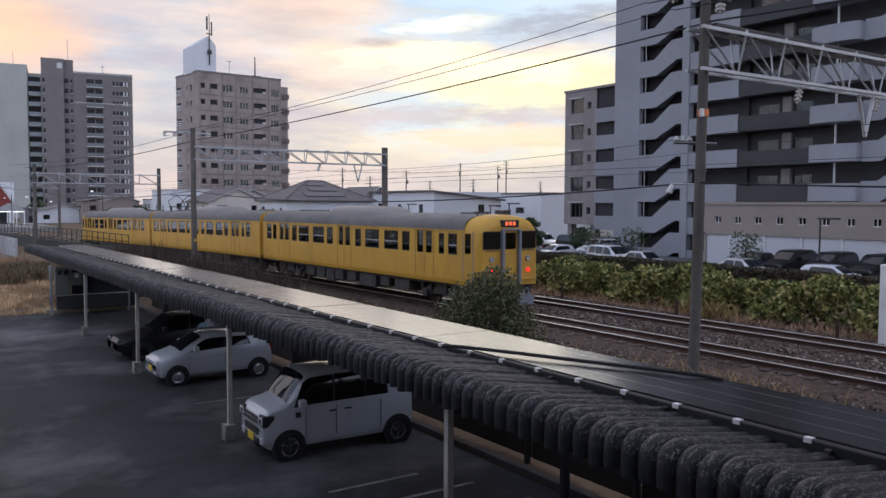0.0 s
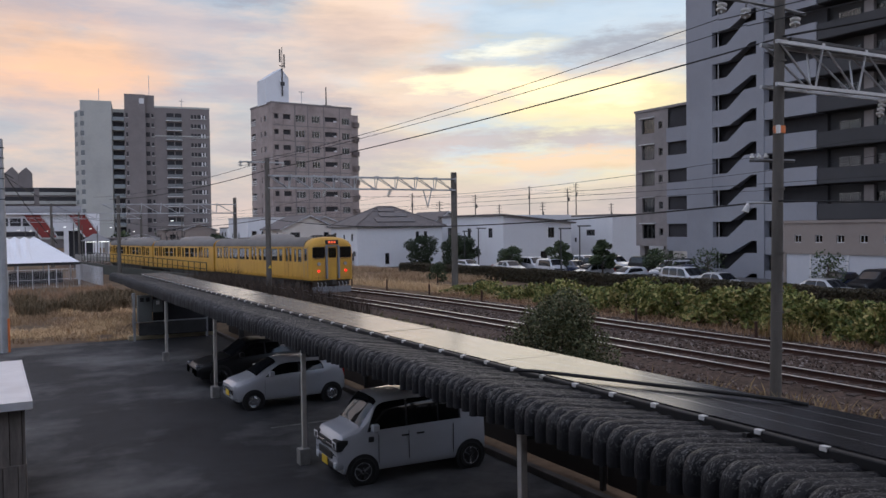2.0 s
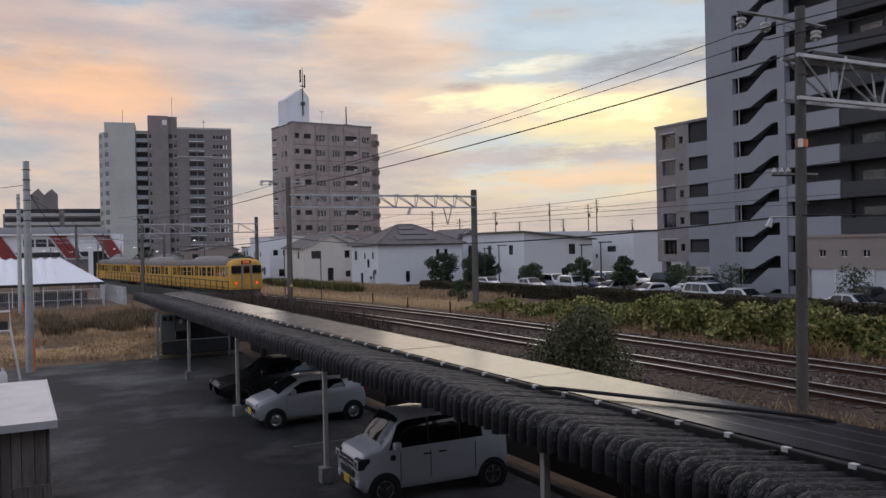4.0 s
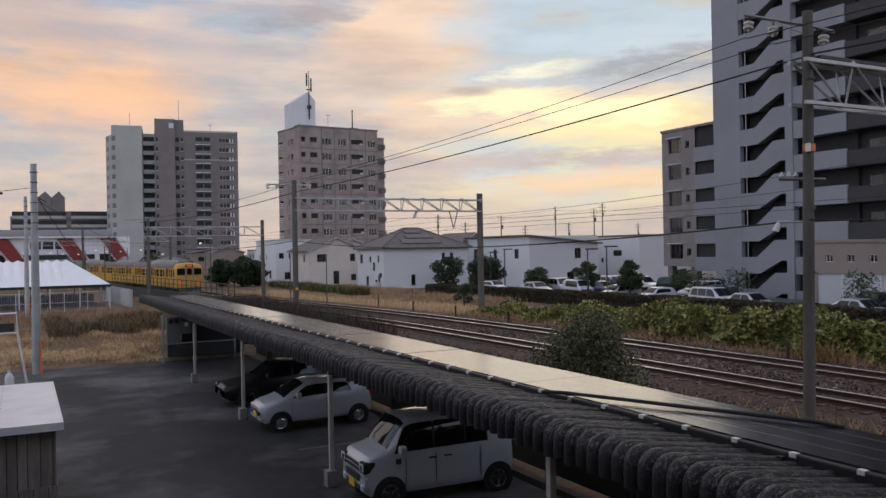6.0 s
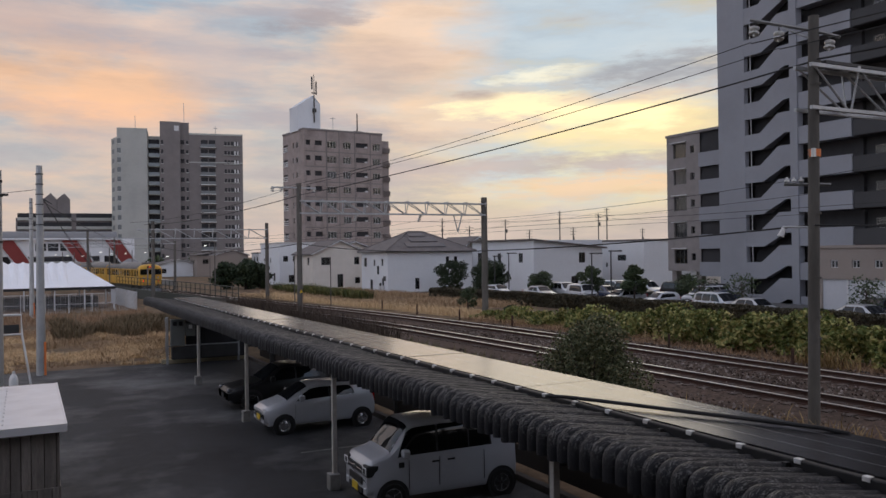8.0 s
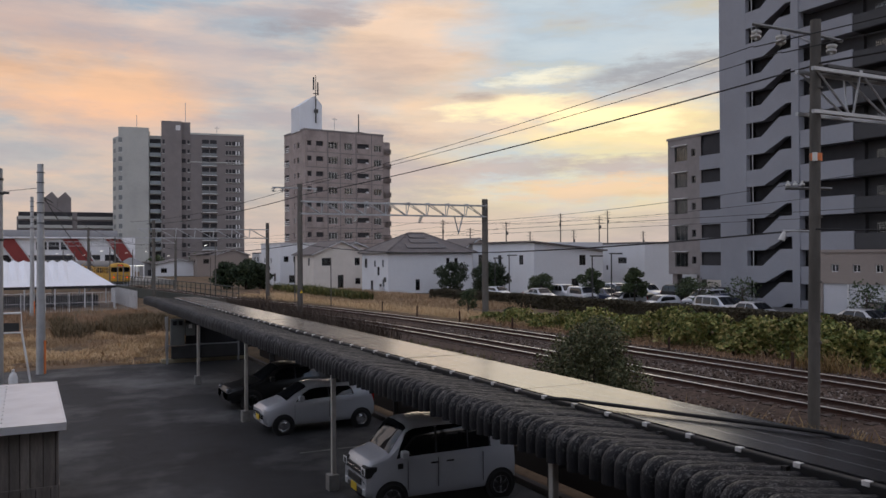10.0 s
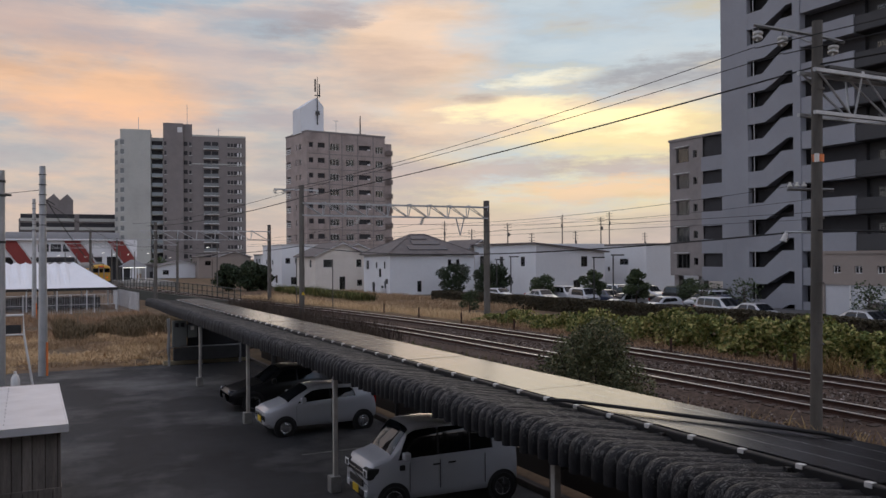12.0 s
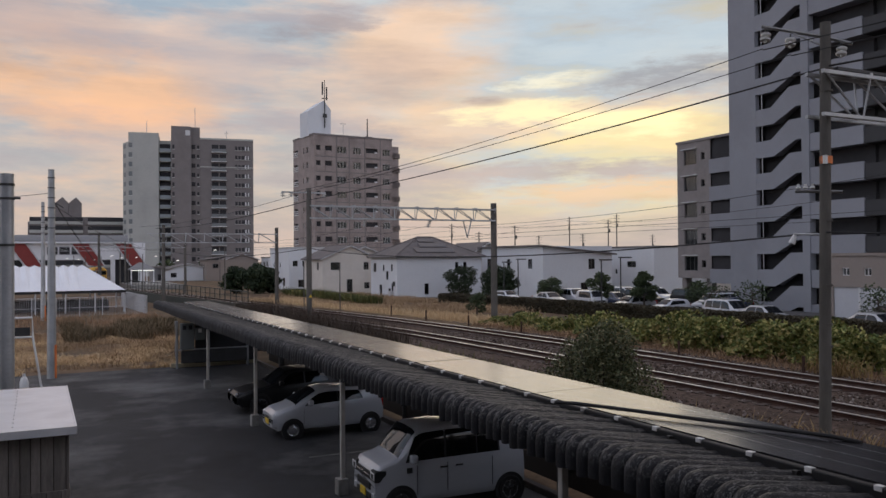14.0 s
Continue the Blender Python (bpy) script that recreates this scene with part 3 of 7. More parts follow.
    clamp.materials.append(M["white_metal"])
    y = 2.0 + SP * 0.13
    while y < 50:
        part("clamp", clamp, None, arr, m=pose(XA - 0.03, y, SZ))
        y += SP
    part("front_rail", MB().rbox(XA - 0.095, XA - 0.005, 1.9, 50.2, SZ - 0.15, SZ - 0.014, 0.02), "black", arr, "black front mounting rail")
    part("back_rail", MB().rbox(XB + 0.005, XB + 0.05, 1.9, 50.2, SZ - 0.10, SZ - 0.03, 0.006), "black", arr)
    for i in range(24):
        part("bracket", MB().box(XA - 0.16, XA - 0.08, 2.3 + 2 * i, 2.36 + 2 * i, SZ - 0.16, SZ - 0.06), "dark_steel", arr)
    cable = [(7.22, 10.66, 2.96), (7.34, 10.31, 2.985), (7.75, 9.35, 2.985), (8.09, 8.48, 2.985), (8.50, 7.52, 2.985), (8.74, 6.90, 2.985), (8.88, 6.63, 2.95)]
    solid("power_cable", MB().tube(cable, 0.028, 8), "cable", "thick black cable lying slantwise over the solar modules", "cable", smooth=True)
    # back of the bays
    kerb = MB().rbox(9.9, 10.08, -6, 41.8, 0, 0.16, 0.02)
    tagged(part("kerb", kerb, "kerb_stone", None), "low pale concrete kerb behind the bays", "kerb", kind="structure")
    fence = thing("board_fence", pose(0, 0, 0), "dark brown board fence behind the parking bays, raised to shade them", "fence")
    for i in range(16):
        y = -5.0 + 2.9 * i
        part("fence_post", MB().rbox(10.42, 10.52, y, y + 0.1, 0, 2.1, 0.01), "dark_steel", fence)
        # the topmost board is added, unseen, to darken the carport
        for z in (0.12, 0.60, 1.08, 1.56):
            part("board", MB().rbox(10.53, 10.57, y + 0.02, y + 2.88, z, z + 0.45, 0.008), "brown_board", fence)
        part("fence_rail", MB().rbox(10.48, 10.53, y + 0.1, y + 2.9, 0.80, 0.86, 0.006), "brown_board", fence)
    for y, l in ((13.1, 1.9), (12.1, 2.5), (20.9, 2.2), (29.3, 2.2)):
        tagged(part("bay_line", MB().box(6.4, 6.4 + l, y, y + 0.09, 0.004, 0.009), "worn_line", None), "worn white parking bay line", "road marking", "bay lines", "structure")
    for y in (10.2, 18.6, 26.6):
        solid("wheel_stop", MB().rbox(8.9, 9.1, y, y + 0.55, 0.004, 0.12, 0.03), "concrete", "small concrete wheel stop on the asphalt", "wheel stop", "wheel stops")


def solar_mat():
    m = bpy.data.materials.new("solar_glass")
    m.use_nodes = True
    n = Nodes(m.node_tree)
    co = n.add("ShaderNodeTexCoord").outputs["Object"]
    p = n.add("ShaderNodeBsdfPrincipled")
    n.link(n.ramp(n.noise(co, 3.0, 4.0), [(0.3, (0.010, 0.011, 0.014)), (0.7, (0.022, 0.022, 0.026))]), p.inputs["Base Color"])
    n.put(p.inputs["Roughness"], n.math("ADD", 0.21, n.math("MULTIPLY", n.noise(co, 5.0, 3.0), 0.05)))
    p.inputs["IOR"].default_value = 1.72
    o = n.add("ShaderNodeOutputMaterial")
    n.link(p.outputs[0], o.inputs[0])
    return m


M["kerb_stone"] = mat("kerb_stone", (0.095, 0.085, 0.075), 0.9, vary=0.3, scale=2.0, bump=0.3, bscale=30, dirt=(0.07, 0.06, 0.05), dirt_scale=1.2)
M["worn_line"] = mat("worn_line", (0.20, 0.20, 0.19), 0.9, vary=0.5, scale=4.0, dirt=(0.05, 0.05, 0.05), dirt_scale=3.0)
build_carport()

# ---- large buildings ----
M["tower_light"] = mat("tower_light", (0.262, 0.272, 0.302), 0.85, vary=0.06, scale=0.3, bump=0.1, bscale=12, dirt=(0.22, 0.225, 0.25), dirt_scale=0.12)
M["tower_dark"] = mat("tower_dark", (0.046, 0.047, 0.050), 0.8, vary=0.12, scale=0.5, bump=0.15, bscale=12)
M["wing_tile"] = mat("wing_tile", (0.23, 0.21, 0.205), 0.8, vary=0.14, scale=1.2, bump=0.25, bscale=14)
M["podium_pale"] = mat("podium_pale", (0.50, 0.51, 0.54), 0.8, vary=0.06, scale=0.4, dirt=(0.43, 0.44, 0.46), dirt_scale=0.2)
M["beige"] = mat("beige", (0.27, 0.232, 0.208), 0.88, vary=0.08, scale=0.4, bump=0.2, bscale=18, dirt=(0.22, 0.186, 0.168), dirt_scale=0.2)
M["pink_tile"] = mat("pink_tile", (0.31, 0.262, 0.245), 0.8, vary=0.2, scale=0.45, bump=0.25, bscale=9, dirt=(0.20, 0.165, 0.155), dirt_scale=0.3)
M["green_grey"] = mat("green_grey", (0.42, 0.425, 0.40), 0.85, vary=0.08, scale=0.2, dirt=(0.30, 0.30, 0.285), dirt_scale=0.1)
M["brown_grey"] = mat("brown_grey", (0.19, 0.172, 0.168), 0.82, vary=0.14, scale=0.4)
# near-black for recesses, rooms and windows: their shade is put into the colour
M["shade_dark"] = mat("shade_dark", (0.034, 0.034, 0.038), 0.85, vary=0.25, scale=0.6)
M["frame"] = mat("frame", (0.10, 0.10, 0.10), 0.5, 0.3, vary=0.15)
M["frame_white"] = mat("frame_white", (0.6, 0.6, 0.6), 0.5, vary=0.1)
M["curtain"] = mat("curtain", (0.50, 0.47, 0.43), 0.9, vary=0.2, scale=2.0, stretch=(6, 6, 0.4), random_tint=0.45)
WIN = {}


def window_mesh(w, h, frame, mullions=1):
    """Shared meshes of one kind of window: frame, pane and curtain; local x along the wall, -y out, z up."""
    key = (round(w, 2), round(h, 2), frame, mullions)
    if key not in WIN:
        f = MB()
        t = 0.05
        f.box(0, w, -0.03, 0.03, 0, t).box(0, w, -0.03, 0.03, h - t, h).box(0, t, -0.03, 0.03, t, h - t).box(w - t, w, -0.03, 0.03, t, h - t)
        for i in range(mullions):
            c = w * (i + 1) / (mullions + 1)
            f.box(c - t / 2, c + t / 2, -0.025, 0.025, t, h - t)
        f = f.mesh("window_frame")
        f.materials.append(M[frame])
        p = MB().box(t, w - t, -0.004, 0.004, t, h - t).mesh("pane")
        p.materials.append(M["pane"])
        c = MB()
        k = 12
        pts = [(t + (w - 2 * t) * i / k, 0.16 + 0.02 * (i % 2)) for i in range(k + 1)]
        for a, b in zip(pts, pts[1:]):
            c.quad((a[0], a[1], 0.03), (b[0], b[1], 0.03), (b[0], b[1], h - 0.03), (a[0], a[1], h - 0.03))
        c = c.mesh("curtain")
        c.materials.append(M["curtain"])
        WIN[key] = (f, p, c)
    return WIN[key]


def put_window(parent, m, w, h, frame="frame", mullions=1, curtain=True):
    f, p, c = window_mesh(w, h, frame, mullions)
    ob = part("window", f, None, parent, m=m)
    part("pane", p, None, ob)
    if curtain:
        part("curtain", c, None, ob)
    return ob


def build_stair_tower():
    """Apartment tower whose long face runs beside the railway: stairwell, galleries, rounded balconies, lower wing."""
    X, ST = 59.0, 2.91
    t = thing("apartment_tower", pose(0, 0, 0), "tall grey apartment tower with open zigzag stairs and dark galleries", "apartment building")
    top = 44.0
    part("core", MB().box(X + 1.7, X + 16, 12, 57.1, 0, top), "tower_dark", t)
    part("end_wall", MB().box(X, X + 15.9, 57.1, 57.6, 0, top), "tower_light", t, "pale grey end wall")
    part("end_fin", MB().box(X + 1.5, X + 12, 57.62, 58.3, 0, 27.6), "wing_tile", t)
    part("pier", MB().box(X, X + 0.5, 54.4, 57.09, 0, top), "tower_light", t)
    part("pier", MB().box(X - 0.12, X + 0.6, 48.55, 49.3, 0, top), "tower_light", t)
    # the stairwell's shade is put into this wall's near-black colour
    part("stair_recess", MB().box(X + 1.3, X + 1.69, 43.4, 54.4, 0, top), "shade_dark", t, "stairwell back wall, coloured as dark as its shade")
    zs = [4.03 + ST * k for k in range(-1, 14)]
    for z in zs:
        # parapet that runs level, climbs and runs level again
        lo = [(54.4, z - 1.5), (52.4, z - 1.5), (50.0, z - 0.32), (49.3, z - 0.32)]
        hi = [(49.3, z + 1.50), (50.7, z + 1.50), (52.7, z), (54.4, z)]
        part("stair_parapet", MB().prism(lo + hi, "x", X + 0.02, X + 0.22), "tower_light", t)
        part("stair_flight", MB().prism([(54.3, z - 1.2), (52.5, z - 1.2), (50.2, z + 0.3), (49.3, z + 0.3), (49.3, z + 0.1), (50.2, z + 0.1), (52.5, z - 1.4), (54.3, z - 1.4)], "x", X + 0.24, X + 1.29), "tower_light", t)
        part("stair_post", MB().box(X + 0.06, X + 0.12, 53.7, 53.76, z, z + 1.4), "galv", t)
        part("gallery_parapet", MB().box(X, X + 0.18, 43.5, 48.55, z - 1.5, z + 0.0), "tower_light", t)
        part("gallery_slab", MB().box(X + 0.18, X + 1.3, 43.5, 48.55, z - 1.5, z - 1.3), "tower_light", t)
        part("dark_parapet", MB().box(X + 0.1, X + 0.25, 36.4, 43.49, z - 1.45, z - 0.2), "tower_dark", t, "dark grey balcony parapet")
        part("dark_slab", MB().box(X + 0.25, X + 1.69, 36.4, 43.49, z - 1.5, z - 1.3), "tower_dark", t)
        for y in (37.6, 40.6):
            put_window(t, pose(X + 1.66, y + 2.0, z - 1.2, 0, 0, -90), 1.9, 1.9, "frame", 1, False)
        part("soffit_beam", MB().box(X + 1.3, X + 1.69, 39.4, 40.2, z - 1.3, z + 1.2), "wing_tile", t)
        # rounded balcony
        out = [(X + 0.3, 36.4)] + [(X - 0.9 - 0.55 * math.sin(radians(a)), 34.5 + 1.9 * math.cos(radians(a))) for a in range(0, 181, 15)] + [(X + 0.3, 32.6)]
        part("round_balcony", MB().prism(out, "z", z - 1.45, z - 0.15), "tower_light", t, "rounded white balcony front")
        part("drain_pipe", MB().cyl((X - 0.6, 34.5, z - 0.15), (X - 0.6, 34.5, z + 1.46), 0.09), "galv", t)
        lo = [(32.6, z - 1.5), (31.2, z - 1.5), (29.0, z - 0.2), (27.0, z - 0.2)]
        hi = [(27.0, z + 1.4), (29.2, z + 1.4), (31.4, z), (32.6, z)]
        part("stair_parapet", MB().prism(lo + hi, "x", X - 0.4, X - 0.2), "tower_light", t)
        part("dark_parapet", MB().box(X + 0.1, X + 0.25, 14, 26.9, z - 1.45, z - 0.2), "tower_dark", t)
    # lower wing
    w = thing("apartment_wing", pose(0, 0, 0), "five-storey brown-grey tiled wing on open ground-floor columns", "apartment building")
    XW = 62.0
    rows = [4.52 + 2.81 * k for k in range(5)]
    ops = []
    for z in rows:
        ops += [(1.0, 2.9, z - 0.75, z + 0.75), (3.5, 4.1, z - 0.4, z + 0.35)]
    wall = facade(MB(), (XW, 68.0, 0), (0, -1, 0), (-1, 0, 0), 4.9, 3.0, 17.35, ops, 0.25)
    wall.box(XW + 0.6, XW + 13, 67.7, 68.0, 3.0, 17.34)
    part("wall", wall, "wing_tile", w)
    # near-black filling: the darkness of the rooms is put into its colour
    part("inside", MB().box(XW + 0.26, XW + 13, 60.2, 67.69, 3.0, 17.33), "shade_dark", w)
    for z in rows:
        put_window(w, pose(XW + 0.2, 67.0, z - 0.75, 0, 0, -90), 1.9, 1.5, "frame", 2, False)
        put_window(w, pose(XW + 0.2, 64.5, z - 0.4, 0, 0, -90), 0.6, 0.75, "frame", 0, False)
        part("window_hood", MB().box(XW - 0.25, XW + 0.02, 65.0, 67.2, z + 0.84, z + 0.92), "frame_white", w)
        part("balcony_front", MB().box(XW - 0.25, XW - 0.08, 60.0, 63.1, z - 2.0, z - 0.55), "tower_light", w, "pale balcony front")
        # thin near-black sheet: the balcony's shade put in as colour
        part("balcony_recess", MB().box(XW + 0.16, XW + 0.24, 60.2, 63.1, z - 0.55, z + 0.80), "shade_dark", w)
    part("cornice", MB().box(XW - 0.1, XW + 13.1, 60.0, 68.1, 17.35, 17.6), "wing_tile", w)
    for y in (60.5, 64.0, 67.6):
        part("column", MB().box(XW + 0.5, XW + 1.2, y - 0.35, y + 0.35, 0.3, 3.0), "wing_tile", w)
    # near-black: the shade under the open floor is put into the colour
    part("back_wall", MB().box(XW + 8, XW + 8.2, 58.4, 68, 0.3, 3.0), "shade_dark", w)
    # podium
    p = thing("podium_building", pose(0, 0, 0), "low beige block with a pale ground floor and small square windows", "building")
    ops = [(43.3 - 42.5 + 1.83 * k, 43.3 - 42.5 + 1.83 * k + 0.62, 3.72, 4.3) for k in range(14)]
    part("upper_wall", facade(MB(), (55, 43.3, 0), (0, -1, 0), (-1, 0, 0), 29.3, 2.83, 5.2, ops, 0.2), "beige", p)
    part("roof", MB().box(54.9, 59.6, 14, 43.4, 5.2, 5.42), "beige", p)
    part("return_wall", MB().box(55.0, 58.9, 43.3, 43.5, 0.3, 5.2), "beige", p)
    part("lower_wall", MB().box(55.12, 55.4, 14, 43.29, 0.3, 2.83), "podium_pale", p, "pale grey ground-floor panels")
    # near-black backing: dark rooms put in as colour
    part("backing", MB().box(55.22, 55.4, 14, 43.2, 2.84, 5.15), "shade_dark", p)
    for k in range(9):
        part("pilaster", MB().box(54.98, 55.1, 41.0 - 3.1 * k, 41.12 - 3.1 * k, 0.3, 2.83), "frame_white", p)
    for q in ops:
        put_window(p, pose(55.12, 43.3 - q[0], 3.72, 0, 0, -90), 0.62, 0.58, "frame_white", 1, False)


def build_pink_tower():
    t = thing("apartment_tower", pose(48.12, 153.59, 0, 0, 0, 5.3), "ten-storey pinkish brown tiled apartment block with a white stair head", "apartment building")
    H, W, L = 29.6, 17.2, 10.8
    rows = [27.05 - 2.98 * k for k in range(9)]
    cols = [(0.95, 0.9, "gap"), (3.1, 1.5, "gap"), (5.95, 2.0, "win"), (9.3, 1.7, "win"), (12.6, 2.7, "gap"), (15.9, 1.7, "win")]
    ops, ops2 = [], []
    for z in rows:
        ops += [(c - w / 2, c + w / 2, z - (0.62 if k == "gap" else 0.72), z + 0.62) for c, w, k in cols]
        ops2 += [(2.8, 3.9, z - 0.6, z + 0.5), (4.9, 5.5, z - 0.6, z + 0.5), (8.2, 10.4, z - 0.9, z + 0.5)]
    part("front_wall", facade(MB(), (0, 0, 0), (1, 0, 0), (0, -1, 0), W, 0, H, ops, 0.35), "pink_tile", t)
    part("side_wall", facade(MB(), (0, 0, 0), (0, 1, 0), (-1, 0, 0), L, 0, H, ops2, 0.35), "pink_tile", t)
    # near-black filling: shade of rooms and balconies put into the colour
    part("inside", MB().box(0.36, W - 0.2, 0.36, L - 0.3, 0, H - 0.05), "shade_dark", t)
    part("back_wall", MB().box(0.01, W, L - 0.25, L - 0.01, 0, H - 0.02), "pink_tile", t)
    part("end_bay", MB().box(W + 0.01, W + 2.2, 1.2, 9, 0, H - 1.0), "pink_tile", t)
    part("roof_edge", MB().box(-0.1, W + 0.1, -0.1, L, H, H + 0.35), "brown_grey", t)
    part("groove", MB().box(4.7, 4.95, -0.06, 0.0, 0, H), "brown_grey", t)
    part("groove", MB().box(-0.02, 0.3, -0.10, -0.0, 0, H), "pink_tile", t)
    for c in (7.55, 11.0, 14.5):
        part("expansion_joint", MB().box(c - 0.08, c + 0.08, -0.05, 0.0, 0, H), "brown_grey", t)
    for z in rows:
        part("floor_band", MB().box(0.31, W, -0.045, 0.0, z - 1.62, z - 1.47), "brown_grey", t)
        part("air_conditioner", MB().box(13.3, 13.9, 0.05, 0.35, z - 0.55, z - 0.05), "frame_white", t)
    for z in rows:
        for c, w, k in cols:
            if k == "win":
                put_window(t, pose(c - w / 2, 0.22, z - 0.72), w, 1.34, "frame_white", 2)
            else:
                part("balcony_rail", MB().box(c - w / 2, c + w / 2, -0.12, 0.0, z - 1.3, z - 0.35), "pink_tile", t)
        put_window(t, pose(0.22, 5.5, z - 0.6, 0, 0, -90), 0.6, 1.1, "frame_white", 0, False)
        put_window(t, pose(0.22, 3.9, z - 0.6, 0, 0, -90), 1.1, 1.1, "frame_white", 1)
        for q in range(3):
            part("balcony_bar", MB().box(-0.08, 0.06, 8.2, 10.4, z - 0.9 + 0.38 * q, z - 0.72 + 0.38 * q), "frame_white", t)
        for q in range(2):
            part("bay_band", MB().box(W + 0.3, W + 2.35, 0.95, 1.19, z - 0.9, z + 0.1), "pink_tile", t)
    head = MB()
    x0, x1, y0, y1 = -0.2, 4.6, 2.2, 6.5
    pts = [(x0, 29.7), (x0, 34.6), ((x0 + x1) / 2 + 0.9, 36.9), (x1, 35.2), (x1, 29.7)]
    head.rings([[(p[0], y0, p[1]) for p in pts], [(p[0], y1, p[1]) for p in pts]])
    part("stair_head", head, "white_wall", t, "white roof house with a slanted top")
    mast = MB().cyl((3.2, 2.0, 31.5), (3.2, 2.0, 41.0), 0.13, 0.06).cyl((2.7, 1.9, 38.0), (2.7, 1.9, 40.5), 0.16).cyl((3.6, 1.9, 37.0), (3.6, 1.9, 39.6), 0.14).box(2.6, 3.8, 1.9, 2.0, 37.2, 37.4).box(2.8, 3.6, 1.8, 2.0, 33.5, 34.2)
    part("antenna", mast, "dark_steel", t)
    part("antenna", MB().cyl((12.6, 2, 29.6), (12.6, 2, 34.0), 0.15, 0.1).box(11.8, 13.6, 1.5, 2.5, 29.6, 30.3), "dark_steel", t)
    part("antenna", MB().cyl((7.2, 2, 29.6), (7.2, 2, 32.8), 0.05).box(6.6, 7.8, 1.98, 2.02, 32.5, 32.6), "galv", t)


def build_far_tower():
    t = thing("apartment_tower", pose(24.96, 285.5, 0, 0, 0, -9), "tall far apartment block, half pale green-grey, half dark brown-grey", "apartment building")
    k = 0.1875
    def u(a):
        return (a - 199.5) * k
    rows = [43.2 - 3.13 * i for i in range(14)]
    # pale block with a lower shoulder and a chamfered corner
    part("shoulder", MB().rings([[(u(197), 6, z), (u(208), 0.7, z), (u(213), 0.4, z), (u(213), 14, z), (u(197), 14, z)] for z in (0, 44.6)]), "green_grey", t)
    part("pale_block", MB().rings([[(u(208), 0.6, z), (u(212), 0, z), (u(258), 0, z), (u(258), 14, z), (u(208), 14, z)] for z in (0, 47.6)]), "green_grey", t)
    part("recess_block", MB().box(u(258), u(279), 3.0, 14, 0, 45.5), "green_grey", t)
    part("dark_block", MB().box(u(279), u(313), -1.0, 14, 0, 50.0), "brown_grey", t)
    part("dark_step", MB().box(u(313), u(328), 0.4, 14, 0, 50.0), "brown_grey", t)
    part("main_block", MB().box(u(328), u(421), 0, 14, 0, 45.9), "brown_grey", t)
    part("parapet", MB().box(u(328), u(421), -0.15, 0.3, 45.9, 46.5), "green_grey", t)
    part("string_course", MB().box(u(328), u(421), -0.14, 0, 36.6, 36.95), "green_grey", t)
    part("emblem", MB().box(u(303), u(311), -1.06, -1.0, 47.0, 48.7), "frame_white", t, "plain pale square emblem")
    for z in rows:
        side = part("side_window", MB().box(u(208.5), u(214.5), -0.06, 0.9, z - 0.7, z + 0.9), "balcony_screen", t)
        part("window_sill", MB().box(u(208.5), u(214.5), -0.10, 0.0, z - 0.85, z - 0.7), "frame_white", side)
        part("corner_window", MB().rings([[(u(198.2), 5.3, zz), (u(203.0), 2.9, zz), (u(203.0), 3.3, zz), (u(198.2), 5.7, zz)] for zz in (z - 0.6, z + 0.8)]), "balcony_screen", t)
        part("balcony_front", MB().box(u(259), u(278), 1.7, 1.85, z - 1.5, z - 0.4), "pale_balcony", t)
        part("balcony_slab", MB().box(u(259), u(278), 1.6, 3.0, z - 1.72, z - 1.5), "green_grey", t)
        # thin near-black sheet on the wall: balcony shade put in as colour
        part("balcony_gap", MB().box(u(259.5), u(277.5), 2.9, 2.99, z - 0.6, z + 1.2), "shade_dark", t)
        part("small_window", MB().box(u(281), u(284.5), -1.05, -1.0, z - 0.8, z + 0.6), "shade_dark", t)
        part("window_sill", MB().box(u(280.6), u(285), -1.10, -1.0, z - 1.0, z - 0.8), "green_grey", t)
        part("side_window", MB().box(u(313.5), u(320), 0.32, 0.4, z - 0.5, z + 0.9), "shade_dark", t)
        part("side_window", MB().box(u(323), u(326.5), 0.32, 0.4, z - 0.4, z + 0.7), "shade_dark", t)
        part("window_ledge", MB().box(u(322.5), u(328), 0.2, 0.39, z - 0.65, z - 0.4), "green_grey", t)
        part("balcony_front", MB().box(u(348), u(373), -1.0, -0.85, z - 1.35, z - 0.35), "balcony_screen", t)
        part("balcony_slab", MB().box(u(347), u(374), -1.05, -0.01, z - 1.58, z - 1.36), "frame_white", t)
        # another near-black sheet for the shade behind the balcony front
        part("balcony_gap", MB().box(u(348), u(373), -0.08, 0, z - 0.5, z + 1.1), "shade_dark", t)
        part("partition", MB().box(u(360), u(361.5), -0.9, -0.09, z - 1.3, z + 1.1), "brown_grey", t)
        # flat near-black strip: the gallery's shade put in as colour
        part("gallery_gap", MB().box(u(389), u(415), -0.06, 0, z - 0.55, z + 0.75), "shade_dark", t)
        part("gallery_ledge", MB().box(u(388), u(416), -0.25, -0.0, z - 0.75, z - 0.56), "green_grey", t)
        for a in (393, 398.5):
            part("gallery_post", MB().box(u(a), u(a + 1.6), -0.18, -0.06, z - 0.55, z + 0.75), "brown_grey", t)
        # solid white boxes: sky seen through the gallery, put in as colour
        for a in (406, 411):
            part("bright_opening", MB().box(u(a), u(a + 2.6), -0.16, -0.06, z - 0.50, z + 0.70), "frame_white", t)
    for a, h in ((237, 52.5), (320, 57.5), (375, 50)):
        part("antenna", MB().cyl((u(a), 6, 44), (u(a), 6, h), 0.09), "galv", t)
    part("antenna_yagi", MB().box(u(371), u(379), 5.95, 6.05, 49.2, 49.35), "galv", t)


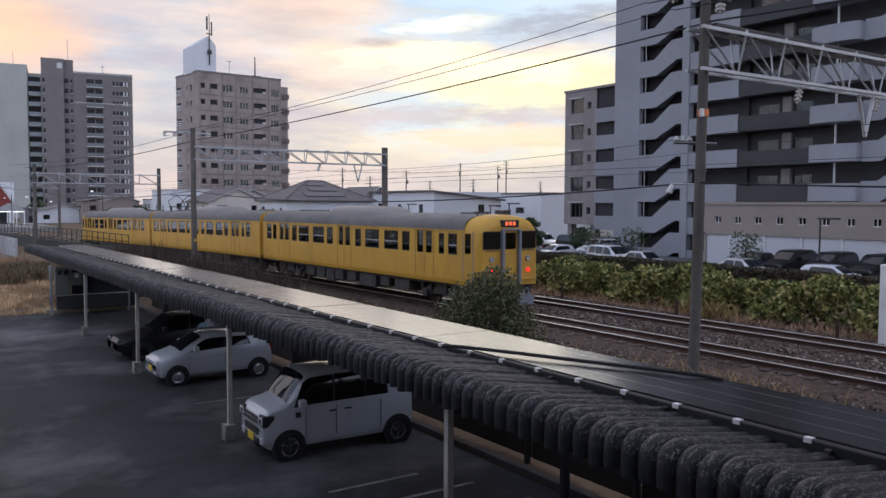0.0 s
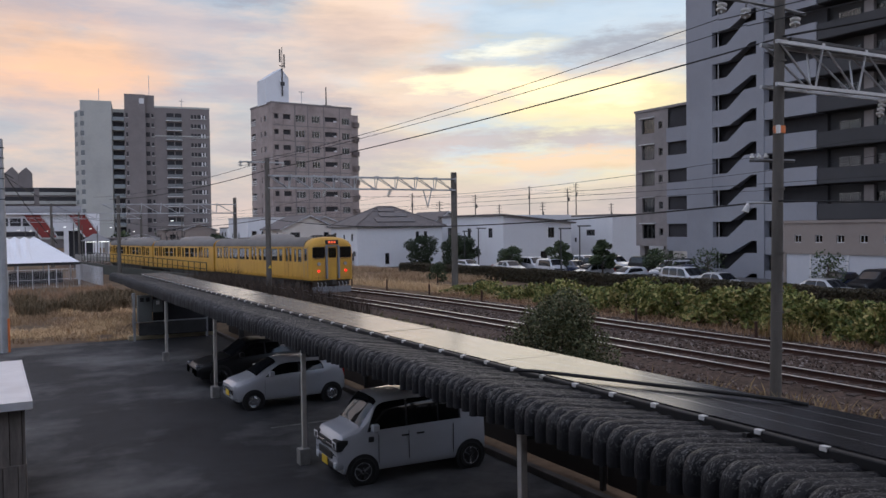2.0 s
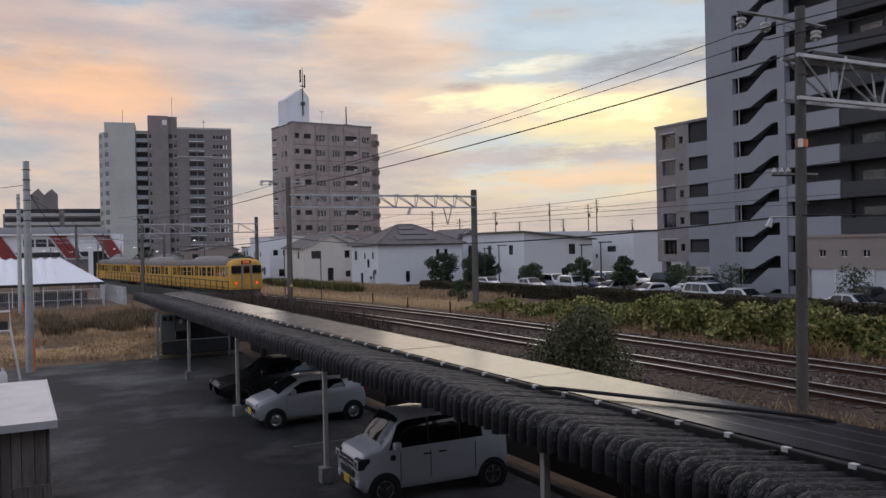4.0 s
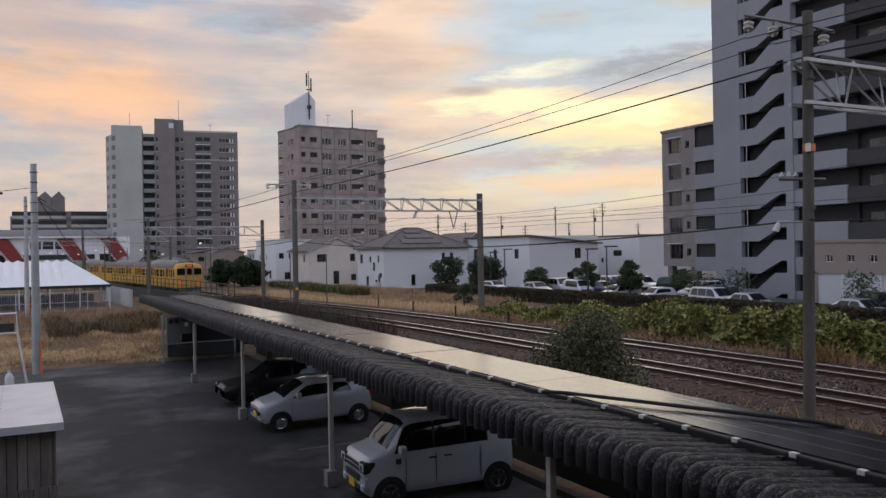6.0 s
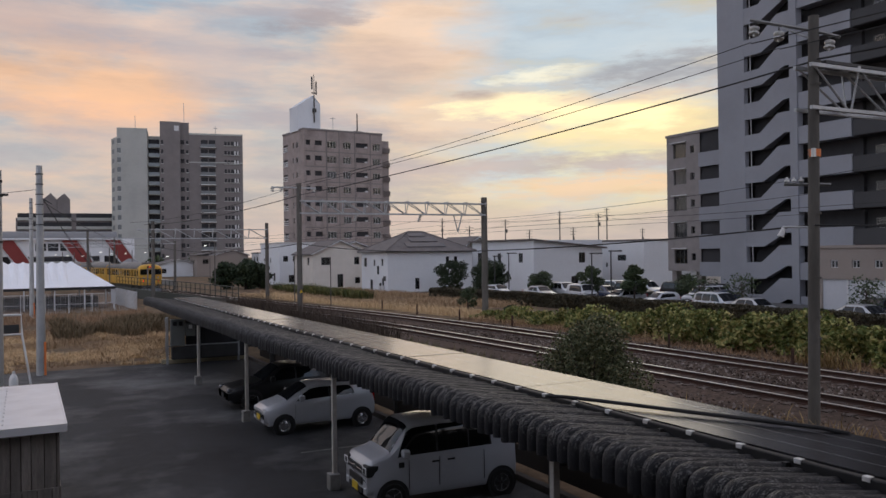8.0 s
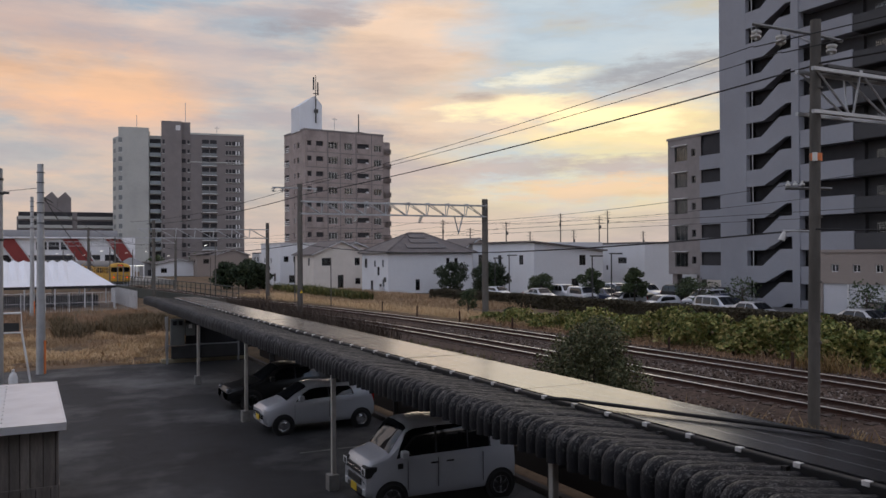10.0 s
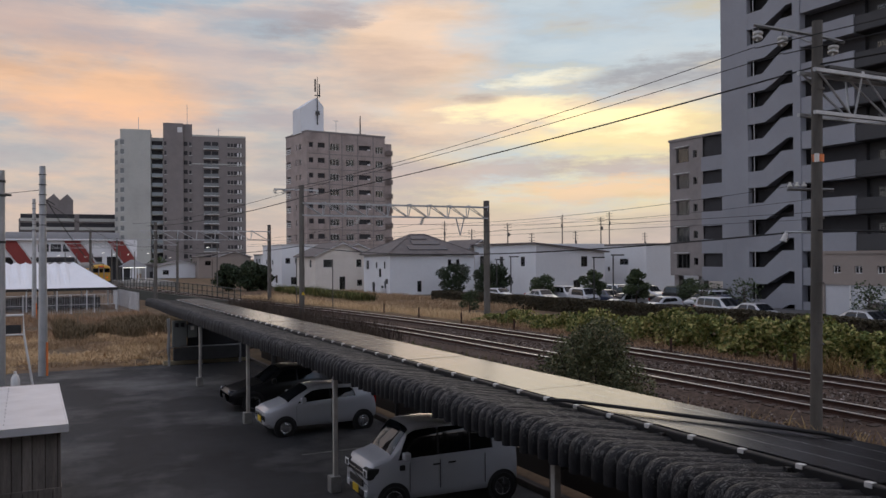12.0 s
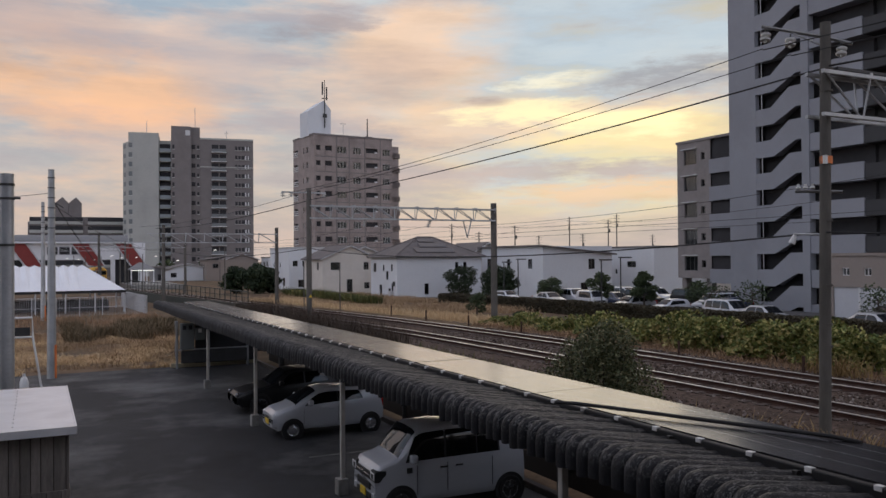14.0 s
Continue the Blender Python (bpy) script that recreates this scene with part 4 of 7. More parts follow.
M["balcony_screen"] = mat("balcony_screen", (0.16, 0.175, 0.18), 0.5, vary=0.2)
M["pale_balcony"] = mat("pale_balcony", (0.30, 0.34, 0.36), 0.6, vary=0.15)
build_stair_tower()
build_pink_tower()
build_far_tower()

# ---- train ----
M["train_yellow"] = mat("train_yellow", (0.57, 0.325, 0.04), 0.42, vary=0.07, scale=0.8, spec=0.4, dirt=(0.43, 0.245, 0.035), dirt_scale=0.7, stretch=(1, 1, 0.5))
M["train_roof"] = mat("train_roof", (0.14, 0.135, 0.13), 0.75, vary=0.25, scale=1.0, dirt=(0.12, 0.11, 0.10), dirt_scale=0.8)
M["ac_cover"] = mat("ac_cover", (0.25, 0.235, 0.22), 0.65, vary=0.2, scale=1.5, dirt=(0.2, 0.17, 0.15), dirt_scale=1.5)
M["underframe"] = mat("underframe", (0.045, 0.042, 0.040), 0.85, vary=0.4, scale=2.5, dirt=(0.09, 0.07, 0.055), dirt_scale=2.0)
M["skirt_grey"] = mat("skirt_grey", (0.20, 0.215, 0.24), 0.6, vary=0.15, scale=2.0)
M["seam"] = mat("seam", (0.22, 0.11, 0.02), 0.6, vary=0.15)
M["gasket"] = mat("gasket", (0.20, 0.21, 0.23), 0.6, vary=0.15)
M["train_glass"] = glass("train_glass", (0.42, 0.46, 0.45), 0.04)
M["cab_glass"] = glass("cab_glass", (0.10, 0.13, 0.12), 0.03)
M["seat_blue"] = mat("seat_blue", (0.10, 0.12, 0.18), 0.9, vary=0.2)
M["lining"] = mat("lining", (0.42, 0.41, 0.37), 0.7, vary=0.1)
M["tail_red"] = glow("tail_red", (1.0, 0.02, 0.012), 2.0)
M["led_orange"] = glow("led_orange", (1.0, 0.16, 0.06), 0.9)
M["lamp_lens"] = mat("lamp_lens", (0.33, 0.31, 0.27), 0.12, vary=0.05, coat=0.5)

# (first, last) of the openings along a car from its tail end, and what they are
SIDE = [(1.35, 1.93, "win"), (2.19, 2.56, "narrow"), (2.9, 4.2, "door"), (4.62, 5.2, "narrow"), (5.5, 6.62, "win"), (7.05, 8.25, "win"), (8.62, 9.15, "narrow"),
        (9.52, 10.85, "door"), (11.3, 11.9, "narrow"), (12.2, 13.4, "win"), (13.85, 15.0, "win"), (15.25, 15.8, "narrow"), (16.1, 17.45, "door"), (17.75, 18.2, "narrow"), (18.4, 19.0, "win")]


def rounded(x0, x1, z0, z1, r, n=4):
    out = []
    for cx, cz, a in ((x1 - r, z1 - r, 0), (x0 + r, z1 - r, 90), (x0 + r, z0 + r, 180), (x1 - r, z0 + r, 270)):
        out += [(cx + r * math.cos(radians(a + 90 * k / n)), cz + r * math.sin(radians(a + 90 * k / n))) for k in range(n + 1)]
    return out


def roof_profile(k=1.0):
    """Outline of the roof across the car: (x, z)."""
    pts = [(1.45, 3.05), (1.44, 3.18), (1.38, 3.33), (1.25, 3.46), (1.0, 3.56), (0.6, 3.63), (0.0, 3.66)]
    return [(-x * k, z) for x, z in pts] + [(x * k, z) for x, z in reversed(pts[:-1])]


def bogie(car, y):
    b = part("bogie", MB().rbox(-1.0, -0.85, y - 1.5, y + 1.5, 0.42, 0.72, 0.04).rbox(0.85, 1.0, y - 1.5, y + 1.5, 0.42, 0.72, 0.04).rbox(-0.9, 0.9, y - 0.3, y + 0.3, 0.45, 0.85, 0.04)
             .box(-1.08, -1.0, y - 0.35, y + 0.35, 0.5, 0.95).box(1.0, 1.08, y - 0.35, y + 0.35, 0.5, 0.95), "underframe", car)
    for d in (-1.05, 1.05):
        for s in (-1, 1):
            prof = [(0, 0.43), (0.13, 0.43), (0.13, 0.33), (0.10, 0.30), (0.10, 0.12), (0.16, 0.10), (0.16, 0.01)]
            part("wheel", MB().lathe((s * 0.56, y + d, 0.43), (s, 0, 0), prof, 20), "rail_rust", b, smooth=True)
        for s in (-1, 1):
            part("axle_box", MB().rbox(s * 1.08 - 0.10, s * 1.08 + 0.10, y + d - 0.16, y + d + 0.16, 0.30, 0.62, 0.03), "underframe", b)
            for e in (-0.28, 0.28):
                part("axle_spring", MB().cyl((s * 1.05, y + d + e, 0.55), (s * 1.05, y + d + e, 0.85), 0.09), "underframe", b)


def train_car(label, tail_cab=False, head_cab=False, pantograph=False, ac_at=(0.0,)):
    car = thing("train_car", pose(0, 0, 0), label, "train", "cars of the train")
    A, B = -9.78, 9.78
    cab0, cab1 = (A + 0.9 if tail_cab else A), (B - 0.9 if head_cab else B)
    ops = []
    for a, b, k in SIDE:
        if k == "door":
            m = (a + b) / 2
            ops += [(a + 0.12, m - 0.09, 2.12, 2.98), (m + 0.09, b - 0.12, 2.12, 2.98)]
        else:
            ops.append((a, b, 2.12, 2.92))
    for s in (-1, 1):
        o = [(a - (cab0 - A), b - (cab0 - A), c, d) for a, b, c, d in ops]
        o = [q for q in o if q[0] > 0.05 and q[1] < (cab1 - cab0) - 0.05]
        wall = facade(MB(), (s * 1.45, cab0, 0), (0, 1, 0), (s, 0, 0), cab1 - cab0, 1.16, 3.05, o, 0.05)
        wall.quad((s * 1.45, cab0, 1.16), (s * 1.45, cab1, 1.16), (s * 1.41, cab1, 1.0), (s * 1.41, cab0, 1.0))
        side = part("side_wall", wall, "train_yellow", car)
        part("lining", facade(MB(), (s * 1.40, cab0, 0), (0, 1, 0), (s, 0, 0), cab1 - cab0, 1.15, 3.05, o, 0.02), "lining", car)
        part("gutter", MB().box(s * 1.45, s * 1.475, cab0, cab1, 3.03, 3.06), "train_yellow", side)
        part("waist_seam", MB().box(s * 1.45, s * 1.457, cab0, cab1, 1.26, 1.28), "train_yellow", side)
        for a, b, k in SIDE:
            a, b = A + a, A + b
            if a < cab0 or b > cab1:
                continue
            if k == "door":
                m = (a + b) / 2
                d = MB().box(s * 1.452, s * 1.458, a, a + 0.03, 1.16, 3.02).box(s * 1.452, s * 1.458, b - 0.03, b, 1.16, 3.02).box(s * 1.452, s * 1.460, m - 0.012, m + 0.012, 1.2, 3.0).box(s * 1.452, s * 1.459, a, b, 3.0, 3.03)
                door = part("door", d, "seam", car, "double sliding door")
                for p, q in ((a + 0.12, m - 0.09), (m + 0.09, b - 0.12)):
                    part("door_pane", MB().box(s * 1.418, s * 1.424, p, q, 2.12, 2.98), "train_glass", door)
            else:
                w = part("window", MB().box(s * 1.41, s * 1.44, a, b, 2.12, 2.155).box(s * 1.41, s * 1.44, a, b, 2.885, 2.92).box(s * 1.41, s * 1.44, a, a + 0.03, 2.155, 2.885).box(s * 1.41, s * 1.44, b - 0.03, b, 2.155, 2.885), "black", car)
                if k == "win":
                    part("window_bar", MB().box(s * 1.405, s * 1.445, a + 0.03, b - 0.03, 2.46, 2.50), "galv", w)
                part("pane", MB().box(s * 1.42, s * 1.426, a + 0.03, b - 0.03, 2.155, 2.885), "train_glass", w)
    # roof
    rp = roof_profile()
    part("roof", MB().rings([[(x, y, z) for x, z in rp] for y in (cab0, cab0 + 0.01, cab1 - 0.01, cab1)], close=False), "train_roof", car, smooth=True)
    part("floor", MB().box(-1.39, 1.39, cab0, cab1, 1.0, 1.15), "underframe", car)
    part("ceiling_lining", MB().box(-1.38, 1.38, cab0 + 0.05, cab1 - 0.05, 3.02, 3.06), "lining", car)
    for a in (1.5, 5.2, 7.1, 8.2, 12.0, 13.6, 15.2, 18.4):
        part("seat", MB().rbox(-1.36, -0.5, A + a, A + a + 0.5, 1.15, 2.2, 0.06), "seat_blue", car)
        part("seat", MB().rbox(0.5, 1.36, A + a, A + a + 0.5, 1.15, 2.2, 0.06), "seat_blue", car)
    for c in ac_at:
        # air conditioning unit with domed cover
        rings = []
        for y, k, h in ((-2.35, 0.72, 0.0), (-2.15, 0.92, 0.18), (-1.75, 1.0, 0.28), (1.75, 1.0, 0.28), (2.15, 0.92, 0.18), (2.35, 0.72, 0.0)):
            rings.append([(x * k, c + y, 3.42 + (0.24 + h) * f) for x, f in ((-1.12, 0.0), (-1.10, 0.45), (-0.95, 0.78), (-0.6, 0.95), (0, 1.0), (0.6, 0.95), (0.95, 0.78), (1.10, 0.45), (1.12, 0.0))])
        part("air_conditioner", MB().rings(rings, close=False), "ac_cover", car, "domed grey air-conditioning unit", smooth=True)
    for i in range(5):
        part("roof_vent", MB().rbox(-0.25, 0.25, -8.2 + i * 0.9 if i < 2 else 2.8 + i * 1.1, -7.9 + i * 0.9 if i < 2 else 3.2 + i * 1.1, 3.6, 3.72, 0.03), "train_roof", car)
    # end walls
    for y, cab, d in ((A, tail_cab, -1), (B, head_cab, 1)):
        if not cab:
            out = [(-1.45, 1.0), (1.45, 1.0)] + [(-x, z) for x, z in rp]
            part("end_wall", MB().prism(out, "y", y - 0.005 * d, y - 0.06 * d), "train_yellow", car)
            part("gangway", MB().rbox(-0.5, 0.5, min(y, y + 0.22 * d), max(y, y + 0.22 * d), 1.0, 2.95, 0.03), "black", car)
            continue
        build_cab(car, y, d)
    # under the floor
    for y in (-6.9, 6.9):
        bogie(car, y)
    rnd = random.Random(len(label))
    y = -4.9
    while y < 4.4:
        w = rnd.uniform(0.7, 1.6)
        part("equipment_box", MB().rbox(-1.3, -0.35, y, y + w, rnd.uniform(0.32, 0.5), 0.98, 0.03), "underframe", car)
        part("equipment_box", MB().rbox(0.35, 1.3, y, y + w, rnd.uniform(0.32, 0.5), 0.98, 0.03), "underframe", car)
        y += w + rnd.uniform(0.08, 0.5)
    part("underframe", MB().box(-1.3, 1.3, A + 0.2, B - 0.2, 0.90, 0.99), "underframe", car)
    part("coupler", MB().rbox(-0.16, 0.16, A - 0.32, A + 0.4, 0.78, 1.0, 0.03).rbox(-0.16, 0.16, B - 0.4, B + 0.32, 0.78, 1.0, 0.03), "underframe", car)
    if pantograph:
        p = MB().box(-0.7, 0.7, 6.0, 6.1, 3.9, 3.96).box(-0.7, 0.7, 7.9, 8.0, 3.9, 3.96)
        for s in (-0.55, 0.55):
            p.cyl((s, 6.05, 3.93), (s, 5.4, 4.35), 0.03).cyl((s, 7.95, 3.93), (s, 8.6, 4.35), 0.03).cyl((s, 5.4, 4.35), (s * 0.8, 7.0, 4.75), 0.025).cyl((s, 8.6, 4.35), (s * 0.8, 7.0, 4.75), 0.025).cyl((s, 6.05, 3.6), (s, 6.05, 3.95), 0.07).cyl((s, 7.95, 3.6), (s, 7.95, 3.95), 0.07)
        p.box(-0.85, 0.85, 6.85, 7.15, 4.74, 4.80)
        part("pantograph", p, "dark_steel", car)
    return car


def build_cab(car, y, d):
    """Driver's cab: a rounded nose with two big windscreens, gangway door, lamps and a destination display."""
    def ring(dy, k, top):
        pts = [(1.45, 1.0), (1.45, 1.6), (1.45, 2.6), (1.44, 3.05), (1.38, 3.25), (1.2, 3.45), (0.9, 3.57), (0.45, 3.64), (0, 3.66)]
        out = []
        for x, z in pts:
            zz = 1.0 + (z - 1.0) * (top - 1.0) / 2.66
            out.append((x * k, zz))
        full = [(-x, z) for x, z in out] + list(reversed(out[:-1]))
        return [(x, y - d * dy, z) for x, z in full]
    rings = [ring(0.92, 1.0, 3.66), ring(0.62, 1.0, 3.66), ring(0.36, 0.998, 3.62), ring(0.18, 0.985, 3.54), ring(0.07, 0.955, 3.42), ring(0.02, 0.925, 3.32), ring(0.0, 0.90, 3.25)]
    nose = MB().rings(rings, close=False)
    nose.poly(rings[-1])
    c = part("cab", nose, "train_yellow", car, "rounded yellow cab front", smooth=True)
    f = y + d * 0.004
    def plate(pts, depth, material, name, label=""):
        return part(name, MB().prism(pts, "y", f, f + d * depth), material, c, label)
    for x0, x1 in ((-1.25, -0.50), (0.50, 1.25)):
        plate(rounded(x0 - 0.04, x1 + 0.04, 2.36, 3.04, 0.09), 0.012, "black", "windscreen_gasket")
        plate(rounded(x0, x1, 2.40, 3.00, 0.08), 0.02, "cab_glass", "windscreen")
        part("wiper", MB().box((x0 + x1) / 2 - 0.3, (x0 + x1) / 2 + 0.3, f + d * 0.022, f + d * 0.03, 2.30, 2.33), "black", c)
    plate(rounded(-0.33, 0.33, 1.12, 3.06, 0.03), 0.03, "train_yellow", "gangway_door")
    part("door_pane", MB().prism(rounded(-0.26, 0.26, 2.36, 2.98, 0.06), "y", f + d * 0.031, f + d * 0.036), "cab_glass", c)
    for s in (-1, 1):
        part("gangway_frame", MB().rbox(s * 0.40 - 0.055, s * 0.40 + 0.055, min(f, f + d * 0.17), max(f, f + d * 0.17), 1.08, 3.08, 0.02), "gasket", c, "grey gangway frame")
        part("headlamp", MB().lathe((s * 0.88, f, 2.00), (0, d, 0), [(0, 0.115), (0.06, 0.11), (0.07, 0.09), (0.045, 0.0)], 16), "lamp_lens", c, "round clear headlamp", smooth=True)
        part("lamp_ring", MB().lathe((s * 0.62, f, 2.03), (0, d, 0), [(0, 0.06), (0.03, 0.055), (0.03, 0.0)], 12), "train_yellow", c)
        part("tail_lamp", MB().lathe((s * 0.90, f, 1.56), (0, d, 0), [(0, 0.075), (0.05, 0.07), (0.06, 0.0)], 14), "tail_red" if d < 0 else "black", c, "lit red tail lamp" if d < 0 else "dark tail lamp", smooth=True)
        part("step_bar", MB().box(s * 0.85 - 0.35, s * 0.85 + 0.35, min(f, f + d * 0.06), max(f, f + d * 0.06), 1.20, 1.25), "train_yellow", c)
        part("cab_door", MB().box(s * 1.452, s * 1.458, y - d * 1.0, y - d * 0.96, 1.2, 3.0).box(s * 1.452, s * 1.458, y - d * 0.36, y - d * 0.40, 1.2, 3.0), "gasket", c)
        part("cab_door_pane", MB().box(s * 1.452, s * 1.456, y - d * 0.86, y - d * 0.50, 2.2, 2.95), "cab_glass", c)
    part("gangway_frame", MB().rbox(-0.455, 0.455, min(f, f + d * 0.15), max(f, f + d * 0.15), 3.062, 3.13, 0.02), "gasket", c)
    box = part("destination_box", MB().rbox(-0.42, 0.42, min(f - d * 0.25, f + d * 0.05), max(f - d * 0.25, f + d * 0.05), 3.19, 3.45, 0.03), "black", c, "black destination display")
    for a in (-0.26, -0.08, 0.10):
        part("display_bar", MB().box(a, a + 0.13, min(f + d * 0.052, f + d * 0.056), max(f + d * 0.052, f + d * 0.056), 3.25, 3.39), "led_orange", box)
    part("roof_antenna", MB().box(-0.9, -0.2, y - d * 1.0, y - d * 0.9, 3.70, 3.76).cyl((-0.8, y - d * 0.95, 3.55), (-0.8, y - d * 0.95, 3.75), 0.03).cyl((-0.3, y - d * 0.95, 3.6), (-0.3, y - d * 0.95, 3.75), 0.03).rbox(0.2, 0.6, y - d * 1.1, y - d * 0.7, 3.6, 3.78, 0.03), "dark_steel", c)
    # skirt with plough
    part("plough", MB().prism([(-1.25, 0.22), (1.25, 0.22), (1.3, 0.55), (1.1, 0.60), (-1.1, 0.60), (-1.3, 0.55)], "y", f - d * 0.15, f - d * 0.05), "skirt_grey", c, "grey snow plough plate")
    part("hose_beam", MB().rbox(-1.2, 1.2, min(f - d * 0.3, f - d * 0.12), max(f - d * 0.3, f - d * 0.12), 0.66, 0.92, 0.03), "underframe", c)
    for a in (-0.95, -0.7, -0.45, 0.45, 0.7, 0.95):
        part("hose", MB().tube([(a, f - d * 0.12, 0.85), (a, f + d * 0.02, 0.80), (a, f + d * 0.03, 0.66), (a, f - d * 0.06, 0.60)], 0.03, 6), "galv", c)
    part("front_coupler", MB().rbox(-0.15, 0.15, min(f, f + d * 0.35), max(f, f + d * 0.35), 0.76, 1.02, 0.03), "underframe", c)


TRAIN = [
    train_car("yellow suburban train car with a driver's cab and lit tail lamps", tail_cab=True, ac_at=(0.6,)),
    train_car("yellow suburban motor car with a pantograph on its roof", pantograph=True, ac_at=(-0.5,)),
    train_car("leading yellow suburban train car with a rounded cab", head_cab=True, ac_at=(0.6,)),
]
# running length of the train's tail, every half second
TAIL = [23.84, 29.88, 35.77, 41.52, 47.16, 52.7, 58.15, 63.54, 68.85, 74.11, 79.31, 84.46, 89.54, 94.56, 99.5, 104.36, 109.11, 113.75, 118.25, 122.59, 126.75, 130.69, 134.38, 137.8, 140.9, 143.64, 145.99, 147.89, 149.3]


def motions():
    for i, car in enumerate(TRAIN):
        rows = []
        for k, s in enumerate(TAIL):
            c = s + 9.9 + 20.0 * i
            a, b = line_at(c - 6.9)[0], line_at(c + 6.9)[0]
            m, d = (a + b) / 2, b - a
            slope = math.degrees(math.atan2(fall(c - 6.9) - fall(c + 6.9), 13.8))
            rows.append((0.5 * k, pose(m.x, m.y, RAIL_Z - fall(c), slope, 0, math.degrees(math.atan2(-d.x, d.y)))))
        walk(car, rows)


# ---- road cars ----
M["car_white"] = mat("car_white", (0.50, 0.515, 0.55), 0.24, vary=0.008, scale=1.0, coat=0.6)
M["car_silver"] = mat("car_silver", (0.42, 0.43, 0.45), 0.3, 0.4, vary=0.05, coat=0.6)
M["car_black"] = mat("car_black", (0.012, 0.012, 0.013), 0.4, vary=0.1, spec=0.3, coat=0.15)
M["car_navy"] = mat("car_navy", (0.025, 0.035, 0.075), 0.25, vary=0.1, coat=0.8)
M["car_glass"] = mat("car_glass", (0.008, 0.009, 0.010), 0.06, vary=0.1, spec=0.6)
M["screen_glass"] = mat("screen_glass", (0.012, 0.014, 0.017), 0.04, vary=0.1, spec=0.5)
M["tyre"] = mat("tyre", (0.018, 0.018, 0.018), 0.85, vary=0.2)
M["alloy"] = mat("alloy", (0.55, 0.55, 0.57), 0.25, 0.8, vary=0.06)
M["plate_yellow"] = mat("plate_yellow", (0.72, 0.50, 0.03), 0.5, vary=0.05)
M["plate_white"] = mat("plate_white", (0.7, 0.7, 0.68), 0.5, vary=0.05)
M["plastic_black"] = mat("plastic_black", (0.02, 0.02, 0.021), 0.6, vary=0.15)
M["lens_clear"] = mat("lens_clear", (0.62, 0.64, 0.66), 0.12, vary=0.05, coat=0.6)
M["lens_smoke"] = mat("lens_smoke", (0.10, 0.10, 0.11), 0.15, vary=0.05, coat=0.5)
M["lens_red"] = mat("lens_red", (0.35, 0.015, 0.012), 0.15, vary=0.05, coat=0.6)
M["chrome"] = mat("chrome", (0.65, 0.65, 0.66), 0.15, 1.0, vary=0.03)


def interp(tab, v):
    """Reads the table with its corners rounded off."""
    rows = [flat_interp(tab, max(tab[0][0], min(tab[-1][0], v + d))) for d in (-0.05, -0.025, 0.0, 0.025, 0.05)]
    return [sum(r[i] for r in rows) / 5 for i in range(len(rows[0]))]


def cut_corners(ring):
    """One round of corner cutting on a closed ring."""
    out = []
    for a, b in zip(ring, ring[1:] + ring[:1]):
        a, b = Vector(a), Vector(b)
        out += [a.lerp(b, 0.22), a.lerp(b, 0.78)]
    return out


def flat_interp(tab, v):
    for a, b in zip(tab, tab[1:]):
        if v <= b[0]:
            f = (v - a[0]) / (b[0] - a[0]) if b[0] > a[0] else 0
            f = max(0.0, min(1.0, f))
            return [p + (q - p) * f for p, q in zip(a[1:], b[1:])]
    return list(tab[-1][1:])


